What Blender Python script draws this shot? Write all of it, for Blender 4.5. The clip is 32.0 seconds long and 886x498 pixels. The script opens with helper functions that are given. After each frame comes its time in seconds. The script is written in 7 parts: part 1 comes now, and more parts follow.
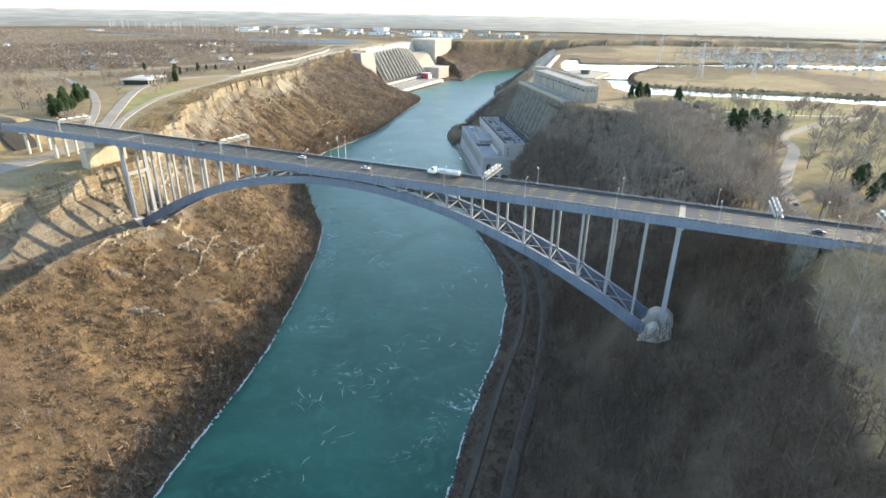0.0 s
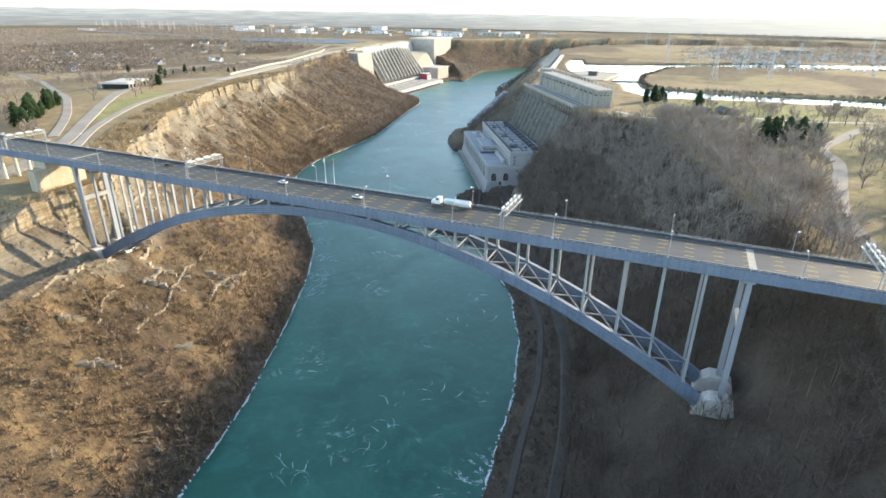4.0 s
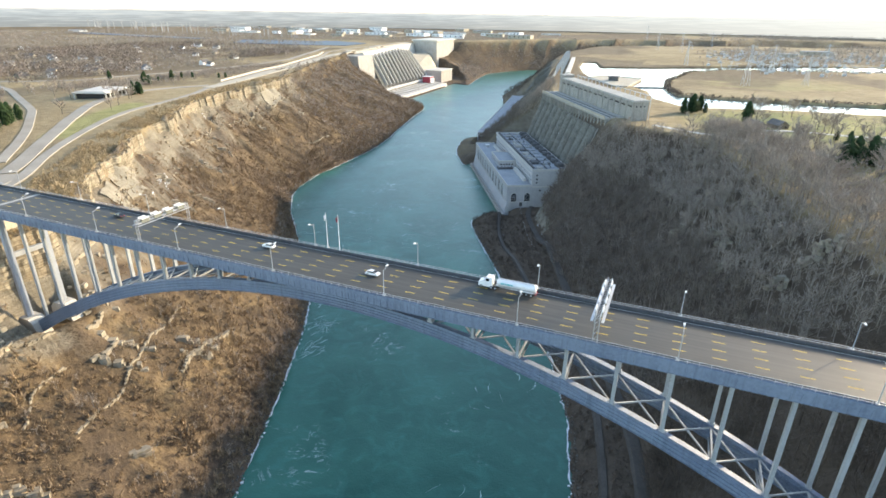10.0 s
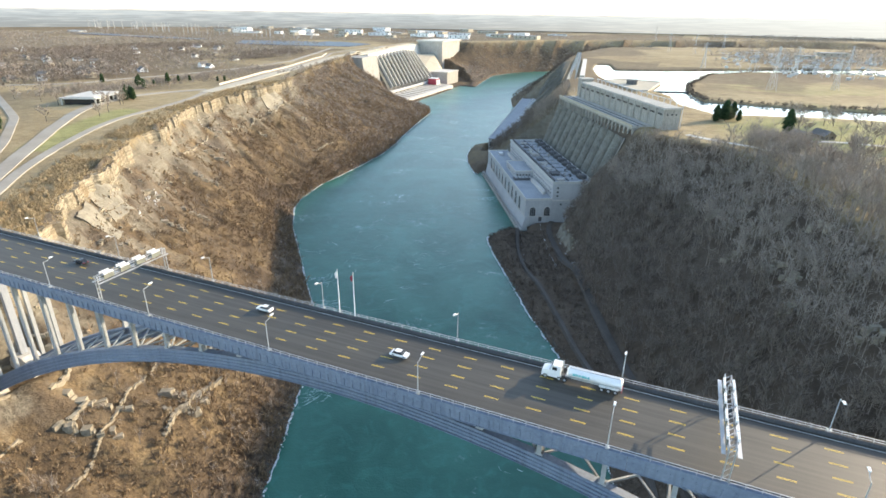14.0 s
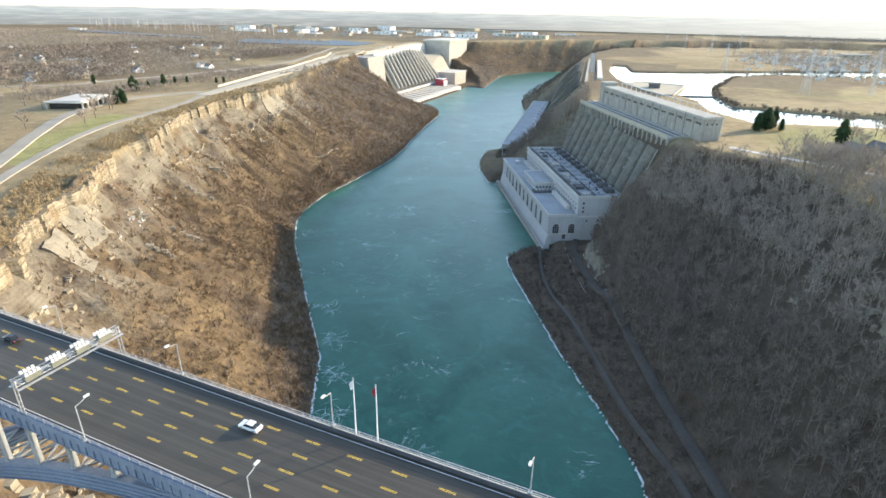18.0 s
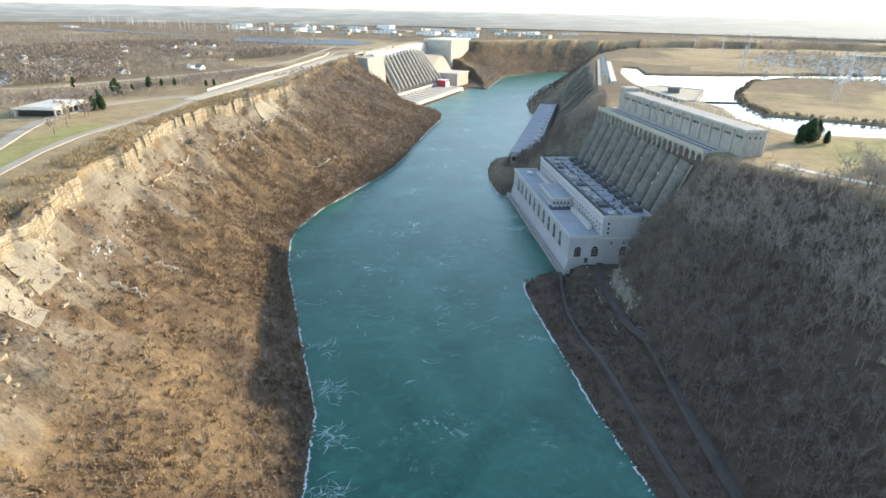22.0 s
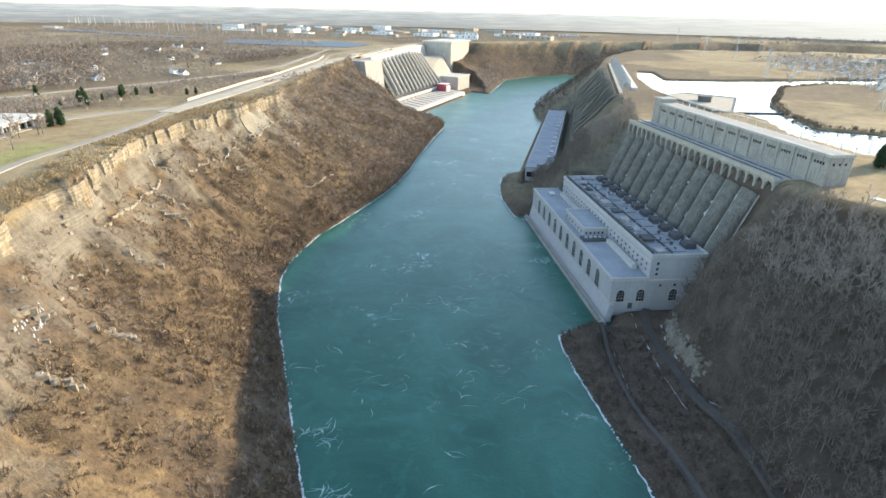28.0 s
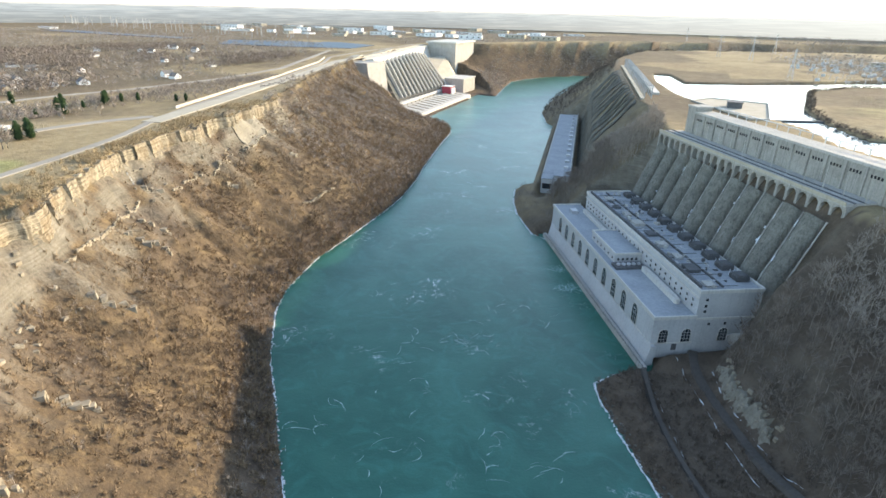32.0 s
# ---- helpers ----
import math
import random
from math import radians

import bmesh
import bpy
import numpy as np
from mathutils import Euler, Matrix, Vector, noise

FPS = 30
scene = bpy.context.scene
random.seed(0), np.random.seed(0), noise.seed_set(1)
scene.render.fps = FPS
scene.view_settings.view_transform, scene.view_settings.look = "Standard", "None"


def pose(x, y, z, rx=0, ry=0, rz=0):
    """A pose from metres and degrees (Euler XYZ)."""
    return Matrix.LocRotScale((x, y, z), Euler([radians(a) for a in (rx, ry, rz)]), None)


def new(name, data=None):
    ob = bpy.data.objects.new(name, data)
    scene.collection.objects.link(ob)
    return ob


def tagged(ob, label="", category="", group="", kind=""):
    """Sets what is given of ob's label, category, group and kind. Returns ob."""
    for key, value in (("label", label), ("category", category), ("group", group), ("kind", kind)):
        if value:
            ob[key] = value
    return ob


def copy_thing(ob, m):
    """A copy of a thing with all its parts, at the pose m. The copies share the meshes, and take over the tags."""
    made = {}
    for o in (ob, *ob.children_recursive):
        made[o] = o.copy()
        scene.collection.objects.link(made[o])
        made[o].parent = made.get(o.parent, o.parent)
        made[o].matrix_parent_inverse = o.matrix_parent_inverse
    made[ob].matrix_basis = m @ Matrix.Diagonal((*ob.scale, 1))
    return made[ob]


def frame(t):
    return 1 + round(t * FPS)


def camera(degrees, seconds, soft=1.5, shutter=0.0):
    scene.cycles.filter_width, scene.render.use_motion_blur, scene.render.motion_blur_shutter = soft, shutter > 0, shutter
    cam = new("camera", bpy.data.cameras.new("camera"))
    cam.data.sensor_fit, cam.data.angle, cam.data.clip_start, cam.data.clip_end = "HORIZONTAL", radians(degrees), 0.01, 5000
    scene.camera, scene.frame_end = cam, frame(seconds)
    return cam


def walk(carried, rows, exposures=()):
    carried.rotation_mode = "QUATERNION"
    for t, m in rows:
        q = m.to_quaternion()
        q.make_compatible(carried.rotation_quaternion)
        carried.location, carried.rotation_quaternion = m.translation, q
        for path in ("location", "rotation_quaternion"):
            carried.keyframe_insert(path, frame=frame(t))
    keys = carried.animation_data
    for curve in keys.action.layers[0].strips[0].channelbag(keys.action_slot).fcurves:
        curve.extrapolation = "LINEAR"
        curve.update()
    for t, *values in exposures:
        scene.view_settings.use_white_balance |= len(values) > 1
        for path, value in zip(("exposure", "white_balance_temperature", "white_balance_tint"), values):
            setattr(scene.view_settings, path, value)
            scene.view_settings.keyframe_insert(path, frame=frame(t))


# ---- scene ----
# ---- camera ----
PATH = [
    (0, 152.63, -235.32, 188.25, 66.911, -0.904, 23.430),
    (1, 147.91, -224.37, 188.33, 66.870, -0.880, 23.407),
    (2, 142.52, -213.41, 188.36, 66.834, -0.860, 23.371),
    (3, 136.50, -202.46, 188.35, 66.804, -0.841, 23.322),
    (4, 129.90, -191.52, 188.32, 66.783, -0.824, 23.263),
    (5, 122.87, -180.66, 188.28, 66.771, -0.809, 23.201),
    (6, 115.57, -169.94, 188.26, 66.768, -0.793, 23.144),
    (7, 108.16, -159.43, 188.25, 66.774, -0.778, 23.100),
    (8, 100.76, -149.19, 188.27, 66.787, -0.761, 23.073),
    (9, 93.52, -139.30, 188.29, 66.803, -0.744, 23.064),
    (10, 86.54, -129.81, 188.30, 66.820, -0.727, 23.076),
    (11, 79.75, -120.68, 188.30, 66.834, -0.714, 23.107),
    (12, 73.07, -111.84, 188.26, 66.843, -0.712, 23.154),
    (13, 66.40, -103.20, 188.17, 66.843, -0.724, 23.214),
    (14, 59.69, -94.56, 188.06, 66.834, -0.749, 23.289),
    (15, 52.88, -85.69, 187.95, 66.815, -0.785, 23.383),
    (16, 45.95, -76.42, 187.86, 66.787, -0.830, 23.492),
    (17, 38.91, -66.71, 187.81, 66.751, -0.881, 23.595),
    (18, 31.82, -56.57, 187.79, 66.711, -0.940, 23.664),
    (19, 24.71, -46.04, 187.82, 66.670, -1.003, 23.680),
    (20, 17.57, -35.30, 187.87, 66.633, -1.062, 23.651),
    (21, 10.39, -24.57, 187.91, 66.604, -1.111, 23.593),
    (22, 3.17, -14.03, 187.94, 66.587, -1.141, 23.521),
    (23, -4.09, -3.67, 187.94, 66.581, -1.156, 23.435),
    (24, -11.37, 6.52, 187.89, 66.585, -1.160, 23.334),
    (25, -18.64, 16.61, 187.81, 66.598, -1.160, 23.221),
    (26, -25.89, 26.67, 187.68, 66.615, -1.159, 23.108),
    (27, -33.07, 36.79, 187.53, 66.634, -1.166, 23.012),
    (28, -40.17, 47.04, 187.37, 66.650, -1.181, 22.946),
    (29, -47.20, 57.42, 187.20, 66.661, -1.198, 22.914),
    (30, -54.19, 67.91, 187.03, 66.666, -1.203, 22.918),
    (31, -61.15, 78.51, 186.87, 66.663, -1.188, 22.957),
    (32, -68.09, 89.20, 186.72, 66.643, -1.149, 23.035),
]
cam = camera(77.55, 32.0, soft=1.6)
walk(cam, [(row[0], pose(*row[1:])) for row in PATH], [(0.0, 1.24, 7850, 9), (32.0, 1.22, 7800, 9)])

# ---- light ----
SUN_EL, SUN_AZ = radians(15.8), radians(36.9)
world = bpy.data.worlds.new("sky")
scene.world = world
world.use_nodes = True
wn = world.node_tree.nodes
sky = wn.new("ShaderNodeTexSky")
sky.sky_type, sky.sun_disc = "NISHITA", False
sky.sun_elevation, sky.sun_rotation = SUN_EL, SUN_AZ
sky.altitude, sky.air_density, sky.dust_density, sky.ozone_density = 200, 0.8, 0.4, 1.5
wn["Background"].inputs["Strength"].default_value = 0.28
world.node_tree.links.new(sky.outputs[0], wn["Background"].inputs["Color"])
sun_data = bpy.data.lights.new("sun", "SUN")
sun_data.energy, sun_data.angle, sun_data.color = 3.7, radians(0.5), (1.0, 0.88, 0.72)
sun = new("sun", sun_data)
to_sun = Vector((math.sin(SUN_AZ) * math.cos(SUN_EL), math.cos(SUN_AZ) * math.cos(SUN_EL), math.sin(SUN_EL)))
sun.matrix_world = Matrix.Translation((300, 400, 600)) @ to_sun.to_track_quat("Z", "Y").to_matrix().to_4x4()


# ---- materials ----
class Mat:
    """A small builder of node materials."""

    def __init__(self, name, rough=0.8, metal=0.0, spec=0.4):
        self.m = bpy.data.materials.new(name)
        self.m.use_nodes = True
        self.t = self.m.node_tree
        self.b = self.t.nodes["Principled BSDF"]
        self.b.inputs["Roughness"].default_value = rough
        self.b.inputs["Metallic"].default_value = metal
        self.b.inputs["Specular IOR Level"].default_value = spec
        self.pos = self.t.nodes.new("ShaderNodeNewGeometry").outputs["Position"]

    def node(self, kind, **ins):
        n = self.t.nodes.new(kind)
        for k, v in ins.items():
            n.inputs[k.replace("_", " ")].default_value = v
        return n

    def link(self, a, b):
        self.t.links.new(a, b)

    def scaled(self, v):
        n = self.t.nodes.new("ShaderNodeVectorMath")
        n.operation = "MULTIPLY"
        self.link(self.pos, n.inputs[0])
        n.inputs[1].default_value = v
        return n.outputs[0]

    def noise(self, scale, detail=4.0, rough=0.55, vec=None, distortion=0.0):
        n = self.node("ShaderNodeTexNoise", Scale=scale, Detail=detail, Roughness=rough, Distortion=distortion)
        self.link(vec or self.pos, n.inputs["Vector"])
        return n.outputs["Fac"]

    def ramp(self, fac, *stops):
        n = self.t.nodes.new("ShaderNodeValToRGB")
        e = n.color_ramp.elements
        while len(e) < len(stops):
            e.new(0.5)
        for el, (p, c) in zip(e, stops):
            el.position = p
            el.color = (*c, 1) if isinstance(c, tuple) else (c, c, c, 1)
        self.link(fac, n.inputs["Fac"])
        return n.outputs["Color"]

    def mix(self, fac, a, b, blend="MIX"):
        n = self.t.nodes.new("ShaderNodeMix")
        n.data_type, n.blend_type = "RGBA", blend
        for sock, v in ((n.inputs["Factor"], fac), (n.inputs["A"], a), (n.inputs["B"], b)):
            if isinstance(v, (int, float)):
                sock.default_value = v
            elif isinstance(v, tuple):
                sock.default_value = (*v, 1)
            else:
                self.link(v, sock)
        return n.outputs["Result"]

    def math(self, op, a, b=0.0):
        n = self.t.nodes.new("ShaderNodeMath")
        n.operation = op
        for sock, v in zip(n.inputs, (a, b)):
            if isinstance(v, (int, float)):
                sock.default_value = v
            else:
                self.link(v, sock)
        return n.outputs[0]

    def normal_z(self):
        g = self.t.nodes.new("ShaderNodeNewGeometry")
        s = self.t.nodes.new("ShaderNodeSeparateXYZ")
        self.link(g.outputs["Normal"], s.inputs[0])
        return s.outputs["Z"]

    def random(self):
        return self.t.nodes.new("ShaderNodeObjectInfo").outputs["Random"]

    def island(self):
        return self.t.nodes.new("ShaderNodeNewGeometry").outputs["Random Per Island"]

    def attr(self, name):
        n = self.t.nodes.new("ShaderNodeAttribute")
        n.attribute_name = name
        s = self.t.nodes.new("ShaderNodeSeparateColor")
        self.link(n.outputs["Color"], s.inputs[0])
        return s.outputs["Red"], s.outputs["Green"], s.outputs["Blue"], n.outputs["Alpha"]

    def color(self, c):
        if isinstance(c, tuple):
            self.b.inputs["Base Color"].default_value = (*c, 1)
        else:
            self.link(c, self.b.inputs["Base Color"])
        return self

    def bump(self, fac, strength=0.3, distance=0.2):
        n = self.node("ShaderNodeBump", Strength=strength, Distance=distance)
        self.link(fac, n.inputs["Height"])
        self.link(n.outputs[0], self.b.inputs["Normal"])
        return self


def worn(name, c1, c2, rough=0.8, metal=0.0, big=0.05, fine=1.2, streak=0.0, bump=0.2, spec=0.4):
    """Paint, concrete or steel of two tones with large stains, fine grain and, if asked, streaks that run down."""
    m = Mat(name, rough, metal, spec)
    f = m.mix(0.5, m.noise(big, 5), m.noise(fine, 4))
    c = m.mix(m.ramp(f, (0.35, 0.0), (0.65, 1.0)), c1, c2)
    if streak:
        s = m.noise(1.0, 3, vec=m.scaled((0.9, 0.9, 0.05)))
        c = m.mix(m.math("MULTIPLY", m.ramp(s, (0.5, 0.0), (0.72, 1.0)), streak), c, tuple(0.45 * v for v in c1))
    m.color(c)
    m.bump(m.noise(fine * 2, 4), bump, 0.1)
    return m.m


# one bridge paint in three tones: blue as shade, pale as sunlight, towers between
M_STEEL = worn("shade_blue_painted_steel", (0.135, 0.175, 0.240), (0.215, 0.262, 0.330), 0.62, 0.0, 0.08, 1.5, 0.35)
M_STEEL_PALE = worn("pale_painted_steel", (0.31, 0.325, 0.33), (0.42, 0.43, 0.43), 0.5, 0.0, 0.1, 1.8, 0.2)
M_STEEL_MID = worn("half_shade_tower_steel", (0.27, 0.295, 0.33), (0.36, 0.38, 0.405), 0.6, 0.0, 0.08, 1.5, 0.3)
# barrier steel darkened to stand in for its shadowed inner face
M_BARRIER = worn("shade_darkened_barrier", (0.045, 0.050, 0.060), (0.085, 0.092, 0.105), 0.6, 0.0, 0.2, 2.0, 0.2)
M_SIGN = worn("olive_sign_panel", (0.14, 0.145, 0.115), (0.20, 0.205, 0.165), 0.6, 0, 0.5, 3.0)
M_GALV = worn("galvanised_steel", (0.42, 0.43, 0.44), (0.58, 0.58, 0.58), 0.45, 0.5, 0.4, 3.0)
M_CONC = worn("weathered_concrete", (0.36, 0.34, 0.30), (0.50, 0.47, 0.42), 0.9, 0, 0.06, 0.8, 0.5)
M_CONC_PALE = worn("pale_concrete", (0.50, 0.48, 0.43), (0.62, 0.59, 0.53), 0.9, 0, 0.03, 0.5, 0.35)
M_CONC_OLD = worn("stained_old_concrete", (0.25, 0.235, 0.205), (0.40, 0.375, 0.33), 0.92, 0, 0.10, 0.9, 0.6, 0.3)
M_CONC_TAN = worn("tan_concrete", (0.38, 0.335, 0.255), (0.49, 0.435, 0.34), 0.9, 0, 0.08, 0.9, 0.3)
M_CONC_GREY = worn("grey_rendered_concrete", (0.41, 0.41, 0.40), (0.52, 0.52, 0.505), 0.9, 0, 0.05, 0.7, 0.2)
M_PENST = worn("dark_streaked_concrete", (0.105, 0.100, 0.082), (0.225, 0.215, 0.182), 0.95, 0, 0.16, 0.9, 0.6, 0.4)
M_ROOF = worn("grey_membrane_roof", (0.25, 0.270, 0.285), (0.35, 0.37, 0.385), 0.8, 0, 0.07, 0.5)
M_ROOF_DK = worn("dark_roof_plant", (0.07, 0.07, 0.07), (0.13, 0.13, 0.13), 0.7, 0.1, 0.3, 2.0)
M_GLASS = worn("dark_window_glass", (0.015, 0.018, 0.022), (0.035, 0.04, 0.045), 0.12, 0, 0.2, 1.0, 0, 0.02, 0.6)
M_WHITE = worn("white_paint", (0.72, 0.72, 0.71), (0.82, 0.82, 0.80), 0.35, 0, 0.5, 3.0, 0.0, 0.05, 0.5)
M_RUBBER = worn("black_rubber", (0.02, 0.02, 0.02), (0.035, 0.035, 0.035), 0.8, 0, 1, 5)
M_TEAL = worn("teal_lettering_paint", (0.10, 0.48, 0.48), (0.14, 0.54, 0.54), 0.4)
M_RED = worn("red_paint", (0.30, 0.035, 0.06), (0.38, 0.06, 0.085), 0.5)
M_YELLOW = worn("yellow_road_paint", (0.66, 0.43, 0.06), (0.76, 0.53, 0.12), 0.7, 0, 0.6, 4.0)
M_LINE = worn("white_road_paint", (0.55, 0.55, 0.53), (0.68, 0.68, 0.66), 0.7, 0, 0.6, 4.0)
M_ICE = worn("dirty_shore_ice", (0.62, 0.66, 0.68), (0.80, 0.82, 0.83), 0.5, 0, 0.5, 2.0)
M_WOOD = worn("weathered_timber", (0.16, 0.12, 0.08), (0.26, 0.21, 0.15), 0.9, 0, 0.5, 3.0)
M_TRACK = worn("dirt_track", (0.065, 0.055, 0.046), (0.110, 0.094, 0.079), 0.95, 0, 0.08, 0.8)
M_ROADWAY = worn("pale_asphalt", (0.26, 0.232, 0.19), (0.36, 0.325, 0.27), 0.9, 0, 0.04, 0.8)


def deck_asphalt():
    m = Mat("dark_bridge_asphalt", 0.55)
    lanes = m.noise(1.0, 3, vec=m.scaled((0.02, 1.1, 0.5)))
    f = m.mix(0.45, m.noise(0.12, 5), m.noise(2.5, 5))
    c = m.mix(m.ramp(f, (0.3, 0.0), (0.7, 1.0)), (0.038, 0.034, 0.028), (0.062, 0.056, 0.046))
    c = m.mix(m.ramp(lanes, (0.42, 0.0), (0.66, 0.6)), c, (0.084, 0.077, 0.062))
    m.color(c).bump(m.noise(6.0, 3), 0.15, 0.02)
    return m.m


M_ASPHALT = deck_asphalt()


def ground_material():
    m = Mat("gorge_ground", 0.95, spec=0.15)
    rock, lawn, scrub, wood = m.attr("cover")
    big, mid, fine = m.noise(0.018, 6, 0.6), m.noise(0.09, 6, 0.62), m.noise(0.6, 5, 0.65)
    dry = m.ramp(m.mix(0.55, big, mid), (0.32, (0.23, 0.178, 0.105)), (0.5, (0.35, 0.272, 0.155)), (0.66, (0.45, 0.36, 0.21)))
    dry = m.mix(m.ramp(fine, (0.40, 0.0), (0.66, 0.4)), dry, (0.18, 0.133, 0.082))
    slope = m.ramp(m.mix(0.5, mid, m.noise(0.035, 6, 0.6)), (0.36, (0.076, 0.056, 0.038)), (0.5, (0.135, 0.096, 0.059)), (0.62, (0.235, 0.168, 0.092)))
    tuft = m.noise(0.45, 8, 0.75, distortion=0.6)
    slope = m.mix(m.ramp(tuft, (0.38, 0.6), (0.54, 0.0)), slope, (0.078, 0.058, 0.041))
    slope = m.mix(m.ramp(tuft, (0.52, 0.0), (0.72, 0.4)), slope, (0.31, 0.226, 0.122))
    strata = m.noise(1.0, 5, 0.6, vec=m.scaled((0.04, 0.04, 0.9)))
    stone = m.ramp(m.mix(0.5, strata, mid), (0.34, (0.10, 0.088, 0.068)), (0.5, (0.185, 0.165, 0.130)), (0.64, (0.27, 0.245, 0.195)))
    stone = m.mix(m.ramp(fine, (0.45, 0.0), (0.7, 0.5)), stone, (0.20, 0.17, 0.12))
    green = m.ramp(m.mix(0.4, mid, fine), (0.35, (0.20, 0.19, 0.080)), (0.6, (0.33, 0.315, 0.135)))
    litter = m.ramp(m.mix(0.5, mid, fine), (0.35, (0.062, 0.046, 0.036)), (0.62, (0.130, 0.098, 0.074)))
    # grey shale, washed into streaks that run down the slope
    wash = m.t.nodes.new("ShaderNodeMapping")
    wash.inputs["Rotation"].default_value = (0, 0, radians(-30))
    wash.inputs["Scale"].default_value = (0.035, 0.42, 0.03)
    m.link(m.pos, wash.inputs["Vector"])
    streaks = m.noise(1.0, 5, 0.65, vec=wash.outputs[0], distortion=0.4)
    shale = m.ramp(m.mix(0.6, streaks, fine), (0.36, (0.090, 0.076, 0.057)), (0.5, (0.180, 0.157, 0.121)), (0.66, (0.30, 0.265, 0.208)))
    c = m.mix(scrub, dry, slope)
    c = m.mix(m.math("MULTIPLY", rock, m.ramp(m.noise(0.03, 5, 0.6), (0.42, 0.0), (0.56, 0.85))), c, shale)
    c = m.mix(lawn, c, green)
    c = m.mix(wood, c, litter)
    steep = m.ramp(m.normal_z(), (0.52, 1.0), (0.70, 0.0))
    c = m.mix(m.math("MULTIPLY", steep, rock), c, stone)
    m.color(c).bump(m.mix(0.6, fine, m.noise(0.25, 6, 0.7)), 1.0, 1.6)
    return m.m


M_GROUND = ground_material()


def rock_material():
    m = Mat("layered_limestone", 0.95, spec=0.2)
    strata = m.noise(1.0, 5, 0.6, vec=m.scaled((0.08, 0.08, 1.6)))
    c = m.ramp(m.mix(0.5, strata, m.noise(0.3, 5)), (0.32, (0.15, 0.13, 0.10)), (0.5, (0.33, 0.29, 0.22)), (0.66, (0.46, 0.41, 0.32)))
    c = m.mix(m.ramp(m.island(), (0.0, 0.0), (1.0, 0.55)), c, (0.26, 0.215, 0.15))
    m.color(c).bump(m.mix(0.5, strata, m.noise(1.5, 5)), 0.8, 0.4)
    return m.m


def twig_material(name, dark, pale):
    m = Mat(name, 0.95, spec=0.1)
    c = m.mix(m.ramp(m.mix(0.42, m.noise(0.11, 5, 0.6), m.island()), (0.30, 0.0), (0.66, 1.0)), dark, pale)
    return m.color(c).m


def cliff_material():
    """Bedded cream limestone: beds, dark joints that run down, and rusty stains."""
    m = Mat("bedded_cream_limestone", 0.95, spec=0.2)
    beds = m.noise(1.0, 5, 0.65, vec=m.scaled((0.03, 0.03, 1.1)))
    joints = m.noise(1.0, 5, 0.6, vec=m.scaled((0.45, 0.45, 0.05)))
    c = m.ramp(m.mix(0.35, beds, m.noise(0.5, 5)), (0.35, (0.10, 0.082, 0.058)), (0.48, (0.27, 0.230, 0.165)), (0.64, (0.43, 0.375, 0.280)))
    c = m.mix(m.ramp(joints, (0.54, 0.0), (0.68, 0.75)), c, (0.12, 0.095, 0.065))
    c = m.mix(m.ramp(m.noise(0.07, 4), (0.48, 0.0), (0.66, 0.5)), c, (0.22, 0.155, 0.09))
    m.color(c).bump(m.mix(0.5, beds, m.noise(1.5, 5)), 1.0, 0.6)
    return m.m


M_ROCK = rock_material()
M_CLIFF = cliff_material()
M_SLAB = worn("grey_shale_slab", (0.20, 0.180, 0.140), (0.30, 0.272, 0.215), 0.95, 0, 0.12, 0.7, 0.45, 0.5, 0.2)
M_SCRUB = twig_material("dry_scrub_twigs", (0.155, 0.114, 0.080), (0.31, 0.226, 0.143))
# bare twigs in three tones: darkened as shade, middling, paled as haze
M_TWIG = twig_material("shade_darkened_twigs", (0.085, 0.066, 0.053), (0.19, 0.150, 0.120))
M_WALL_TWIG = twig_material("mid_toned_twigs", (0.135, 0.108, 0.088), (0.29, 0.238, 0.195))
M_RIM_TWIG = twig_material("haze_paled_twigs", (0.215, 0.178, 0.146), (0.41, 0.345, 0.288))
M_GOLD = twig_material("golden_rim_brush", (0.25, 0.182, 0.110), (0.48, 0.372, 0.225))
# canopy colour lightened in place of distance haze
M_PALE_TWIG = twig_material("haze_paled_canopy", (0.25, 0.21, 0.175), (0.42, 0.36, 0.30))
M_BARK = twig_material("grey_bark", (0.09, 0.075, 0.06), (0.16, 0.14, 0.12))
M_NEEDLE = twig_material("dark_green_needles", (0.018, 0.035, 0.016), (0.045, 0.075, 0.03))


def water_material(name, deep, pale, rough, foam, wave):
    m = Mat(name, rough, spec=0.26 if foam or rough > 0.3 else 0.5)
    swirl = m.noise(0.012, 5, 0.55, distortion=1.2)
    c = m.mix(m.ramp(swirl, (0.35, 0.0), (0.68, 1.0)), deep, pale)
    if foam:
        run = m.math("ABSOLUTE", m.math("SUBTRACT", m.noise(0.045, 6, 0.62, distortion=1.8), 0.5))
        where = m.noise(0.020, 4, 0.6)
        broken = m.ramp(m.noise(0.22, 5, 0.65), (0.44, 0.0), (0.58, 1.0))
        f = m.math("MULTIPLY", m.ramp(run, (0.006, 1.0), (0.020, 0.0)), m.ramp(where, (0.56, 0.0), (0.70, foam)))
        f = m.math("MULTIPLY", f, broken)
        c = m.mix(m.ramp(m.noise(0.06, 5, 0.6, distortion=2.0), (0.50, 0.0), (0.75, 0.35)), c, (0.05, 0.25, 0.21))
        c = m.mix(f, c, (0.62, 0.72, 0.72))
    m.color(c)
    h = m.mix(0.45, m.noise(0.10, 5, 0.6, distortion=1.5), m.noise(0.9, 4, 0.6))
    m.bump(h, wave, 0.8)
    return m.m


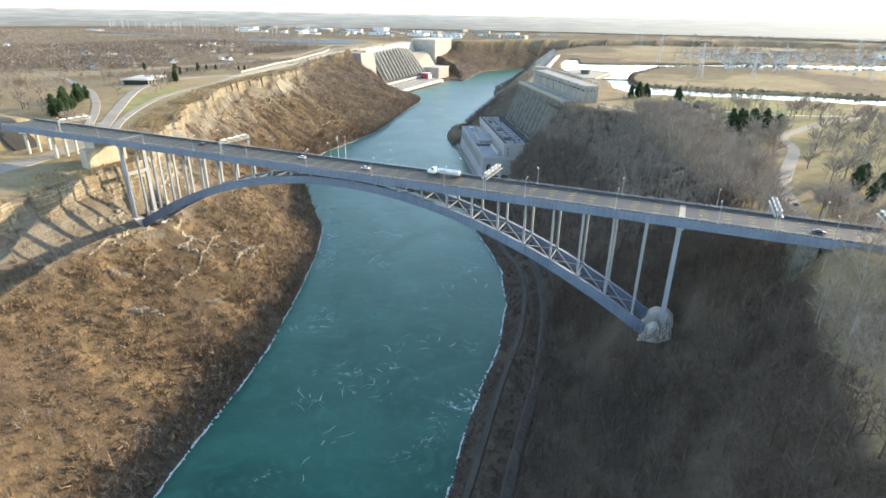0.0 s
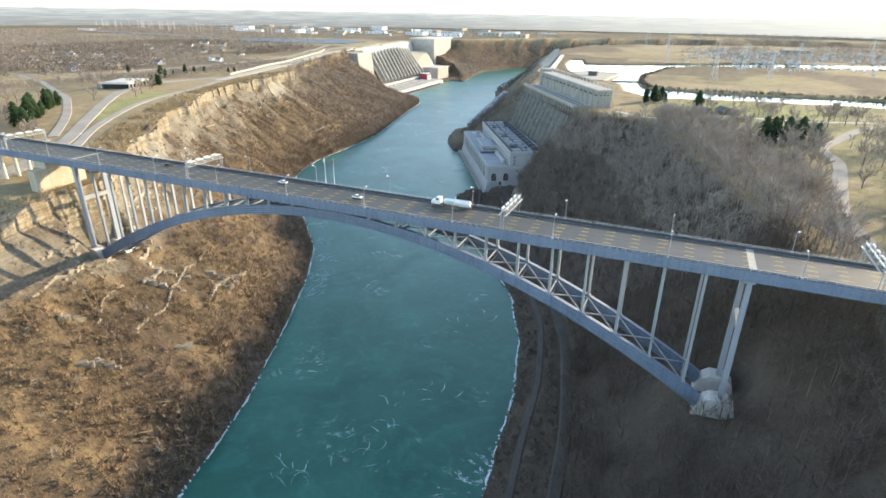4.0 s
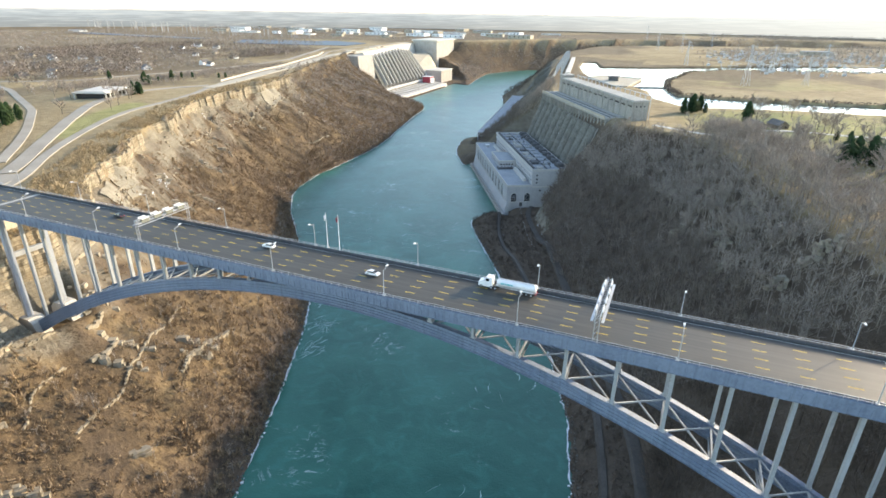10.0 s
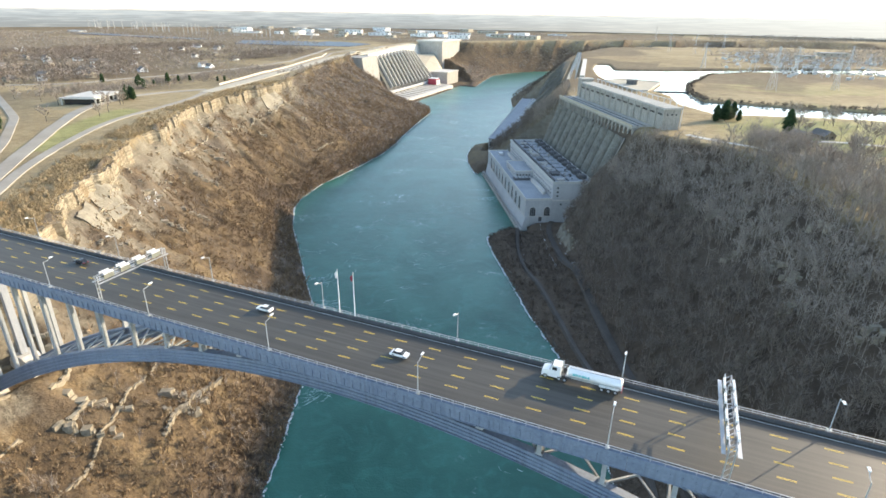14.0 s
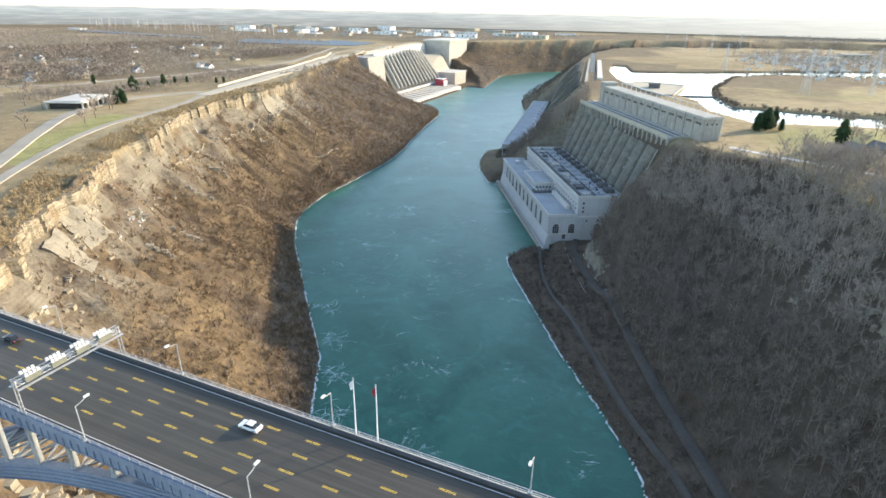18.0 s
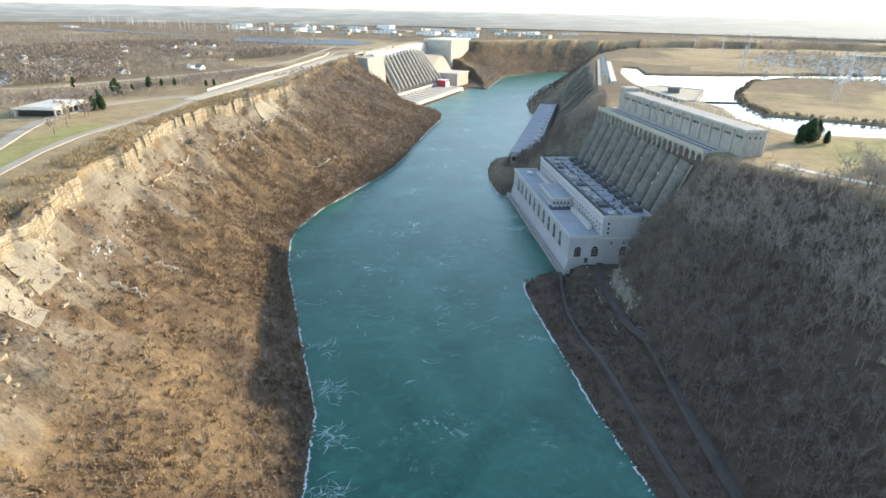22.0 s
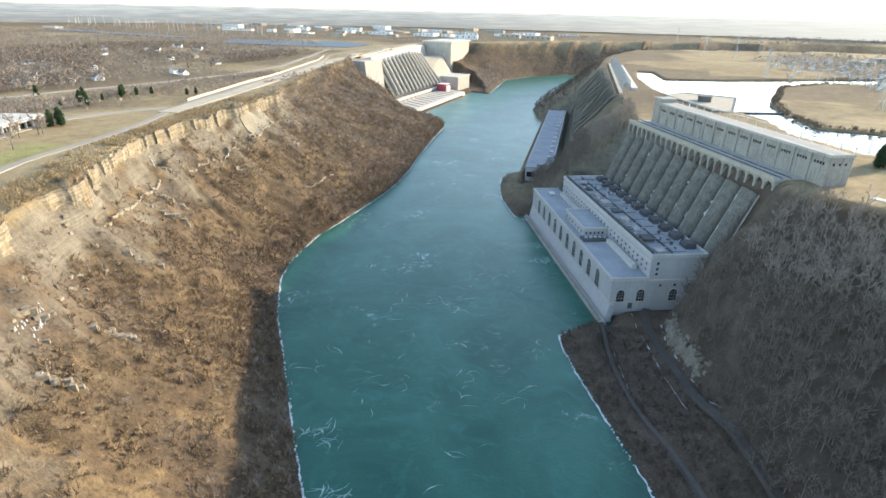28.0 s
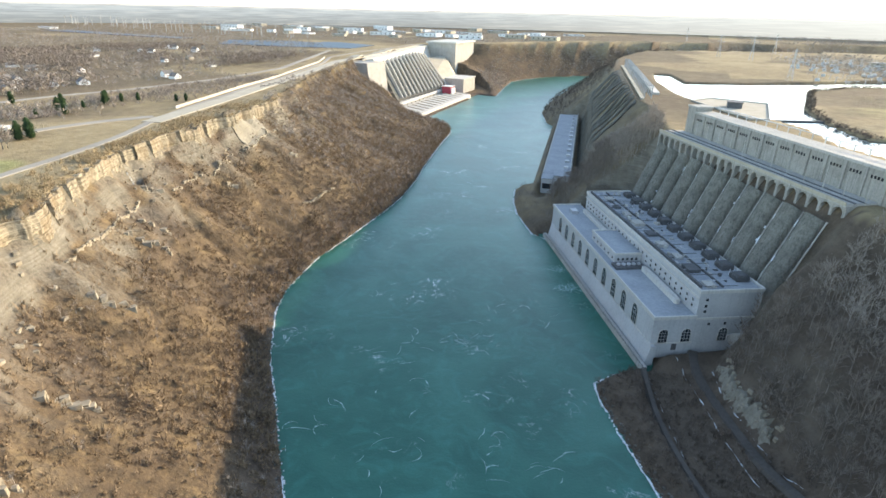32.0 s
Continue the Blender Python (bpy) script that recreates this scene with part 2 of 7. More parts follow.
M_RIVER = water_material("green_river_water", (0.011, 0.092, 0.066), (0.034, 0.158, 0.117), 0.30, 0.9, 0.35)
M_FAR_WATER = water_material("dark_reservoir_water", (0.015, 0.035, 0.06), (0.025, 0.05, 0.08), 0.45, 0, 0.1)
M_CANAL = water_material("canal_water", (0.02, 0.06, 0.08), (0.03, 0.08, 0.10), 0.08, 0, 0.06)


# ---- building tools ----
class Geo:
    """Collects vertices and faces of one mesh."""

    def __init__(self):
        self.v, self.f = [], []

    def add(self, verts, faces):
        n = len(self.v)
        self.v += [tuple(p) for p in verts]
        self.f += [tuple(n + i for i in f) for f in faces]
        return self

    def box(self, lo, hi, m=None):
        (a, b, c), (d, e, f) = lo, hi
        p = [Vector(q) for q in ((a, b, c), (d, b, c), (d, e, c), (a, e, c), (a, b, f), (d, b, f), (d, e, f), (a, e, f))]
        return self.add([m @ q for q in p] if m else p, ((0, 3, 2, 1), (4, 5, 6, 7), (0, 1, 5, 4), (1, 2, 6, 5), (2, 3, 7, 6), (3, 0, 4, 7)))

    def beam(self, a, b, w, h, w2=None, h2=None):
        a, b = Vector(a), Vector(b)
        d = (b - a).normalized()
        side = d.cross(Vector((0, 0, 1)))
        side = Vector((0, 1, 0)) if side.length < 1e-3 else side.normalized()
        if abs(d.z) > 0.99:
            side = Vector((0, 1, 0))
        up = side.cross(d)
        pts = []
        for p, ww, hh in ((a, w, h), (b, w2 or w, h2 or h)):
            pts += [p + side * (sx * ww / 2) + up * (sy * hh / 2) for sx, sy in ((-1, -1), (1, -1), (1, 1), (-1, 1))]
        return self.add(pts, ((0, 3, 2, 1), (4, 5, 6, 7), (0, 1, 5, 4), (1, 2, 6, 5), (2, 3, 7, 6), (3, 0, 4, 7)))

    def tube(self, a, b, r, r2=None, n=8):
        a, b = Vector(a), Vector(b)
        d = (b - a).normalized()
        s = d.orthogonal().normalized()
        t = d.cross(s)
        pts = [p + (s * math.cos(6.28319 * i / n) + t * math.sin(6.28319 * i / n)) * q for p, q in ((a, r), (b, r if r2 is None else r2)) for i in range(n)]
        faces = [(i, (i + 1) % n, n + (i + 1) % n, n + i) for i in range(n)] + [tuple(range(n))[::-1], tuple(range(n, 2 * n))]
        return self.add(pts, faces)

    def sweep(self, rows, closed=True):
        """A skin through cross-sections that have the same number of points."""
        n = len(rows[0])
        pts = [p for r in rows for p in r]
        faces = [(k * n + i, k * n + (i + 1) % n, (k + 1) * n + (i + 1) % n, (k + 1) * n + i) for k in range(len(rows) - 1) for i in range(n if closed else n - 1)]
        if closed:
            faces += [tuple(range(n))[::-1], tuple(range((len(rows) - 1) * n, len(rows) * n))]
        return self.add(pts, faces)

    def mesh(self, name, mat):
        me = bpy.data.meshes.new(name)
        me.from_pydata(self.v, [], self.f)
        me.materials.append(mat)
        me.update()
        return me

    def part(self, name, mat, parent=None, label=""):
        ob = new(name, self.mesh(name, mat))
        if parent is not None:
            ob.parent = parent
        return tagged(ob, label)


def shared(name, mesh, m, parent):
    ob = new(name, mesh)
    ob.parent = parent
    ob.matrix_local = m
    return ob


def thing(name, label, category, at=(0, 0, 0), turn=0.0, group=""):
    ob = new(name)
    ob.empty_display_size = 0.5
    ob.matrix_world = pose(*at, 0, 0, turn)
    return tagged(ob, label, category, group)


# ---- the lie of the land ----
SHORE_L = [(60, -5000), (60, -900), (30, -450), (-5, -230), (-24, -125), (-33, -94), (-43, -54), (-56, -12), (-84, 54), (-112, 115), (-142, 167), (-183, 211), (-218, 250), (-262, 299),
           (-293, 342), (-307, 374), (-318, 425), (-320, 480), (-325, 560), (-330, 600), (-345, 670), (-358, 712), (-392, 845), (-415, 950), (-440, 1000), (-506, 1022), (-520, 1320),
           (-531, 1340), (-528, 1400), (-480, 1392), (-505, 1520), (-537, 1714), (-487, 1889), (-360, 2033), (-150, 2200), (400, 2500), (5000, 3300)]
SHORE_R = [(170, -5000), (170, -900), (140, -450), (105, -230), (87, -68), (79, -26), (75, 10), (72, 45), (60, 98), (45, 135), (40, 150), (18, 185), (-3, 215), (-16, 233), (-39, 271), (-63, 309),
           (-80, 338), (-86, 352), (-77, 365), (-62, 380), (-152, 545), (-174, 556), (-201, 602), (-216, 640), (-227, 685), (-212, 702), (-275, 1090), (-290, 1110), (-327, 1220), (-345, 1385),
           (-350, 1600), (-330, 1850), (-200, 2010), (400, 2300), (5000, 3000)]
RIM_L = [(-60, -5000), (-60, -900), (-90, -450), (-120, -230), (-150, -130), (-158, -78), (-164, -45), (-169, -20), (-174, 10), (-196, 45), (-230, 75), (-262, 117), (-305, 172), (-343, 235), (-392, 308),
         (-415, 350), (-430, 419), (-446, 480), (-462, 545), (-520, 680), (-575, 800), (-605, 900), (-640, 1000), (-690, 1060), (-720, 1300), (-745, 1740), (-640, 1780), (-600, 1860), (-520, 1990), (-400, 2140),
         (-150, 2330), (400, 2640), (5000, 3450)]
RIM_R = [(330, -5000), (330, -900), (290, -450), (225, -230), (206, -100), (203, -40), (202, 15), (184, 75), (173, 110), (152, 190), (134, 260), (118, 330), (90, 376), (45, 398), (14, 425), (-74, 592), (-98, 740), (-122, 800), (-180, 1080),
         (-205, 1300), (-215, 1500), (-180, 1800), (-60, 1920), (400, 2170), (5000, 2850)]
CANAL = [(-60, 825), (-20, 770), (40, 680), (52, 605), (95, 538), (180, 568), (700, 600), (700, 1450), (224, 1200), (140, 1140), (20, 1050), (-70, 1010), (-95, 1120), (-120, 1120), (-108, 1000), (-80, 880)]
SPIT = [(78, 645), (60, 720), (56, 800), (72, 900), (86, 990), (150, 1075), (900, 1330), (900, 690), (300, 655), (180, 636)]


def poly_dist(X, Y, line):
    best = np.full(X.shape, 1e18)
    for (ax, ay), (bx, by) in zip(line, line[1:]):
        dx, dy = bx - ax, by - ay
        t = np.clip(((X - ax) * dx + (Y - ay) * dy) / (dx * dx + dy * dy), 0, 1)
        best = np.minimum(best, (X - ax - t * dx) ** 2 + (Y - ay - t * dy) ** 2)
    return np.sqrt(best)


def inside(X, Y, poly):
    odd = np.zeros(X.shape, bool)
    for (ax, ay), (bx, by) in zip(poly, poly[1:] + poly[:1]):
        if ay != by:
            odd ^= ((ay > Y) != (by > Y)) & (X < (bx - ax) * (Y - ay) / (by - ay) + ax)
    return odd


def value_noise(X, Y, size, seed):
    def h(i, j):
        n = np.sin(i * 127.1 + j * 311.7 + seed * 74.7) * 43758.5453
        return n - np.floor(n)
    x, y = X / size, Y / size
    i, j = np.floor(x), np.floor(y)
    u, v = x - i, y - j
    u, v = u * u * (3 - 2 * u), v * v * (3 - 2 * v)
    return (h(i, j) * (1 - u) + h(i + 1, j) * u) * (1 - v) + (h(i, j + 1) * (1 - u) + h(i + 1, j + 1) * u) * v - 0.5


def fbm(X, Y, size, seed, octaves=4, gain=0.55):
    out, amp = 0, 1.0
    for k in range(octaves):
        out = out + amp * value_noise(X, Y, size / 2**k, seed + k * 3.3)
        amp *= gain
    return out


def soft(x, a, b):
    t = np.clip((x - a) / (b - a), 0, 1)
    return t * t * (3 - 2 * t)


GULLIES = [[(-372, 350), (-362, 350), (-348, 351), (-336, 356), (-322, 371)], [(-338, 274), (-340, 285), (-335, 290), (-323, 292)], [(-402, 345), (-392, 337), (-388, 340)], [(-232, 120), (-224, 128), (-214, 130)]]
BARE = [(-250, 118, 24), (-432, 490, 26), (-352, 268, 18), (-372, 332, 15), (-320, 214, 16), (-162, -4, 22), (-146, -14, 14), (-180, 42, 20)]
DAM_PIT = [(-622, 1062), (-580, 1046), (-505, 1012), (-500, 1400), (-520, 1470), (-600, 1600), (-664, 1610), (-770, 1605), (-668, 1088), (-640, 1088)]
O1, U1, V1 = np.array((-62.0, 382.0)), np.array((-0.486, 0.874)), np.array((0.874, 0.486))


def land(X, Y):
    """Height of the ground and its cover: rock, lawn, scrub, wood."""
    X, Y = np.asarray(X, float), np.asarray(Y, float)
    river = inside(X, Y, SHORE_L + SHORE_R[::-1])
    gorge = inside(X, Y, RIM_L + RIM_R[::-1])
    dl, dr, rl, rr = (poly_dist(X, Y, p) for p in (SHORE_L, SHORE_R, RIM_L, RIM_R))
    left = dl < dr
    ds, rim = np.where(left, dl, dr), np.where(left, rl, rr)
    f = ds / (ds + rim + 1e-6)
    jag = 0.075 * fbm(X, Y, 34, 1, 4, 0.6)
    # gullies that run down the slope
    run, fall = -0.5 * X + 0.866 * Y, 0.866 * X + 0.5 * Y
    gully = fbm(run, fall * 0.22 + 0.25 * run, 26, 71, 4, 0.6)
    # a caprock wall that juts out in buttresses, over a shale slope
    fl = np.clip(f + jag * soft(f, 0.35, 0.8) * (1 - soft(f, 0.84, 0.92)) + soft(f, 0.86, 0.93) * 0.05 * soft(fbm(X, Y, 34, 2, 3), -0.25, 0.35), 0, 1)
    zl = np.interp(fl, (0, 0.02, 0.08, 0.30, 0.62, 0.76, 0.84, 0.90, 0.945, 0.968, 0.986, 0.996, 1.0), (0, 2.2, 7, 24, 50, 63, 70, 77, 82, 84.5, 87.5, 96.5, 97))
    zl = zl + soft(f, 0.05, 0.3) * (1 - soft(f, 0.78, 0.95)) * (6.0 * fbm(X, Y, 60, 5, 4) + 2.2 * fbm(X, Y, 14, 6, 3) + 6.0 * gully)
    zl = zl + 4.5 * soft(fbm(X, Y, 26, 79, 3), 0.0, 0.3) * soft(f, 0.86, 0.93) * (1 - soft(f, 0.965, 0.985))
    rills = fbm(run, fall * 0.10, 9, 73, 3, 0.6)
    zl = zl + 2.6 * rills * soft(f, 0.45, 0.6) * (1 - soft(f, 0.90, 0.96))
    for line in GULLIES:
        zl = zl - 4.5 * (1 - soft(poly_dist(X, Y, line), 1.0, 6.0))
    fr = np.clip(f + 0.05 * fbm(X, Y, 50, 9, 4) * soft(f, 0.3, 0.6), 0, 1)
    zr = np.interp(fr, (0, 0.02, 0.06, 0.14, 0.20, 0.26, 0.34, 0.55, 0.80, 0.94, 1.0), (0, 2.0, 7, 11, 12, 15, 27, 50, 76, 91, 97))
    zr = zr + soft(f, 0.25, 0.5) * (1 - soft(f, 0.85, 1.0)) * (7 * fbm(X, Y, 55, 12, 4))
    z = np.where(left, zl, zr)
    top = 97 + 1.5 * fbm(X, Y, 120, 20, 3) * soft(rim, 5, 60)
    far = np.sqrt((X + 60) ** 2 + (Y - 100) ** 2)
    top = top + 8 * soft(far, 2600, 4800) + 3 * fbm(X, Y, 700, 23, 3) * soft(far, 900, 2500)
    z = np.where(gorge, z, top)
    # the canal behind the headworks
    z = np.where(inside(X, Y, CANAL) & ~inside(X, Y, SPIT), 92.0, z)
    # the bench of the old powerhouse and the slope behind it
    u, v = (X - O1[0]) * U1[0] + (Y - O1[1]) * U1[1], (X - O1[0]) * V1[0] + (Y - O1[1]) * V1[1]
    bench = np.interp(v, (4.5, 8, 62, 66, 90, 97), (-3, 3, 6, 24, 85, 97))
    w = soft(u, -16, 0) * (1 - soft(u, 202, 216)) * (v > -8) * (v < 97)
    z = z * (1 - w) + np.minimum(bench, 97) * w
    # the yard and road at its near end, below a rock cut
    side = v - np.interp(u, (-130, -74, -42, -16, 0, 10), (17, 19, 20, 31, 50, 60))
    yard = np.interp(side, (-42, -34, -26, -14, -11, 0, 1.5, 8, 14), (1, 3, 4.2, 6.5, 8.3, 8.6, 11, 20, 27))
    yard = np.maximum(yard, 8.4 * soft(v, 3, 8) * soft(u, -34, -12))
    wy = soft(u, -130, -90) * (1 - soft(u, -2, 3)) * soft(side, -44, -36) * (1 - soft(side, 8, 26))
    z = z * (1 - wy) + yard * wy
    # the pit in front of the dam
    z = np.where(inside(X, Y, DAM_PIT), np.minimum(z, 3.0), z)
    # the yard of the second powerhouse
    u3, v3 = (X + 195) * -0.16 + (Y - 672) * 0.987, (X + 195) * 0.987 + (Y - 672) * 0.16
    w3 = soft(u3, -44, -26) * (1 - soft(u3, 428, 440)) * (v3 > -3) * (1 - soft(v3, 34, 52))
    z = z * (1 - w3) + np.minimum(z, 4.0) * w3
    # approach embankments of the bridge
    for lo, hi, x0, x1 in ((1, -1, -262, -292), (1, -1, 196, 214)):
        ramp = soft(X, x0, x1) if x1 > x0 else soft(-X, -x0, -x1)
        wide = 1 - soft(np.abs(Y), 15, 44)
        past = 1 - soft(np.abs(X), 420, 560)
        lift = 17.2 * ramp * wide * past
        z = np.where(gorge | (lift < 0.05), z, np.maximum(z, 97 + lift))
    # the parkway that runs under the left approach
    cut = (1 - soft(np.abs(X + 236), 16, 26)) * (1 - soft(np.abs(Y), 40, 70))
    z = np.where(gorge, z, z * (1 - cut) + np.minimum(z, 96.5) * cut)
    for bx in (-157, 157):
        pit = (1 - soft(np.abs(X - bx), 7, 15)) * (1 - soft(np.abs(Y), 10, 18))
        z = z * (1 - pit) + np.minimum(z, 58.0) * pit
    z = np.where(river, -2.0 - np.minimum(6, 0.35 * np.minimum(dl, dr)), z)
    bare = np.zeros(X.shape)
    for bx, by, br in BARE:
        bare = np.maximum(bare, 1 - soft(np.hypot(X - bx, Y - by) + 14 * fbm(X, Y, 16, 77, 3), br * 0.7, br * 1.1))
    rock = np.where(left & gorge, np.maximum.reduce([soft(f + 0.12 * fbm(X, Y, 70, 78, 3), 0.70, 0.82), soft(f, 0.45, 0.75) * soft(gully, 0.04, 0.25), bare]) * (1 - soft(Y, 560, 700)), np.where(gorge, 0.2 + 0.6 * soft(Y, 480, 600), 0.0))
    lawn = np.where(gorge, 0, soft(X, 70, 130) * (1 - soft(far, 700, 1000)) * 0.45 * soft(fbm(X, Y, 90, 31, 3), 0.0, 0.2))
    lawn = np.maximum(lawn, np.where(gorge, 0, 0.9 * (1 - soft(np.hypot(X - 190, (Y - 470) * 1.2), 70, 120))))
    lawn = np.maximum(lawn, np.where(gorge, 0, 0.95 * (1 - soft(poly_dist(X, Y, [(-352, 148), (-384, 187), (-414, 236), (-434, 280)]), 8, 18))))
    scrub = np.where(gorge & left, 1 - soft(f, 0.955, 0.99), 0.25 * soft(fbm(X, Y, 160, 40, 3), -0.1, 0.2))
    # litter thinned past y 520: greyer slope, and lighter ground standing for haze
    wood = np.where(gorge & (~left | (Y > 1480)), 0.92 - 0.5 * soft(Y, 520, 640), 0)
    wood = np.where(w > 0.2, 0.92, wood)
    wood = np.where(gorge & left & (Y < 1480), np.maximum(0.85 * (1 - soft(ds, 10, 30)), 0.5 * soft(fbm(X, Y, 40, 44, 3), 0.05, 0.3)), wood)
    wood = np.where(gorge | (w > 0.2), wood, np.maximum(0.62 * soft(fbm(X, Y, 260, 47, 4), -0.42, -0.15) * np.where(X < 0, soft(poly_dist(X, Y, ROAD_HIGH), 8, 30) * (rl > 75) * soft(far, 480, 640), soft(fbm(X, Y, 260, 47, 4), -0.08, 0.06) * soft(far, 560, 760)), 0))
    return z, np.stack([rock, lawn, scrub, wood], -1)


ROAD_HIGH = [(-276, 62), (-298, 86), (-342, 128), (-404, 189), (-460, 248), (-492, 296), (-513, 350), (-508, 400), (-490, 440)]
ROAD_FAR = [(-1300, 230), (-1000, 262), (-860, 292), (-730, 338), (-664, 400), (-663, 470), (-646, 552), (-641, 670), (-663, 835), (-735, 1000), (-850, 1250)]
GRID = []


def land_z(x, y):
    """Height of the built ground sheet."""
    xs, ys, Z = GRID
    i, j = min(max(int(np.searchsorted(xs, x)) - 1, 0), len(xs) - 2), min(max(int(np.searchsorted(ys, y)) - 1, 0), len(ys) - 2)
    u, v = (x - xs[i]) / (xs[i + 1] - xs[i]), (y - ys[j]) / (ys[j + 1] - ys[j])
    return float((Z[j, i] * (1 - u) + Z[j, i + 1] * u) * (1 - v) + (Z[j + 1, i] * (1 - u) + Z[j + 1, i + 1] * u) * v)


def spaced(marks, far):
    """Grid lines with their own step between marks (start, step), and ever wider steps outside."""
    lo, hi = marks[0][0], marks[-1][0]
    mid = np.concatenate([np.arange(a, b - 0.5 * st, st) for (a, st), (b, _) in zip(marks, marks[1:])] + [[hi]])
    out, s = [], 5.0
    while sum(out) < far:
        s *= 1.16
        out.append(s)
    tail = np.cumsum(out)
    return np.concatenate([lo - tail[::-1], mid, hi + tail])


def build_ground():
    xs, ys = spaced([(-780, 6.0), (-480, 2.5), (-90, 4.5), (330, 4.5)], 4200), spaced([(-240, 5.0), (-70, 2.8), (560, 4.5), (1100, 6.5), (1620, 6.5)], 3600)
    X, Y = np.meshgrid(xs, ys)
    Z, cover = land(X, Y)
    GRID[:] = [xs, ys, Z]
    nx, ny = len(xs), len(ys)
    me = bpy.data.meshes.new("ground")
    me.vertices.add(nx * ny)
    me.vertices.foreach_set("co", np.stack([X, Y, Z], -1).ravel())
    i = (np.arange(ny - 1)[:, None] * nx + np.arange(nx - 1)).ravel()
    quads = np.stack([i, i + 1, i + nx + 1, i + nx], -1).astype(np.int32)
    me.loops.add(quads.size)
    me.loops.foreach_set("vertex_index", quads.ravel())
    me.polygons.add(len(quads))
    me.polygons.foreach_set("loop_start", np.arange(0, quads.size, 4, dtype=np.int32))
    me.update(calc_edges=True)
    att = me.color_attributes.new("cover", "FLOAT_COLOR", "POINT")
    att.data.foreach_set("color", cover.reshape(-1, 4).astype(np.float32).ravel())
    me.materials.append(M_GROUND)
    return tagged(new("ground", me), "river gorge and plateau of dry winter grass, scrub and limestone", "ground", kind="structure")


build_ground()


def sheet(name, poly, z, mat, label):
    me = bpy.data.meshes.new(name)
    me.from_pydata([(x, y, z) for x, y in poly], [], [tuple(range(len(poly)))])
    me.materials.append(mat)
    return tagged(new(name, me), label, "water", kind="structure")


river = sheet("water_river", [(-800, -5000), (600, -5000), (600, 1300), (0, 2000), (5000, 2700), (5000, 3500), (-800, 3000)], 0.0, M_RIVER, "fast turquoise river with pale foam streaks")
sheet("water_canal", [(x, y) for x, y in CANAL], 95.2, M_CANAL, "still pale water of the headrace canal")


def build_backdrop():
    """The far horizon, beyond all that shifts: a glowing ring of woods and fields, with haze and sun glare painted in,
    that pales upwards and towards the sun.
    """
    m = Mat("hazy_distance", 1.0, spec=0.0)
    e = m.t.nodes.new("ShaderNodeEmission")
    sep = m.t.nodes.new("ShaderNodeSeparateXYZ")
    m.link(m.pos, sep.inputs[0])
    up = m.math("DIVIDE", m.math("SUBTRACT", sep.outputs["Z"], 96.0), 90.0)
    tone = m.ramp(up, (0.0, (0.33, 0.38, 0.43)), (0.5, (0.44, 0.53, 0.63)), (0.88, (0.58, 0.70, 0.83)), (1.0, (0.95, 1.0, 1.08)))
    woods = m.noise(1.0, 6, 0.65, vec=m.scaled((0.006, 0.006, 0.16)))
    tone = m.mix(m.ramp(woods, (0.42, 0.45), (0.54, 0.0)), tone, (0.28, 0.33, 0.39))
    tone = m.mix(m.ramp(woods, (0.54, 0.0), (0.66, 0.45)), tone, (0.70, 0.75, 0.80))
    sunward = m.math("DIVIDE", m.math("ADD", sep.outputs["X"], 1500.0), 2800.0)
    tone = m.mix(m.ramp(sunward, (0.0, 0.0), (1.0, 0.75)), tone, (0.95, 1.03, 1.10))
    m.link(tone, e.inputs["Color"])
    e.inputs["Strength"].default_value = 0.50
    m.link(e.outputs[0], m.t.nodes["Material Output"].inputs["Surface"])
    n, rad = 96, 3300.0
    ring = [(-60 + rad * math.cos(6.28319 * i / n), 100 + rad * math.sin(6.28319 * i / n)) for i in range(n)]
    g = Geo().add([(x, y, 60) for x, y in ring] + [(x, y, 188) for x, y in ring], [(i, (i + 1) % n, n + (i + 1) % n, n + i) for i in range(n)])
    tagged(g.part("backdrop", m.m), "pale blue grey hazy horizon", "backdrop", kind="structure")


build_backdrop()


# ---- the arch bridge ----
PANEL, DECK, RIB_Y = 12.7, 115.2, 7.5


def panel_x(i):
    return (7.5 - i) * PANEL


def rib_top(x):
    return 110.6 - 0.00199 * x * x


def rib_bottom(x):
    return 106.9 - 0.00207 * x * x


bridge = thing("arch_bridge", "steel arch road bridge in blue grey tones over the gorge", "bridge")


def build_ribs():
    for y in (-RIB_Y, RIB_Y):
        for k in range(24):
            # each rib is a row of riveted box segments with flanges and plate seams
            x0, x1 = -152.4 + k * PANEL, -152.4 + (k + 1) * PANEL
            rows = []
            for x in np.linspace(x0 + 0.03, x1 - 0.03, 4):
                t, b = rib_top(x), rib_bottom(x)
                d = t - b
                prof = [(-0.75, 0), (0.75, 0)]
                right = []
                for s in range(4):
                    za, zb = s / 4, (s + 1) / 4
                    right += [(0.55, za + 0.01), (0.55, zb - 0.085), (0.86, zb - 0.075), (0.86, zb - 0.005)]
                prof = [(-w, h) for w, h in right] + [(w, h) for w, h in right[::-1]]
                rows.append([Vector((x, y + w, b + h * d)) for w, h in prof])
            Geo().sweep(rows).part("rib_segment", M_STEEL, bridge)
            flange = Geo()
            for h, w in ((1.0, 0.92), (0.0, 0.92)):
                rr = []
                for x in np.linspace(x0, x1, 4):
                    z = rib_top(x) + 0.02 if h else rib_bottom(x) - 0.16
                    rr.append([Vector((x, y - w, z)), Vector((x, y + w, z)), Vector((x, y + w, z + 0.14)), Vector((x, y - w, z + 0.14))])
                flange.sweep(rr)
            flange.part("rib_flange", M_STEEL, bridge)


build_ribs()


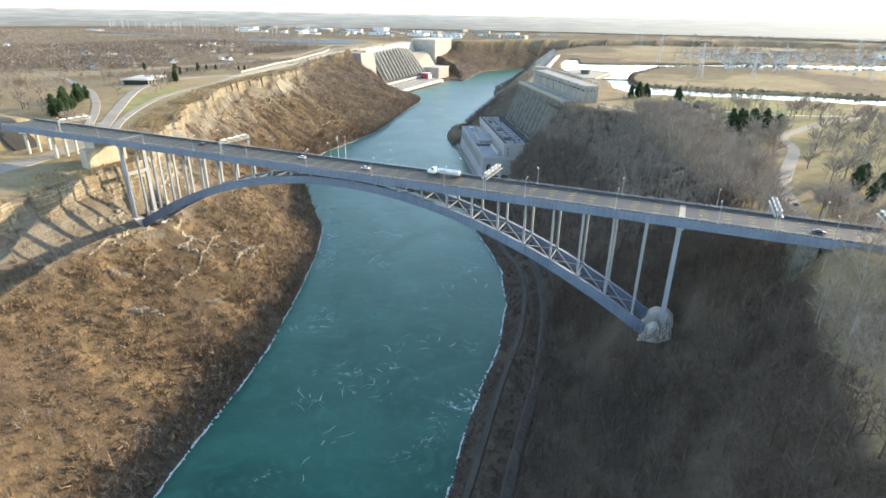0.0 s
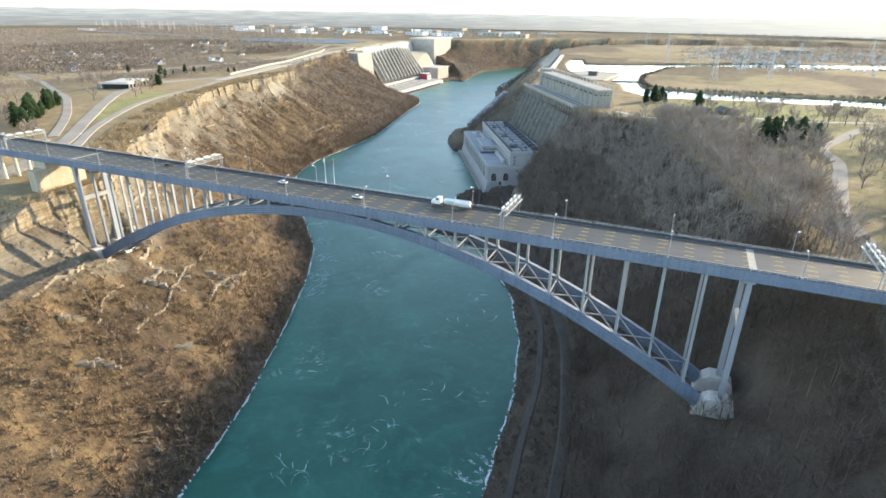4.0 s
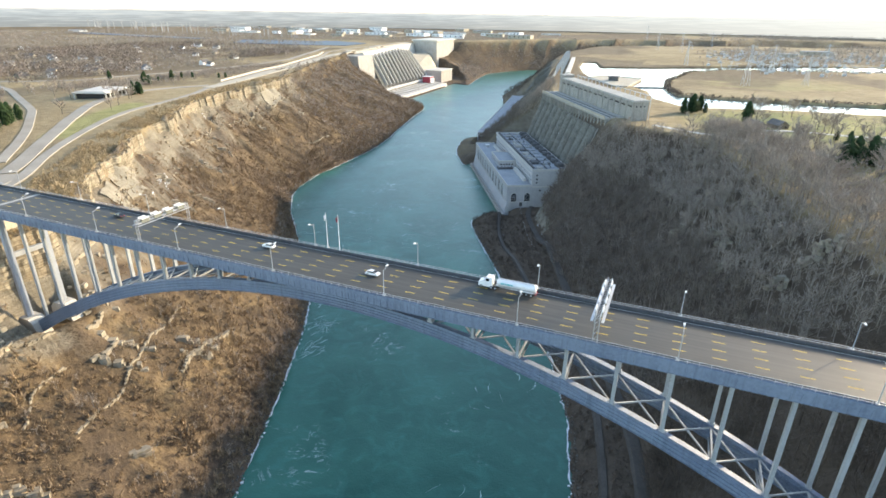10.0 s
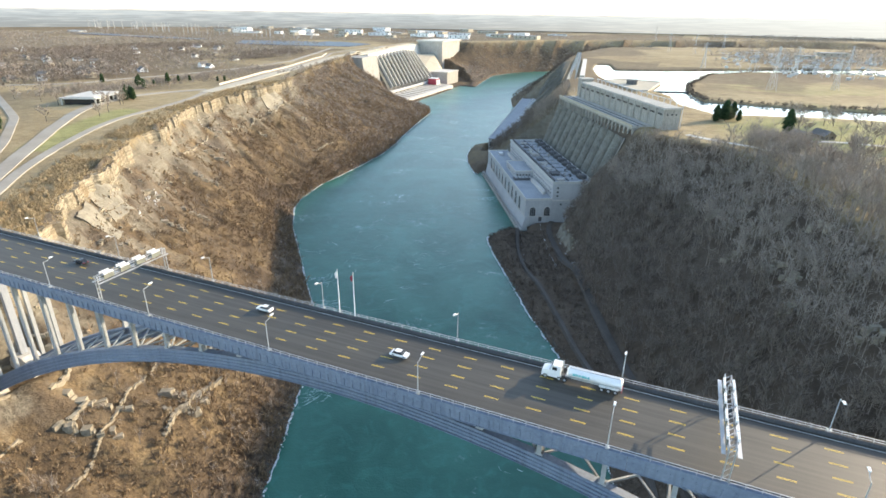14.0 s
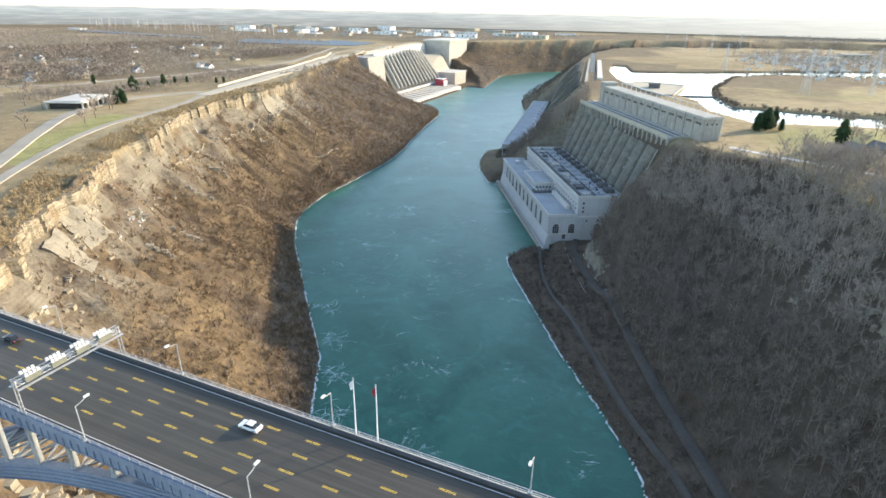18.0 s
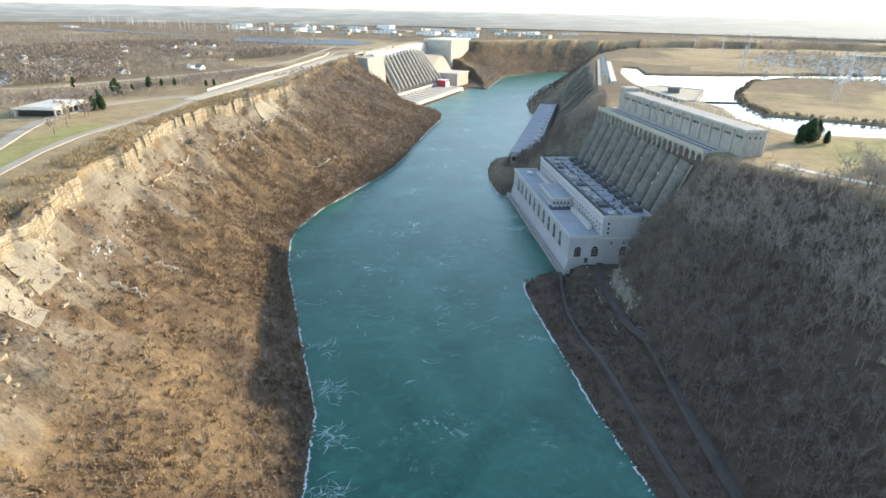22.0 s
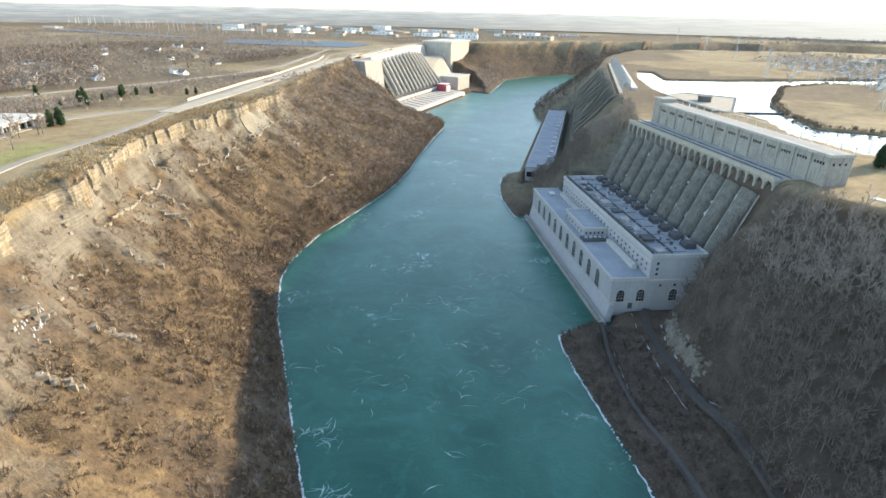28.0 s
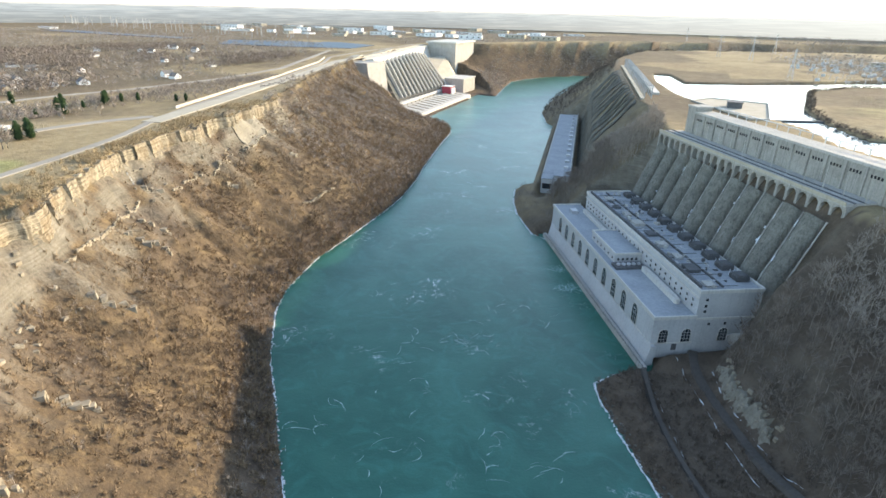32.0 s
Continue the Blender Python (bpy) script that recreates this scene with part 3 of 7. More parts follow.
def build_columns():
    for i in range(-4, 20):
        x = panel_x(i)
        for y in (-RIB_Y, RIB_Y):
            z0 = rib_top(x) + 0.1
            if 112.2 - z0 < 0.9:
                continue
            g = Geo()
            g.box((x - 0.30, y - 0.52, z0), (x + 0.30, y + 0.52, 112.3))
            g.box((x - 0.44, y - 0.64, z0), (x - 0.30, y + 0.64, 112.3))
            g.box((x + 0.30, y - 0.64, z0), (x + 0.44, y + 0.64, 112.3))
            g.box((x - 0.8, y - 0.6, z0 - 0.1), (x + 0.8, y + 0.6, z0 + 0.5))
            g.part("spandrel_column", M_STEEL_PALE, bridge)
    for x in (panel_x(-5), panel_x(20)):
        for y in (-RIB_Y, RIB_Y):
            g = Geo()
            g.beam((x, y, 64.5), (x, y, 111.8), 2.5, 1.7, 2.2, 1.5)
            g.box((x - 1.5, y - 1.3, 110.4), (x + 1.5, y + 1.3, 112.2))
            g.part("tower_leg", M_STEEL_MID, bridge, "tall plated steel tower leg")
        s = Geo()
        s.box((x - 0.8, -RIB_Y + 1, 92.6), (x + 0.8, RIB_Y - 1, 94.6))
        s.part("tower_strut", M_STEEL_PALE, bridge)
        s = Geo()
        s.box((x - 1.2, -10.6, 111.9), (x + 1.2, 10.6, 113.6))
        s.part("tower_cap", M_STEEL, bridge)


build_columns()


def build_bracing():
    for i in range(-4, 20):
        x0, x1 = panel_x(i), panel_x(i + 1)
        za, zb = rib_top(x0) - 0.6, rib_top(x1) - 0.6
        ba, bb = rib_bottom(x0) + 0.7, rib_bottom(x1) + 0.7
        y = RIB_Y - 0.7
        # lateral K bracing between the ribs in the upper and lower planes
        Geo().beam((x0, -y, za), (x0, y, za), 0.45, 0.5).part("lateral_strut", M_STEEL_PALE, bridge)
        Geo().beam((x0, -y, ba), (x0, y, ba), 0.4, 0.4).part("lateral_strut", M_STEEL_PALE, bridge)
        if abs(x1) < 153:
            Geo().beam((x0, -y, za), ((x0 + x1) / 2, 0, (za + zb) / 2), 0.4, 0.4).part("lateral_brace", M_STEEL_PALE, bridge)
            Geo().beam((x0, y, za), ((x0 + x1) / 2, 0, (za + zb) / 2), 0.4, 0.4).part("lateral_brace", M_STEEL_PALE, bridge)
            Geo().beam((x1, -y, zb), ((x0 + x1) / 2, 0, (za + zb) / 2), 0.4, 0.4).part("lateral_brace", M_STEEL_PALE, bridge)
            Geo().beam((x1, y, zb), ((x0 + x1) / 2, 0, (za + zb) / 2), 0.4, 0.4).part("lateral_brace", M_STEEL_PALE, bridge)
        if za - ba > 3.5:
            Geo().beam((x0, -y, za), (x0, y, ba), 0.3, 0.3).part("cross_brace", M_STEEL_PALE, bridge)
            Geo().beam((x0, y, za), (x0, -y, ba), 0.3, 0.3).part("cross_brace", M_STEEL_PALE, bridge)


build_bracing()

XL, XR = -266.0, 262.0


def build_deck():
    g = Geo().box((XL, -10.7, 114.55), (XR, 10.7, DECK))
    slab = g.part("deck_slab", M_ASPHALT, bridge, "dark worn asphalt roadway")
    for s in (-1, 1):
        n = 42
        for k in range(n):
            x0, x1 = XL + (XR - XL) * k / n, XL + (XR - XL) * (k + 1) / n
            p = Geo()
            lo, hi = sorted((s * 10.32, s * 11.1))
            p.box((x0, lo, 114.3), (x1 - 0.04, hi, 115.55))
            p.part("parapet", M_CONC_GREY if s > 0 else M_STEEL, bridge, "grey kerb parapet with plates")
            # crash barrier on the roadway side, steel darkened as shadow, with a top bar
            b = Geo()
            lo, hi = sorted((s * 10.14, s * 10.28))
            b.box((x0, lo, 115.22), (x1 - 0.04, hi, 116.12))
            b.box((x0, lo - 0.05, 115.5), (x1 - 0.04, hi + 0.05, 115.62)).box((x0, lo - 0.05, 115.85), (x1 - 0.04, hi + 0.05, 115.97))
            b.part("crash_barrier", M_BARRIER, bridge, "steel crash barrier, darkened as shade")
            # outer girder with stiffeners
            q = Geo()
            ya, yb = (10.75, 11.05) if s > 0 else (-11.05, -10.75)
            q.box((x0, ya, 112.3), (x1 - 0.04, yb, 114.3))
            q.box((x0, ya - 0.18, 112.15), (x1 - 0.04, yb + 0.18, 112.3))
            for j in range(6):
                xx = x0 + (x1 - x0) * (j + 0.5) / 6
                q.box((xx - 0.12, s * 11.05 - 0.22 if s < 0 else 11.05, 112.3), (xx + 0.12, s * 11.05 if s < 0 else 11.27, 114.3))
            q.part("edge_girder", M_STEEL, bridge)
            # rail of posts and two bars on the parapet
            r = Geo()
            yr = s * 10.9
            for z in (116.0, 116.5):
                r.box((x0, yr - 0.05, z), (x1, yr + 0.05, z + 0.09))
            for j in range(5):
                xx = x0 + (x1 - x0) * (j + 0.5) / 5
                r.box((xx - 0.06, yr - 0.07, 115.5), (xx + 0.06, yr + 0.07, 116.55))
            r.part("guard_rail", M_GALV, bridge)
    # floor beams and stringers under the slab
    i = -12
    while panel_x(i) > XL + 2:
        if panel_x(i) < XR - 2:
            Geo().box((panel_x(i) - 0.3, -10.7, 112.4), (panel_x(i) + 0.3, 10.7, 114.5)).part("floor_beam", M_STEEL, bridge)
        i += 1
    for y in (-7.5, -3.8, 0, 3.8, 7.5):
        Geo().box((XL, y - 0.2, 113.4), (XR, y + 0.2, 114.54)).part("stringer", M_STEEL, bridge)
    # expansion joints over the towers
    for x in (panel_x(-5), panel_x(20)):
        Geo().box((x - 1.1, -10.1, DECK), (x + 1.1, 10.1, DECK + 0.012)).part("expansion_joint", M_CONC, bridge, "pale steel expansion joint plates")
    dash = Geo().box((-1.55, -0.19, 0), (1.5, -0.07, 0.010)).box((-1.5, 0.07, 0), (1.55, 0.19, 0.010)).mesh("lane_mark", M_YELLOW)
    for y in (-5.2, -1.4, 2.4, 6.2):
        x = -2.5 - 8.9 * 29
        while x < 258:
            shared("lane_mark", dash, Matrix.Translation((x, y, DECK + 0.006)), bridge)
            x += 8.9
    for y in (-9.5, 9.45):
        Geo().box((XL, y - 0.08, DECK + 0.004), (XR, y + 0.08, DECK + 0.014)).part("edge_line", M_LINE, bridge)


build_deck()


def build_footings():
    for sx in (-1, 1):
        for y in (-RIB_Y, RIB_Y):
            g = Geo()
            x = sx * 157.5
            prof = [(-6.5, 42.0), (-7.6, 56.6), (-4.4, 63.6), (-2.0, 65.4), (3.6, 65.4), (6.0, 63.0), (7.0, 57.0), (6.0, 42.0)]
            rows = [[Vector((x + sx * (px), y + w, pz)) for px, pz in prof] for w in (-3.1, 3.1)]
            if sx < 0:
                rows = [r[::-1] for r in rows]
            g.sweep(rows)
            g.part("skewback", M_CONC_PALE, bridge, "pale concrete skewback block")
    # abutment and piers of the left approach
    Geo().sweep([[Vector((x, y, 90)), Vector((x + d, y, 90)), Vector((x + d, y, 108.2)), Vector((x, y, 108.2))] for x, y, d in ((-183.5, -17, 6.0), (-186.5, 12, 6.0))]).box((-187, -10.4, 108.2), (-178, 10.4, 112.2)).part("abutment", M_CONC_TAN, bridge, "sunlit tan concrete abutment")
    for x in (-222, -250):
        for y in (-7, 0, 7):
            Geo().tube((x, y, 94), (x, y, 111), 1.0, 1.0, 12).part("approach_pier", M_CONC_PALE, bridge)
        Geo().box((x - 1.3, -9.8, 110.4), (x + 1.3, 9.8, 112.3)).part("pier_cap", M_CONC_PALE, bridge)
    # right abutment toned darker than the left, to sit back in the bank
    Geo().box((199, -10.6, 86), (206, 10.6, 112.2)).part("abutment", M_PENST, bridge, "dark concrete abutment in the wooded bank")


build_footings()


# ---- lamps, flags and sign gantries on the deck ----
def build_lamp():
    lamp = thing("street_lamp", "pale steel street lamp with curved arm on the bridge parapet", "street lamp", group="street lamps on the bridge")
    g = Geo().tube((0, 0, 0), (0, 0, 7.6), 0.14, 0.09, 8)
    g.part("pole", M_STEEL_PALE, lamp)
    a = Geo()
    pts = [Vector((0, 2.0 * math.sin(t), 7.6 + 1.0 * (1 - math.cos(t)) * 0.9)) for t in np.linspace(0, 1.5, 7)]
    for p, q in zip(pts, pts[1:]):
        a.tube(p, q, 0.09, 0.08, 6)
    a.part("arm", M_STEEL_PALE, lamp)
    h = Geo().box((-0.22, 1.75, 8.25), (0.22, 2.75, 8.45)).box((-0.16, 1.85, 8.16), (0.16, 2.65, 8.25))
    h.part("lamp_head", M_WHITE, lamp)
    Geo().box((-0.35, -0.35, -0.02), (0.35, 0.35, 0.35)).part("base_plate", M_GALV, lamp)
    return lamp


lamp0 = build_lamp()
lamp0.matrix_world = pose(panel_x(-3), -10.9, 115.85)
for i in range(-9, 25, 3):
    for s in (-1, 1):
        if (i, s) != (-3, -1):
            copy_thing(lamp0, pose(panel_x(i), s * 10.9, 115.85, 0, 0, 0 if s < 0 else 180))


def build_gantry():
    g = thing("sign_gantry", "grey steel lattice gantry with overhead lane signs across the roadway", "sign gantry", group="sign gantries over the bridge")
    for s in (-1, 1):
        leg = Geo()
        for dx in (-0.55, 0.55):
            leg.tube((dx, s * 10.75, 0), (dx, s * 10.75, 7.6), 0.13, 0.13, 6)
        for k in range(5):
            z = 0.6 + k * 1.4
            leg.beam((-0.55, s * 10.75, z), (0.55, s * 10.75, z + 1.4), 0.09, 0.09)
        leg.part("gantry_leg", M_GALV, g)
    t = Geo()
    for dx in (-0.6, 0.6):
        for z in (6.2, 7.4):
            t.beam((dx, -11.0, z), (dx, 11.0, z), 0.14, 0.14)
    n = 15
    for k in range(n):
        y0, y1 = -11 + 22 * k / n, -11 + 22 * (k + 1) / n
        for dx in (-0.6, 0.6):
            t.beam((dx, y0, 6.2 if k % 2 else 7.4), (dx, y1, 7.4 if k % 2 else 6.2), 0.08, 0.08)
        for z in (6.2, 7.4):
            t.beam((-0.6, y0, z), (0.6, y1, z), 0.07, 0.07)
    t.part("truss", M_GALV, g)
    for k in range(4):
        y = -7.6 + 5.0 * k
        for dx in (-1, 1):
            a, b = sorted((dx * 0.72, dx * 0.86))
            Geo().box((a, y - 1.45, 6.15), (b, y + 1.45, 7.3)).part("sign_panel", M_SIGN, g, "dull olive sign panel")
            a, b = sorted((dx * 0.62, dx * 1.06))
            for q in range(4):
                Geo().box((a, y - 1.4 + 0.75 * q, 7.5), (b - 0.08, y - 0.95 + 0.75 * q, 8.0)).part("lane_signal", M_WHITE, g, "white cased lane signal")
            Geo().box((a, y - 1.5, 7.42), (b, y + 1.5, 7.49)).part("signal_shelf", M_GALV, g)
    w = Geo().box((-1.6, -11, 5.75), (-0.9, 11, 5.82)).box((0.9, -11, 5.75), (1.6, 11, 5.82))
    w.part("catwalk", M_GALV, g)
    return g


gantry0 = build_gantry()
gantry0.matrix_world = pose(76.5, 0, 115.75)
for x in (-74.8, -206.0, 191.0, 227.0):
    copy_thing(gantry0, pose(x, 0, 115.75))


def build_flagpole(x, h, cloth, label):
    f = thing("flagpole", label, "flagpole", (x, 10.9, 115.75), group="flagpoles on the bridge")
    Geo().tube((0, 0, 0), (0, 0, h), 0.16, 0.08, 8).part("pole", M_WHITE, f)
    rows = []
    for k in range(9):
        s = k / 8
        y = 0.25 * math.sin(s * 7)
        rows.append([Vector((-0.1 - 0.9 * s, y, h - 0.3 - 1.1 * s)), Vector((-0.1 - 0.6 * s, y + 0.1, h - 1.9 - 0.8 * s)), Vector((-0.1 - 0.6 * s, y + 0.14, h - 1.9 - 0.8 * s)), Vector((-0.1 - 0.9 * s, y + 0.04, h - 0.3 - 1.1 * s))])
    Geo().sweep(rows).part("flag", cloth, f, "small hanging flag")
    Geo().tube((0, 0, h), (0, 0, h + 0.3), 0.16, 0.12, 8).part("finial", M_GALV, f)


build_flagpole(-14.0, 12.3, M_WHITE, "white flagpole with a limp pale flag on the parapet")
build_flagpole(-9.4, 12.3, M_RED, "white flagpole with a limp red flag on the parapet")


# ---- roads on the plateau and along the river ----
def ribbon(name, line, width, mat, label, lift=0.35, kerb=None):
    pts = []
    for (ax, ay), (bx, by) in zip(line, line[1:]):
        n = max(2, int(math.hypot(bx - ax, by - ay) / 6))
        pts += [(ax + (bx - ax) * k / n, ay + (by - ay) * k / n) for k in range(n)]
    pts.append(line[-1])
    p = np.array(pts)
    for _ in range(6):
        p[1:-1] = (p[:-2] + 2 * p[1:-1] + p[2:]) / 4
    d = np.gradient(p, axis=0)
    d /= np.linalg.norm(d, axis=1)[:, None]
    nrm = np.stack([-d[:, 1], d[:, 0]], -1)
    zs = np.max([land(p[:, 0] + nrm[:, 0] * o, p[:, 1] + nrm[:, 1] * o)[0] for o in np.linspace(-width / 2 - 1, width / 2 + 1, 5)], axis=0)
    for _ in range(8):
        zs[1:-1] = np.maximum(zs[1:-1], (zs[:-2] + 2 * zs[1:-1] + zs[2:]) / 4)
    rows = []
    for q, n, z in zip(p, nrm, zs + lift):
        a, b = q + n * width / 2, q - n * width / 2
        rows.append([Vector((*a, z)), Vector((*b, z)), Vector((*(b - n), z - 1.6)), Vector((*(a + n), z - 1.6))])
    return tagged(Geo().sweep(rows).part(name, mat), label, "road", kind="structure")


ROAD_RIM = [(-238, -140), (-236, -40), (-237, 20), (-256, 58), (-290, 91), (-313, 117), (-348, 160), (-379, 204), (-406, 250), (-422, 310), (-446, 375), (-478, 432), (-512, 520), (-560, 660), (-620, 830), (-668, 960), (-735, 1080), (-770, 1300), (-800, 1600)]
ROAD_RAMP = [(-306, 76), (-350, 114), (-396, 150), (-481, 209), (-555, 246), (-651, 292), (-740, 318)]
ribbon("road_rim", ROAD_RIM, 6.5, M_ROADWAY, "pale parkway road along the gorge rim")
ribbon("road_underpass", [(-204, -120), (-214, -70), (-224, -33), (-236, 2), (-252, 34), (-272, 62)], 15, M_ROADWAY, "wide worn asphalt parkway below the bridge approach", 0.15)
ribbon("road_highway", ROAD_HIGH, 10, M_ROADWAY, "pale asphalt highway beyond the rim")
ribbon("road_ramp", ROAD_RAMP, 7, M_ROADWAY, "curving asphalt ramp to the bridge")
ribbon("road_town", ROAD_FAR, 9, M_ROADWAY, "far asphalt road past the houses")
ribbon("road_left_approach", [(-262, 0), (-300, 2), (-420, 20), (-600, 30), (-900, 20)], 17, M_ASPHALT, "dark asphalt approach road")
ribbon("road_right_approach", [(256, 0), (300, 0), (420, 5), (700, 20)], 18, M_ASPHALT, "dark asphalt approach road", 0.2)
ribbon("road_park", [(217, 30), (216, 62), (214, 100), (212, 132), (224, 198), (236, 262), (229, 305), (243, 330), (275, 405), (346, 484), (460, 560)], 8, M_ROADWAY, "pale winding park road")
ribbon("road_crest", [(-470, 420), (-500, 520), (-545, 660), (-600, 820), (-640, 930), (-668, 1010), (-680, 1090), (-700, 1200), (-780, 1600)], 17, M_CONC_TAN, "wide pale concrete crest road towards the dam", 0.5)
ribbon("road_headworks", [(66, 410), (92, 392), (130, 376), (165, 355), (215, 322), (229, 305)], 5, M_CONC_PALE, "pale road along the wooded rim")
ribbon("road_park_path", [(120, 372), (130, 410), (175, 432), (230, 425), (300, 455)], 5, M_CONC_PALE, "pale path through lawns")
ribbon("road_river", [(116, -210), (104, -130), (96, -60), (88, 0), (84, 50), (72, 105), (54, 146), (30, 180), (8, 220), (-16, 262), (-41, 304), (-54, 339), (-62, 366)], 2.2, M_TRACK, "narrow dirt service road by the water", 0.5)
ribbon("road_powerhouse", [(136, -210), (122, -130), (112, -60), (106, 10), (92, 80), (70, 140), (46, 190), (24, 240), (2, 290), (-16, 327), (-31, 360), (-38, 384), (-37, 396)], 4.2, M_TRACK, "dirt service road to the powerhouse", 0.5)


def axes_matrix(o, u, v, z=0.0):
    """Local x runs along v (away from the river), local y along u (upstream)."""
    return Matrix(((v[0], u[0], 0, o[0]), (v[1], u[1], 0, o[1]), (0, 0, 1, z), (0, 0, 0, 1)))


def arch_outline(w, h, n=7):
    r = w / 2
    return [(-r, 0), (r, 0)] + [(r * math.cos(a), h - r + r * math.sin(a)) for a in np.linspace(0, math.pi, n)]


def flat_prism(g, outline, m, depth):
    """Extrudes an outline of local (side, up) by depth along local +y of m."""
    g.sweep([[m @ Vector((a, 0, b)) for a, b in outline], [m @ Vector((a, depth, b)) for a, b in outline]])


def arch_window(parent, m, w, h):
    """An arched window: dark pane, surround, mullions. m: local x along the wall, y into it."""
    p = Geo()
    flat_prism(p, arch_outline(w, h), m, 0.05)
    pane = p.part("window", M_GLASS, parent, "dark arched window")
    f = Geo()
    outer, inner = arch_outline(w + 0.9, h + 0.45), arch_outline(w, h)
    k = len(outer)
    v = [m @ Vector((a, y, b)) for y in (-0.3, 0.04) for o in (outer, inner) for a, b in o]
    faces = []
    for i in range(k):
        j = (i + 1) % k
        faces += [(i, j, k + j, k + i), (k + i, k + j, 3 * k + j, 3 * k + i), (j, i, 2 * k + i, 2 * k + j)]
    f.add(v, faces)
    f.part("surround", M_CONC_PALE, pane)
    b = Geo()
    for a in (-w / 6, w / 6):
        b.box((a - 0.09, -0.12, 0), (a + 0.09, -0.01, h * 0.93), m)
    for z in (0.25, 0.5, 0.72):
        b.box((-w / 2, -0.12, h * z - 0.09), (w / 2, -0.01, h * z + 0.09), m)
    b.part("mullions", M_CONC_GREY, pane)


def face_to(m, v, u, z, along_u=True):
    """A wall frame on a building: on the river face (looking along +v) or on the near end (looking along +u)."""
    if along_u:
        return m @ Matrix(((0, 1, 0, v), (-1, 0, 0, u), (0, 0, 1, z), (0, 0, 0, 1)))
    return m @ Matrix.Translation((v, u, z))


# ---- the old powerhouse at the water ----
def build_powerhouse():
    m = axes_matrix(O1, U1, V1)
    ph = thing("powerhouse", "long grey concrete powerhouse with arched windows at the water", "power station")
    g = Geo()
    rows = [[m @ Vector((a, u, z)) for a, z in ((-1.2, -4), (5, -4), (5, 12.6), (2.4, 12.6))] for u in (0, 200)]
    g.sweep(rows)
    g.part("apron", M_CONC_GREY, ph, "sloping concrete apron above the water")
    Geo().box((3, 3, 3), (28, 201, 29.4), m).part("turbine_hall", M_CONC_GREY, ph)
    Geo().box((2.6, 2.6, 12.4), (28, 201.4, 13.2), m).part("string_course", M_CONC_PALE, ph)
    Geo().box((3.5, 3.5, 29.4), (28, 200.5, 29.8), m).part("roof", M_ROOF, ph, "flat grey membrane roof")
    par = Geo()
    for a, b in (((2.5, 2.5), (3.4, 201.5)), ((3.4, 2.5), (28, 3.4)), ((3.4, 200.6), (28, 201.5))):
        par.box((a[0], a[1], 28.6), (b[0], b[1], 30.7), m)
    par.part("parapet", M_CONC_PALE, ph)
    Geo().box((28, 4, 3), (66, 189, 44.8), m).part("gallery_block", M_CONC_GREY, ph)
    Geo().box((28.6, 4.6, 44.8), (65.4, 188.4, 45.1), m).part("roof", M_ROOF, ph, "flat grey membrane roof")
    par = Geo()
    for a, b in (((27.4, 3.4), (28.4, 189.6)), ((28.4, 3.4), (66, 4.4)), ((28.4, 188.6), (66, 189.6)), ((65.4, 4.4), (66.4, 188.6))):
        par.box((a[0], a[1], 44.0), (b[0], b[1], 46.2), m)
    par.part("parapet", M_CONC_PALE, ph)
    for k in range(10):
        arch_window(ph, face_to(m, 2.97, 26.5 + 16.7 * k, 13.6), 7.0, 12.6)
    # walkway with a railing at the foot of the river wall
    Geo().box((-4.2, -6, -3), (-1.2, 201, 3.4), m).part("walkway", M_CONC, ph, "stained concrete walkway over the water")
    rail = Geo()
    for z in (3.9, 4.5):
        rail.beam(m @ Vector((-4.0, -6, z)), m @ Vector((-4.0, 201, z)), 0.12, 0.12)
    rail.part("rail", M_ROOF_DK, ph)
    for k in range(52):
        Geo().box((-4.08, -6 + 4 * k, 3.4), (-3.92, -5.84 + 4 * k, 4.6), m).part("rail_post", M_ROOF_DK, ph)
    for v in (10.0, 23.8):
        arch_window(ph, face_to(m, v, 2.97, 13.4, False), 5.4, 8.6)
    arch_window(ph, face_to(m, 47.0, 3.97, 12.5, False), 5.4, 8.6)
    g = Geo().box((16.2, 2.85, 8), (19.2, 3.05, 13), m)
    g.part("door", M_ROOF_DK, ph, "dark service door")
    Geo().box((28, 3.3, 27.2), (66.4, 4.0, 28.4), m).part("cornice", M_CONC_PALE, ph)
    for v in (37, 47, 57):
        Geo().box((v - 0.7, 3.88, 23.2), (v + 0.7, 4.02, 24.8), m).part("window", M_GLASS, ph)
    for z in (31.5, 35.0, 39.0):
        Geo().box((32.0, 3.88, z), (33.6, 4.02, z + 1.7), m).part("window", M_GLASS, ph)
    # two rows of small windows on the gallery face above the hall roof
    pane = Geo().box((-0.06, -0.8, 0), (0.06, 0.8, 1.5)).mesh("window", M_GLASS)
    rot = axes_matrix((0, 0), U1, V1)
    for k in range(27):
        for z in (33.0, 36.6):
            u = 10 + 6.7 * k
            if z > 36 or not 74 < u < 123:
                shared("window", pane, Matrix.Translation(m @ Vector((27.95, u, z))) @ rot, ph)
    Geo().box((27.2, 4, 40.2), (28, 189, 41.2), m).part("cornice", M_CONC_PALE, ph)
    # pavilion and ducts on the hall roof
    Geo().box((9, 77, 29.8), (27.9, 121, 36.2), m).part("pavilion", M_CONC_GREY, ph)
    Geo().box((9.6, 77.6, 36.2), (27.9, 120.4, 36.5), m).part("roof", M_ROOF, ph)
    par = Geo()
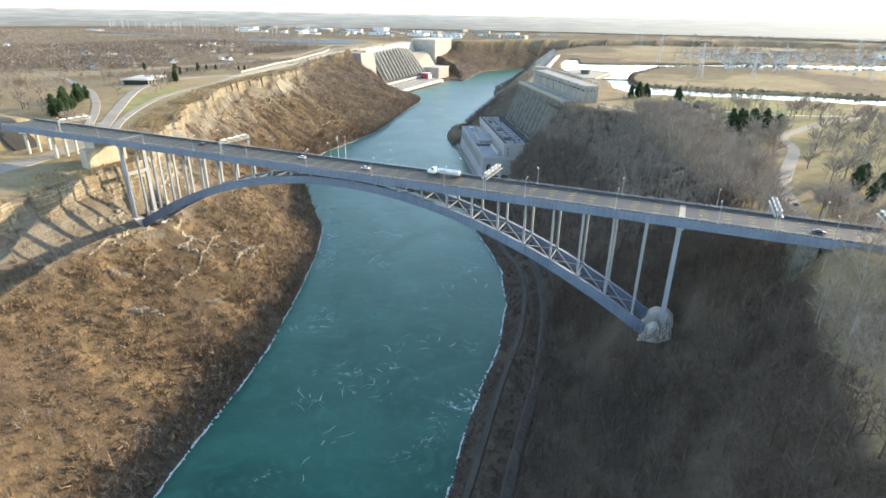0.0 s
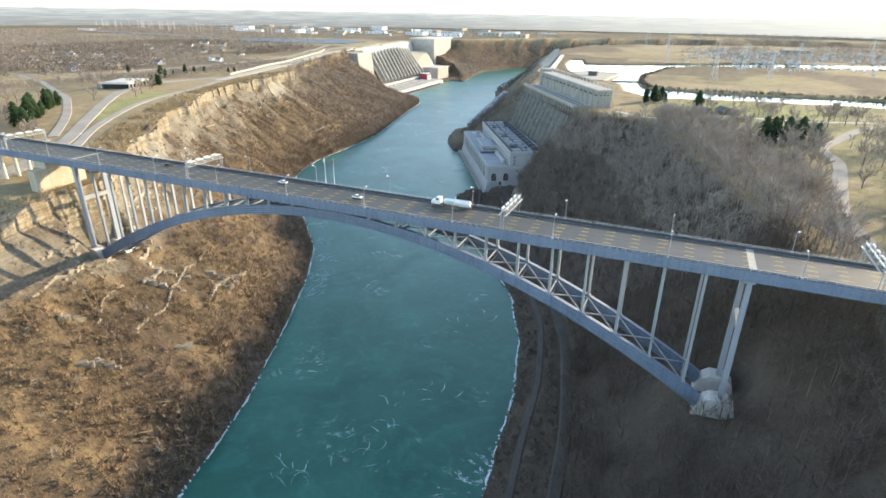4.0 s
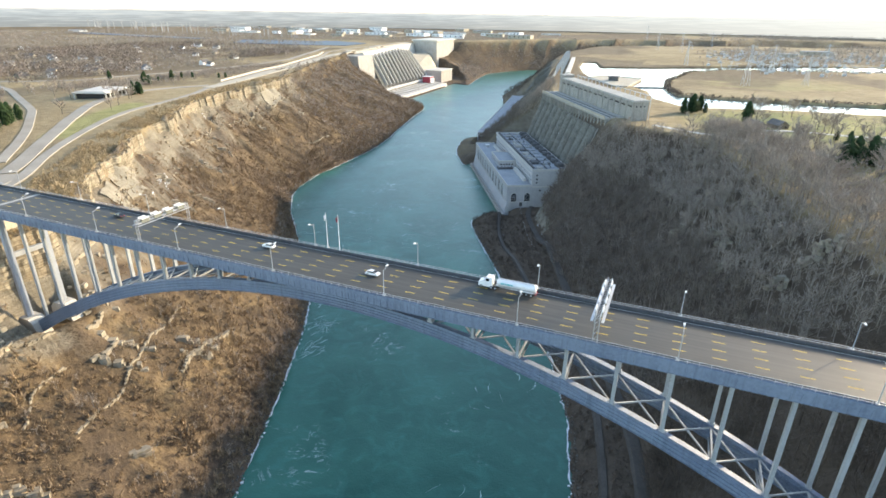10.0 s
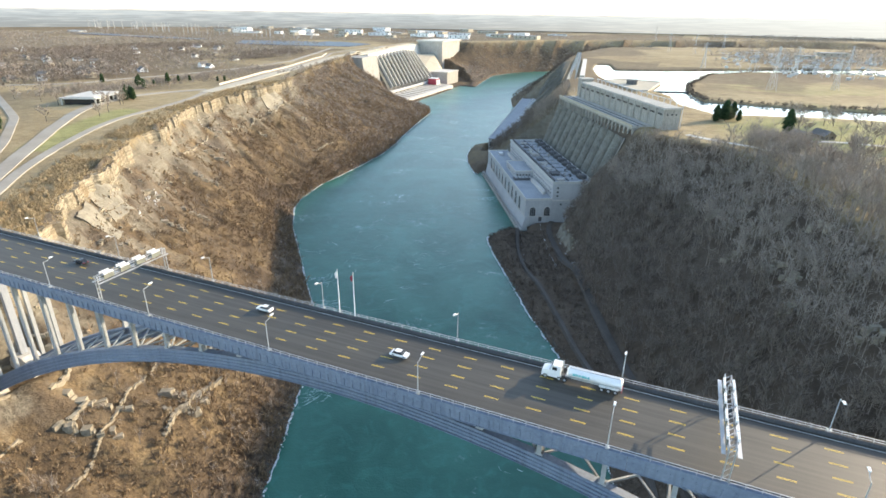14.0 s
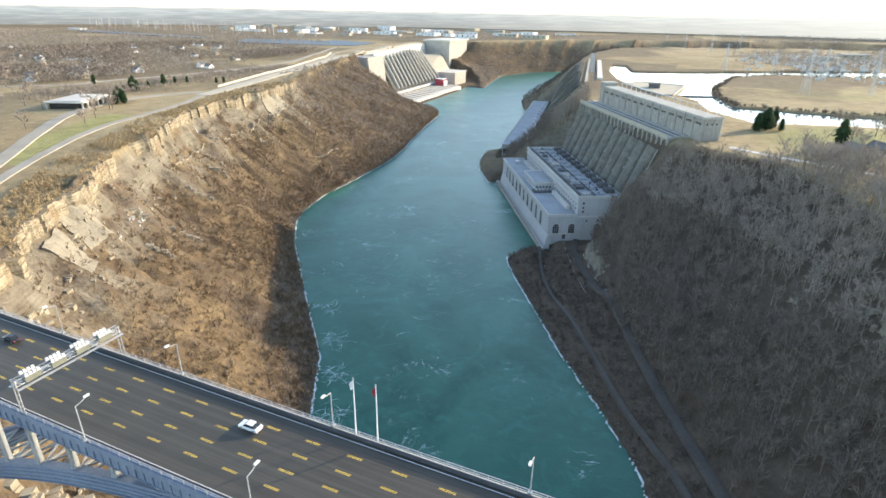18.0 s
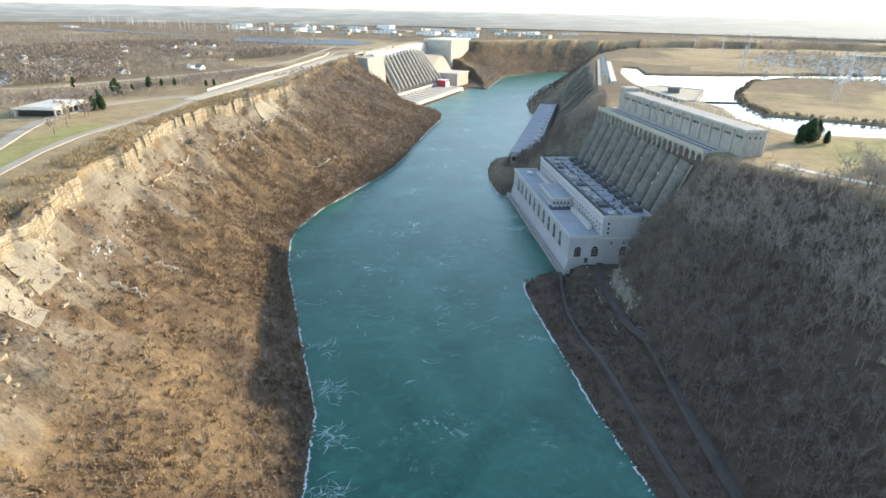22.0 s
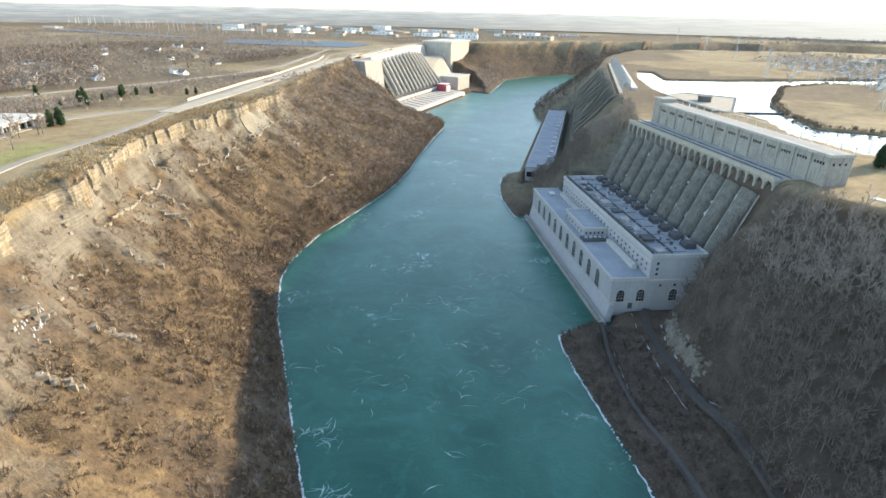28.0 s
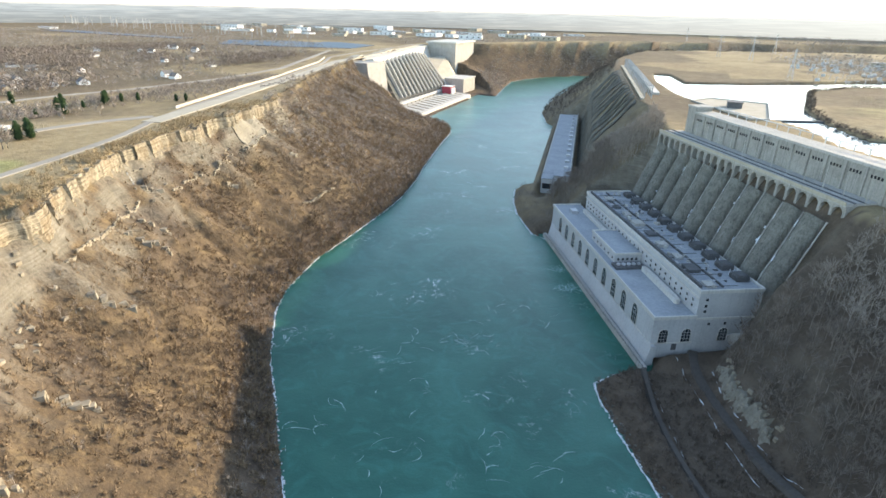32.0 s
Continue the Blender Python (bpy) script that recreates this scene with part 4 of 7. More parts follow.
    for a, b in (((8.5, 76.5), (9.4, 121.5)), ((9.4, 76.5), (27.9, 77.4)), ((9.4, 120.6), (27.9, 121.5))):
        par.box((a[0], a[1], 35.8), (b[0], b[1], 37.2), m)
    par.part("parapet", M_CONC_PALE, ph)
    for k in range(6):
        Geo().box((8.42, 80 + 7 * k, 32), (8.55, 81.4 + 7 * k, 33.6), m).part("window", M_GLASS, ph)
        if k < 5:
            Geo().box((10.6 + 3.2 * k, 76.38, 32), (11.9 + 3.2 * k, 76.52, 33.6), m).part("window", M_GLASS, ph)
    Geo().box((6, 66, 29.8), (26, 75, 31.4), m).part("skylight_kerb", M_ROOF_DK, ph, "dark louvred roof vents")
    fan = Geo().tube((0, 0, 0), (0, 0, 1.0), 1.3, 1.3, 12).tube((0, 0, 1.0), (0, 0, 1.25), 1.5, 1.1, 12).mesh("roof_fan", M_GALV)
    for k in range(5):
        shared("roof_fan", fan, Matrix.Translation(m @ Vector((9 + 3.6 * k, 70.5, 31.4))), ph)
    Geo().box((22.5, 18, 29.8), (25.5, 64, 33.2), m).part("roof_duct", M_CONC_PALE, ph)
    Geo().box((22.5, 128, 29.8), (25.5, 180, 32.6), m).part("roof_duct", M_CONC_PALE, ph)
    Geo().box((12, 176, 29.8), (17, 184, 32.5), m).part("plant_room", M_GALV, ph)
    # machinery on the upper roof
    rnd = random.Random(4)
    for k in range(11):
        u = 14 + 15.6 * k
        g = Geo().box((55.5, u, 45.1), (63, u + 8, 48.4), m).box((56.2, u + 0.6, 48.4), (62.4, u + 7.4, 48.9), m)
        for j in range(4):
            g.box((54.9, u + 0.6 + 2 * j, 45.6), (55.5, u + 1.6 + 2 * j, 48), m)
        g.part("transformer_bay", M_ROOF_DK, ph, "dark louvred transformer bay")
        for j in range(3):
            Geo().tube(m @ Vector((57 + 2.2 * j, u + 10.2, 45.1)), m @ Vector((57 + 2.2 * j, u + 10.2, 48.8)), 0.28, 0.12, 6).part("bushing", M_WHITE, ph, "white insulator bushing")
    for k in range(9):
        u = 8 + 19.5 * k
        Geo().box((33 + rnd.random() * 3, u, 45.1), (39.5 + rnd.random() * 3, u + 5 + rnd.random() * 5, 46.2 + rnd.random() * 1.4), m).part("roof_plant", M_ROOF_DK if k % 3 == 1 else M_CONC, ph)
    for k in range(70):
        v, u, a, b = rnd.uniform(31.5, 53), rnd.uniform(7, 184), rnd.uniform(0.5, 2.2), rnd.uniform(0.5, 3.5)
        Geo().box((v, u, 45.1), (v + a, u + b, 45.7 + rnd.random() * 1.6), m).part("roof_unit", (M_CONC, M_GALV, M_ROOF_DK, M_CONC_PALE)[k % 4], ph)
    for k in range(24):
        u = 8 + 7.6 * k
        Geo().beam(m @ Vector((31, u, 46.3)), m @ Vector((52, u, 46.3)), 0.3, 0.3).part("roof_pipe", M_GALV if k % 2 else M_ROOF_DK, ph)
    Geo().box((29.6, 8, 45.1), (30.6, 186, 47.2), m).box((43, 8, 45.1), (43.6, 186, 46.4), m).part("pipe_rack", M_ROOF_DK, ph)
    return ph


build_powerhouse()


# ---- headworks on the rim: terrace, arcade and long hall ----
O2, U2, V2 = np.array((55.5, 434.0)), np.array((-0.518, 0.855)), np.array((0.855, 0.518))


def build_headworks():
    m = axes_matrix(O2, U2, V2)
    hw = thing("headworks", "long pale concrete headworks hall on the gorge rim", "power station")
    Geo().box((-15, -5, 93), (0, 190, 114.4), m).part("hall", M_CONC_OLD, hw)
    Geo().box((-15.7, -5.7, 114.4), (0.7, 190.7, 115.6), m).part("cornice", M_CONC, hw)
    Geo().box((-15.2, -5.2, 115.6), (0.2, 190.2, 115.9), m).part("roof", M_CONC, hw, "flat pale roof")
    Geo().box((-14.5, 190, 93), (-1, 202, 119), m).part("stair_tower", M_CONC_OLD, hw)
    Geo().box((-15.1, 189.4, 118.4), (-0.4, 202.6, 119.6), m).part("cornice", M_CONC, hw)
    for k in range(15):
        u = -4.5 + 13.9 * k
        Geo().box((-15.9, u - 0.9, 97), (-15, u + 0.9, 114.4), m).part("buttress", M_CONC_OLD, hw)
        if k < 14:
            uc = u + 6.95
            Geo().box((-15.12, uc - 4.2, 98.6), (-15.02, uc + 4.2, 106.5), m).part("recessed_panel", M_CONC_OLD, hw)
            for j in range(4):
                Geo().box((-15.14, uc - 4.0 + 2.2 * j, 109.2), (-15.04, uc - 2.7 + 2.2 * j, 110.9), m).part("window", M_GLASS, hw)
    for v in (-12, -8, -4):
        Geo().box((v - 0.6, -5.1, 109.5), (v + 0.6, -5.02, 110.9), m).part("window", M_GLASS, hw)
    # crane rails and light poles behind the hall roof
    for k in range(18):
        u = -2 + 11 * k
        Geo().box((2.6, u - 0.25, 96), (3.2, u + 0.25, 119.3), m).part("trolley_post", M_GALV, hw)
    Geo().box((2.6, -4, 119.0), (3.2, 188, 119.5), m).part("trolley_rail", M_GALV, hw)
    # poles along the terrace
    for k in range(13):
        Geo().tube(m @ Vector((-26, 8 + 14.5 * k, 97.5)), m @ Vector((-26, 8 + 14.5 * k, 111)), 0.28, 0.16, 6).part("terrace_pole", M_CONC, hw)
    t = thing("intake_terrace", "long concrete terrace carried by an arcade above the penstocks", "terrace")
    Geo().box((-35, 10, 96.4), (-15, 205, 98.0), m).part("terrace_slab", M_CONC, t)
    Geo().box((-35.5, 10, 97.2), (-34.6, 205, 99.1), m).part("terrace_parapet", M_CONC_TAN, t)
    Geo().box((-30, 10, 98.0), (-29.2, 205, 98.5), m).box((-24, 10, 98.0), (-23.2, 205, 98.5), m).part("crane_rail", M_ROOF_DK, t)
    Geo().box((-31, 10, 84), (-15, 205, 96.4), m).part("back_wall", M_CONC, t)
    n, w = 23, 195 / 23
    for k in range(n + 1):
        u = 10 + w * k
        Geo().box((-34.8, u - 0.9, 82), (-31, u + 0.9, 96.4), m).part("arcade_pier", M_CONC_OLD, t)
    for k in range(n):
        u0, u1 = 10 + w * k + 0.9, 10 + w * (k + 1) - 0.9
        c, r = (u0 + u1) / 2, (u1 - u0) / 2
        g = Geo()
        seg = [(c - r * math.cos(a), 92.0 + r * math.sin(a)) for a in np.linspace(0, math.pi, 9)]
        rows = [[m @ Vector((v, u, z)) for v, z in ((-34.7, z0), (-33.7, z0), (-33.7, 96.4), (-34.7, 96.4))] for u, z0 in seg]
        g.sweep(rows).part("arch", M_CONC_OLD, t)
    # penstocks down to the powerhouse
    m1 = axes_matrix(O1, U1, V1)
    p = thing("penstock_bank", "row of mossy concrete penstocks down the gorge wall", "penstocks")
    rnd = random.Random(3)
    for k in range(11):
        u = 9.5 + 17.6 * k
        g = Geo()
        prof = [(7.0, -2.0)] + [(6.8 * math.cos(a), 6.2 * math.sin(a)) for a in np.linspace(0, math.pi, 13)] + [(-7.0, -2.0)]
        rows = []
        for v, z in ((64.0, 21), (68, 32), (73, 45), (78, 58), (83.5, 72), (89, 86)):
            rows.append([m1 @ Vector((v - 0.75 * b, u + a + rnd.uniform(-0.15, 0.15), z + 0.45 * b)) for a, b in prof])
        g.sweep(rows).part("penstock", M_PENST, p)
        for e in (-8.6, 0.0):
            Geo().beam(m1 @ Vector((64.6 - (4.4 if e == 0 else 0.4), u + e, 24.5)), m1 @ Vector((89.0 - (4.4 if e == 0 else 0.4), u + e, 86.6)), 0.55, 0.7).part("stair_rib", M_CONC, p)
        for _ in range(rnd.randint(3, 6)):
            s = rnd.uniform(0.02, 0.95) ** 1.3
            v, z = 65.5 + 23 * s, 25 + 58 * s
            ln = rnd.uniform(1.0, 4.5)
            e = rnd.choice((-8.3, -8.0, 7.6, 8.2, 1.2))
            out = 5.4 if e == 1.2 else 1.6
            Geo().beam(m1 @ Vector((v - out, u + e, z + 1.2)), m1 @ Vector((v - out + 0.4 * ln, u + e + 0.3, z + 1.2 + ln)), rnd.uniform(0.3, 1.0), 0.5).part("ice_streak", M_ICE, p, "streak of white ice")
    # stepped spillway with ice at the near end
    s = thing("ice_chute", "concrete drainage chute with frozen white ice", "chute")
    rnd = random.Random(9)
    for k in range(2):
        Geo().beam(m1 @ Vector((62, -1.0 - 3.0 * k, 15)), m1 @ Vector((88, 6.0 - 3.0 * k, 72)), 0.8, 1.4).part("chute_wall", M_PENST, s)
    for k in range(30):
        q = k / 30
        a = Vector((63.5 + 24 * q, -1.5 + 6.5 * q + rnd.uniform(-1.6, 1.6), 18 + 54 * q))
        Geo().beam(m1 @ a, m1 @ (a + Vector((rnd.uniform(0.8, 1.8), rnd.uniform(-0.6, 0.6), rnd.uniform(1.5, 4.5)))), rnd.uniform(0.3, 0.9), 0.4).part("ice", M_ICE, s)
    w = thing("retaining_wall", "short curved concrete wall above the powerhouse yard", "wall")
    for k in range(6):
        q0, q1 = k / 6, (k + 1) / 6
        f = lambda q: m1 @ Vector((50 + 9 * q, 2.0 - 11 * q * q, 0))
        x, y = f(q0), f(q1)
        Geo().beam(Vector((x.x, x.y, 13.5 + 5 * q0)), Vector((y.x, y.y, 13.5 + 5 * q1)), 0.8, 7.0).part("wall_panel", M_CONC, w)
    # rubble and brush-stained steps between the penstocks
    for k in range(10):
        for j in range(9):
            q = (j + rnd.random()) / 9
            a = Vector((65.5 + 22 * q - 0.6, 18.3 + 17.6 * k + rnd.uniform(-0.9, 0.9), 24 + 57 * q))
            Geo().beam(m1 @ a, m1 @ (a + Vector((1.2, rnd.uniform(-0.4, 0.4), 3.0))), rnd.uniform(0.6, 1.5), 0.9).part("drain_step", M_PENST if j % 3 else M_CONC, p)
    # quay and boom in the forebay
    q = thing("forebay_quay", "flat concrete quay standing in the pale forebay water", "quay")
    deck = [(-58, 800), (-36, 836), (22, 818), (12, 700), (-4, 696)]
    n = len(deck)
    Geo().add([(x, y, z) for z in (90, 97.4) for x, y in deck], [tuple(range(n, 2 * n))] + [(i, (i + 1) % n, n + (i + 1) % n, n + i) for i in range(n)]).part("quay_deck", M_CONC_TAN, q)
    for (x, y), (x2, y2) in zip(deck, deck[1:] + deck[:1]):
        Geo().beam((x, y, 97.9), (x2, y2, 97.9), 0.8, 1.2).part("quay_parapet", M_CONC, q)
    Geo().box((-22, 764, 97.4), (-8, 780, 103)).box((-23, 763, 103), (-7, 781, 103.6)).part("quay_shed", M_ROOF_DK, q, "dark flat-roofed shed")
    b = thing("debris_boom", "dark floating boom across the forebay", "boom")
    Geo().beam((12, 708, 95.6), (62, 728, 95.6), 3.0, 1.6).part("boom_deck", M_ROOF_DK, b)


build_headworks()


# ---- the second powerhouse upstream ----
def build_second_powerhouse():
    o, u, v = np.array((-195.0, 672.0)), np.array((-0.16, 0.987)), np.array((0.987, 0.16))
    m = axes_matrix(o, u, v)
    ph = thing("powerhouse", "long low grey powerhouse farther upstream", "power station")
    Geo().box((0, 22, -4), (30, 430, 20.5), m).part("turbine_hall", M_CONC_GREY, ph)
    Geo().box((0.6, 22.6, 20.5), (29.4, 429.4, 20.9), m).part("roof", M_ROOF, ph)
    Geo().box((-0.5, 21.5, 19.8), (0.6, 430.5, 21.6), m).box((29.4, 21.5, 19.8), (30.5, 430.5, 21.6), m).part("parapet", M_CONC_PALE, ph)
    Geo().box((0, 0, -2), (12, 22, 20), m).box((13, 0, -2), (30, 22, 24), m).part("entrance_block", M_CONC_GREY, ph)
    Geo().box((12.5, -0.6, 24), (30.5, 22.5, 24.8), m).box((-0.5, -0.6, 20), (12.5, 22.5, 20.7), m).part("roof", M_ROOF, ph)
    Geo().box((1.5, -0.1, 9), (11, 0.05, 15), m).part("window", M_GLASS, ph)
    Geo().box((14.5, -0.1, 12.5), (28.5, 0.05, 17), m).part("window", M_GLASS, ph)
    Geo().box((0.0, 21.9, 13), (29, 22.05, 17), m).part("window", M_GLASS, ph)
    for k in range(26):
        uu = 30 + 15.3 * k
        Geo().box((-0.12, uu, 6), (0.02, uu + 7, 16.5), m).part("window", M_GLASS, ph)
        if k % 2:
            Geo().box((22, uu, 20.9), (27, uu + 4.5, 23.6), m).part("roof_plant", M_GALV, ph)
    for k in range(60):
        Geo().tube(m @ Vector((31.5, 26 + 6.7 * k, 0)), m @ Vector((31.5, 26 + 6.7 * k, 24)), 0.3, 0.2, 5).part("line_post", M_STEEL_PALE, ph)
    p = thing("penstock_bank", "row of dark curved penstocks climbing the gorge wall", "penstocks")
    for k in range(16):
        uu = 60 + 23 * k
        for e in (-2.4, 2.4):
            g = Geo()
            pts = []
            for q in np.linspace(0, 1, 9):
                x = m @ Vector((36 + 58 * q, uu + e + 30 * q * q, 0))
                pts.append(Vector((x.x, x.y, max(land_z(x.x, x.y) + 1.6, 5))))
            ring = [(1.5 * math.cos(6.28319 * i / 8), 1.5 * math.sin(6.28319 * i / 8)) for i in range(8)]
            g.sweep([[q + Vector((0, c, s)) for c, s in ring] for q in pts])
            g.part("penstock", M_PENST, p)
    i = thing("intake_wall", "long pale concrete intake with gate hoists at the canal", "intake")
    Geo().box((100, 95, 88), (104, 560, 98.6), m).part("intake_deck", M_CONC_TAN, i)
    Geo().box((118, 150, 88), (126, 520, 99.4), m).part("gate_wall", M_CONC_PALE, i)
    for k in range(22):
        Geo().box((104, 110 + 20 * k, 97), (105, 111 + 20 * k, 112), m).box((112, 110 + 20 * k, 97), (113, 111 + 20 * k, 112), m).box((104, 110 + 20 * k, 111), (113, 111 + 20 * k, 112), m).part("gate_hoist", M_STEEL_PALE, i)


build_second_powerhouse()


# ---- the dam and power station on the far bank ----
def build_dam():
    d = thing("dam", "tall sunlit concrete dam and power station on the far bank", "dam")
    # end pier
    g = Geo()
    g.add([(-612, 1036, -4), (-606, 1094, -4), (-690, 1100, 0), (-690, 1040, 0), (-624, 1036, 93), (-618, 1094, 93), (-690, 1100, 93), (-690, 1040, 93)],
          ((0, 1, 5, 4), (1, 2, 6, 5), (2, 3, 7, 6), (3, 0, 4, 7), (4, 5, 6, 7)))
    g.part("end_pier", M_CONC, d)
    a, b = Vector((-640, 1090, 0)), Vector((-752, 1595, 0))
    n = 13
    for k in range(n):
        p, q = a.lerp(b, k / n), a.lerp(b, (k + 1) / n - 0.0008)
        w = Geo()
        w.add([(p.x + 26, p.y, -3), (q.x + 26, q.y, -3), (q.x, q.y, 97), (p.x, p.y, 97), (p.x - 25, p.y, 10), (q.x - 25, q.y, 10), (q.x - 25, q.y, 97), (p.x - 25, p.y, 97)],
              ((0, 1, 2, 3), (5, 4, 7, 6), (3, 2, 6, 7), (1, 5, 6, 2), (4, 0, 3, 7)))
        w.part("dam_block", M_CONC_PALE, d)
    top = Geo()
    pa, pb = Vector((-636, 1040, 97)), Vector((-750, 1600, 97))
    for off, h in ((0, 1.6), (-24, 1.6)):
        top.beam(pa + Vector((off, 0, 0.8)), pb + Vector((off, 0, 0.8)), 0.8, h)
    top.part("crest_parapet", M_CONC_TAN, d)
    # sloping penstocks in dark concrete with pale fins, against a stepped back slope
    foot_a, foot_b = Vector((-592, 1092, 16)), Vector((-604, 1372, 16))
    for k in range(13):
        f = foot_a.lerp(foot_b, (k + 0.5) / 13)
        t = a.lerp(b, (k + 0.35) / 16)
        t = Vector((t.x + 6, t.y + 6, 84))
        if k > 8:
            t.z = 84 - 3 * (k - 8)
        g = Geo().beam(f, t, 14.5, 8.0)
        g.part("penstock", M_PENST, d)
        fin = Geo().beam(f + Vector((1, 9.5, 5)), t + Vector((1, 8.0, 7)), 2.2, 12.0)
        fin.part("fin", M_CONC_PALE, d)
    # powerhouse deck at the water
    Geo().add([(-596, 1060, -4), (-512, 1016, -4), (-526, 1345, -4), (-612, 1380, -4), (-596, 1060, 8), (-514, 1016, 8), (-528, 1345, 8), (-612, 1380, 8)],
              ((0, 1, 5, 4), (1, 2, 6, 5), (2, 3, 7, 6), (3, 0, 4, 7), (4, 5, 6, 7))).part("tailrace_deck", M_CONC_PALE, d)
    Geo().beam((-586, 1078, 14), (-602, 1372, 14), 10, 5).part("gallery_roof", M_CONC_GREY, d)
    for k in range(14):
        q = Vector((-581, 1080, 8)).lerp(Vector((-597, 1370, 8)), k / 13)
        Geo().beam(q, q + Vector((0, 0, 4)), 2.2, 2.2).part("gallery_post", M_CONC_PALE, d)
    for k in range(13):
        q = Vector((-574, 1085, 8.5)).lerp(Vector((-588, 1370, 8.5)), k / 12)
        Geo().beam(q, q + Vector((48, -26, 0)), 3.0, 1.0).part("gate_beam", M_CONC_TAN, d)
    Geo().box((-592, 1324, 8), (-570, 1348, 24)).part("gantry_crane", M_RED, d, "red gantry crane house")
    Geo().box((-593, 1323, 24), (-569, 1349, 24.8)).box((-570, 1326, 8), (-567, 1346, 20)).part("crane_trim", M_WHITE, d)
    # end tower and lower block
    Geo().box((-752, 1594, -4), (-668, 1740, 104)).part("end_tower", M_CONC, d)
    Geo().box((-756, 1590, 104), (-664, 1746, 108)).part("tower_roof", M_CONC_PALE, d)
    Geo().box((-612, 1386, -2), (-562, 1466, 35)).part("lower_block", M_CONC, d)
    Geo().box((-614, 1384, 35), (-560, 1468, 36.5)).part("lower_roof", M_CONC_PALE, d)
    Geo().add([(-612, 1384, 10), (-612, 1500, 10), (-680, 1600, 10), (-720, 1500, 10), (-640, 1384, 40), (-640, 1500, 40), (-700, 1600, 70), (-735, 1500, 70)],
              ((0, 1, 5, 4), (1, 2, 6, 5), (2, 3, 7, 6), (3, 0, 4, 7), (4, 5, 6, 7))).part("side_slope", M_CONC_TAN, d)


build_dam()


# ---- vehicles ----
def wheel_mesh(r, w):
    g = Geo().tube((0, -w / 2, 0), (0, w / 2, 0), r, r, 14)
    return g.mesh("tyre", M_RUBBER), Geo().tube((0, -w / 2 - 0.02, 0), (0, w / 2 + 0.02, 0), r * 0.55, r * 0.55, 10).mesh("rim", M_GALV)


def add_wheel(parent, x, y, r, meshes):
    w = shared("wheel", meshes[0], Matrix.Translation((x, y, r)), parent)
    shared("rim", meshes[1], Matrix.Identity(4), w)


def build_tanker(x, y):
    t = thing("tanker_truck", "white tanker truck with teal lettering on the bridge roadway", "truck", (x, y, DECK + 0.02))
    g = Geo()
    prof = [(0.95 * math.cos(a), 2.35 + 0.98 * math.sin(a)) for a in np.linspace(0, 2 * math.pi, 17)[:-1]]
    rows = [[Vector((xx, a * s, 2.35 + (b - 2.35) * s)) for a, b in prof] for xx, s in ((-3.9, 0.7), (-3.6, 1.0), (7.3, 1.0), (7.6, 0.7))]
    rows = [[Vector((p.x, p.y * 1.3, p.z)) for p in r] for r in rows]
    g.sweep(rows).part("tank", M_WHITE, t, "white cylindrical tank")
    Geo().box((-3.4, -0.3, 3.3), (7.0, 0.3, 3.42)).part("catwalk", M_GALV, t)
    Geo().box((-4.2, -0.5, 0.8), (7.6, 0.5, 1.3)).part("trailer_frame", M_GALV, t)
    Geo().box((-9.0, -0.5, 0.65), (-3.0, 0.5, 1.0)).part("tractor_frame", M_ROOF_DK, t)
    c = Geo()
    c.sweep([[Vector((xx, yy, z)) for xx, z in ((-9.3, 0.6), (-5.2, 0.6), (-5.2, 3.6), (-7.0, 3.6), (-7.6, 2.3), (-9.2, 1.95))] for yy in (-1.22, 1.22)])
    c.part("cab", M_WHITE, t, "white truck cab")
    Geo().sweep([[Vector((xx, yy, z)) for xx, z in ((-7.66, 2.3), (-7.12, 3.4), (-7.06, 3.4), (-7.6, 2.3))] for yy in (-1.1, 1.1)]).part("windscreen", M_GLASS, t)
    for s in (-1, 1):
        Geo().box((-7.0, s * 1.23 - 0.01, 2.4), (-6.0, s * 1.23 + 0.01, 3.2)).part("side_window", M_GLASS, t)
        Geo().tube((-5.0, s * 1.1, 0.9), (-5.0, s * 1.1, 4.0), 0.09, 0.09, 6).part("exhaust_stack", M_GALV, t)
        Geo().box((-9.25, s * 0.95 - 0.22, 1.0), (-9.15, s * 0.95 + 0.22, 1.3)).part("headlight", M_GALV, t)
    for k in range(6):
        w = 0.42 if k % 3 else 0.55
        Geo().box((-2.6 + 0.62 * k, -1.262, 2.2), (-2.6 + 0.62 * k + w, -1.24, 2.75)).part("lettering_bar", M_TEAL, t, "teal lettering bar")
    ms = wheel_mesh(0.52, 0.5)
    for xx in (-8.4, -5.4, -4.2, 3.6, 5.0, 6.4):
        for s in (-1, 1):
            add_wheel(t, xx, s * 1.0, 0.52, ms)
    Geo().box((3.0, -1.2, 1.05), (7.0, 1.2, 1.15)).part("mudguard", M_WHITE, t)
    Geo().box((7.55, -1.15, 0.7), (7.7, 1.15, 1.0)).part("bumper", M_RED, t)


build_tanker(50.0, 7.4)
CAR_WHEEL = wheel_mesh(0.33, 0.22)


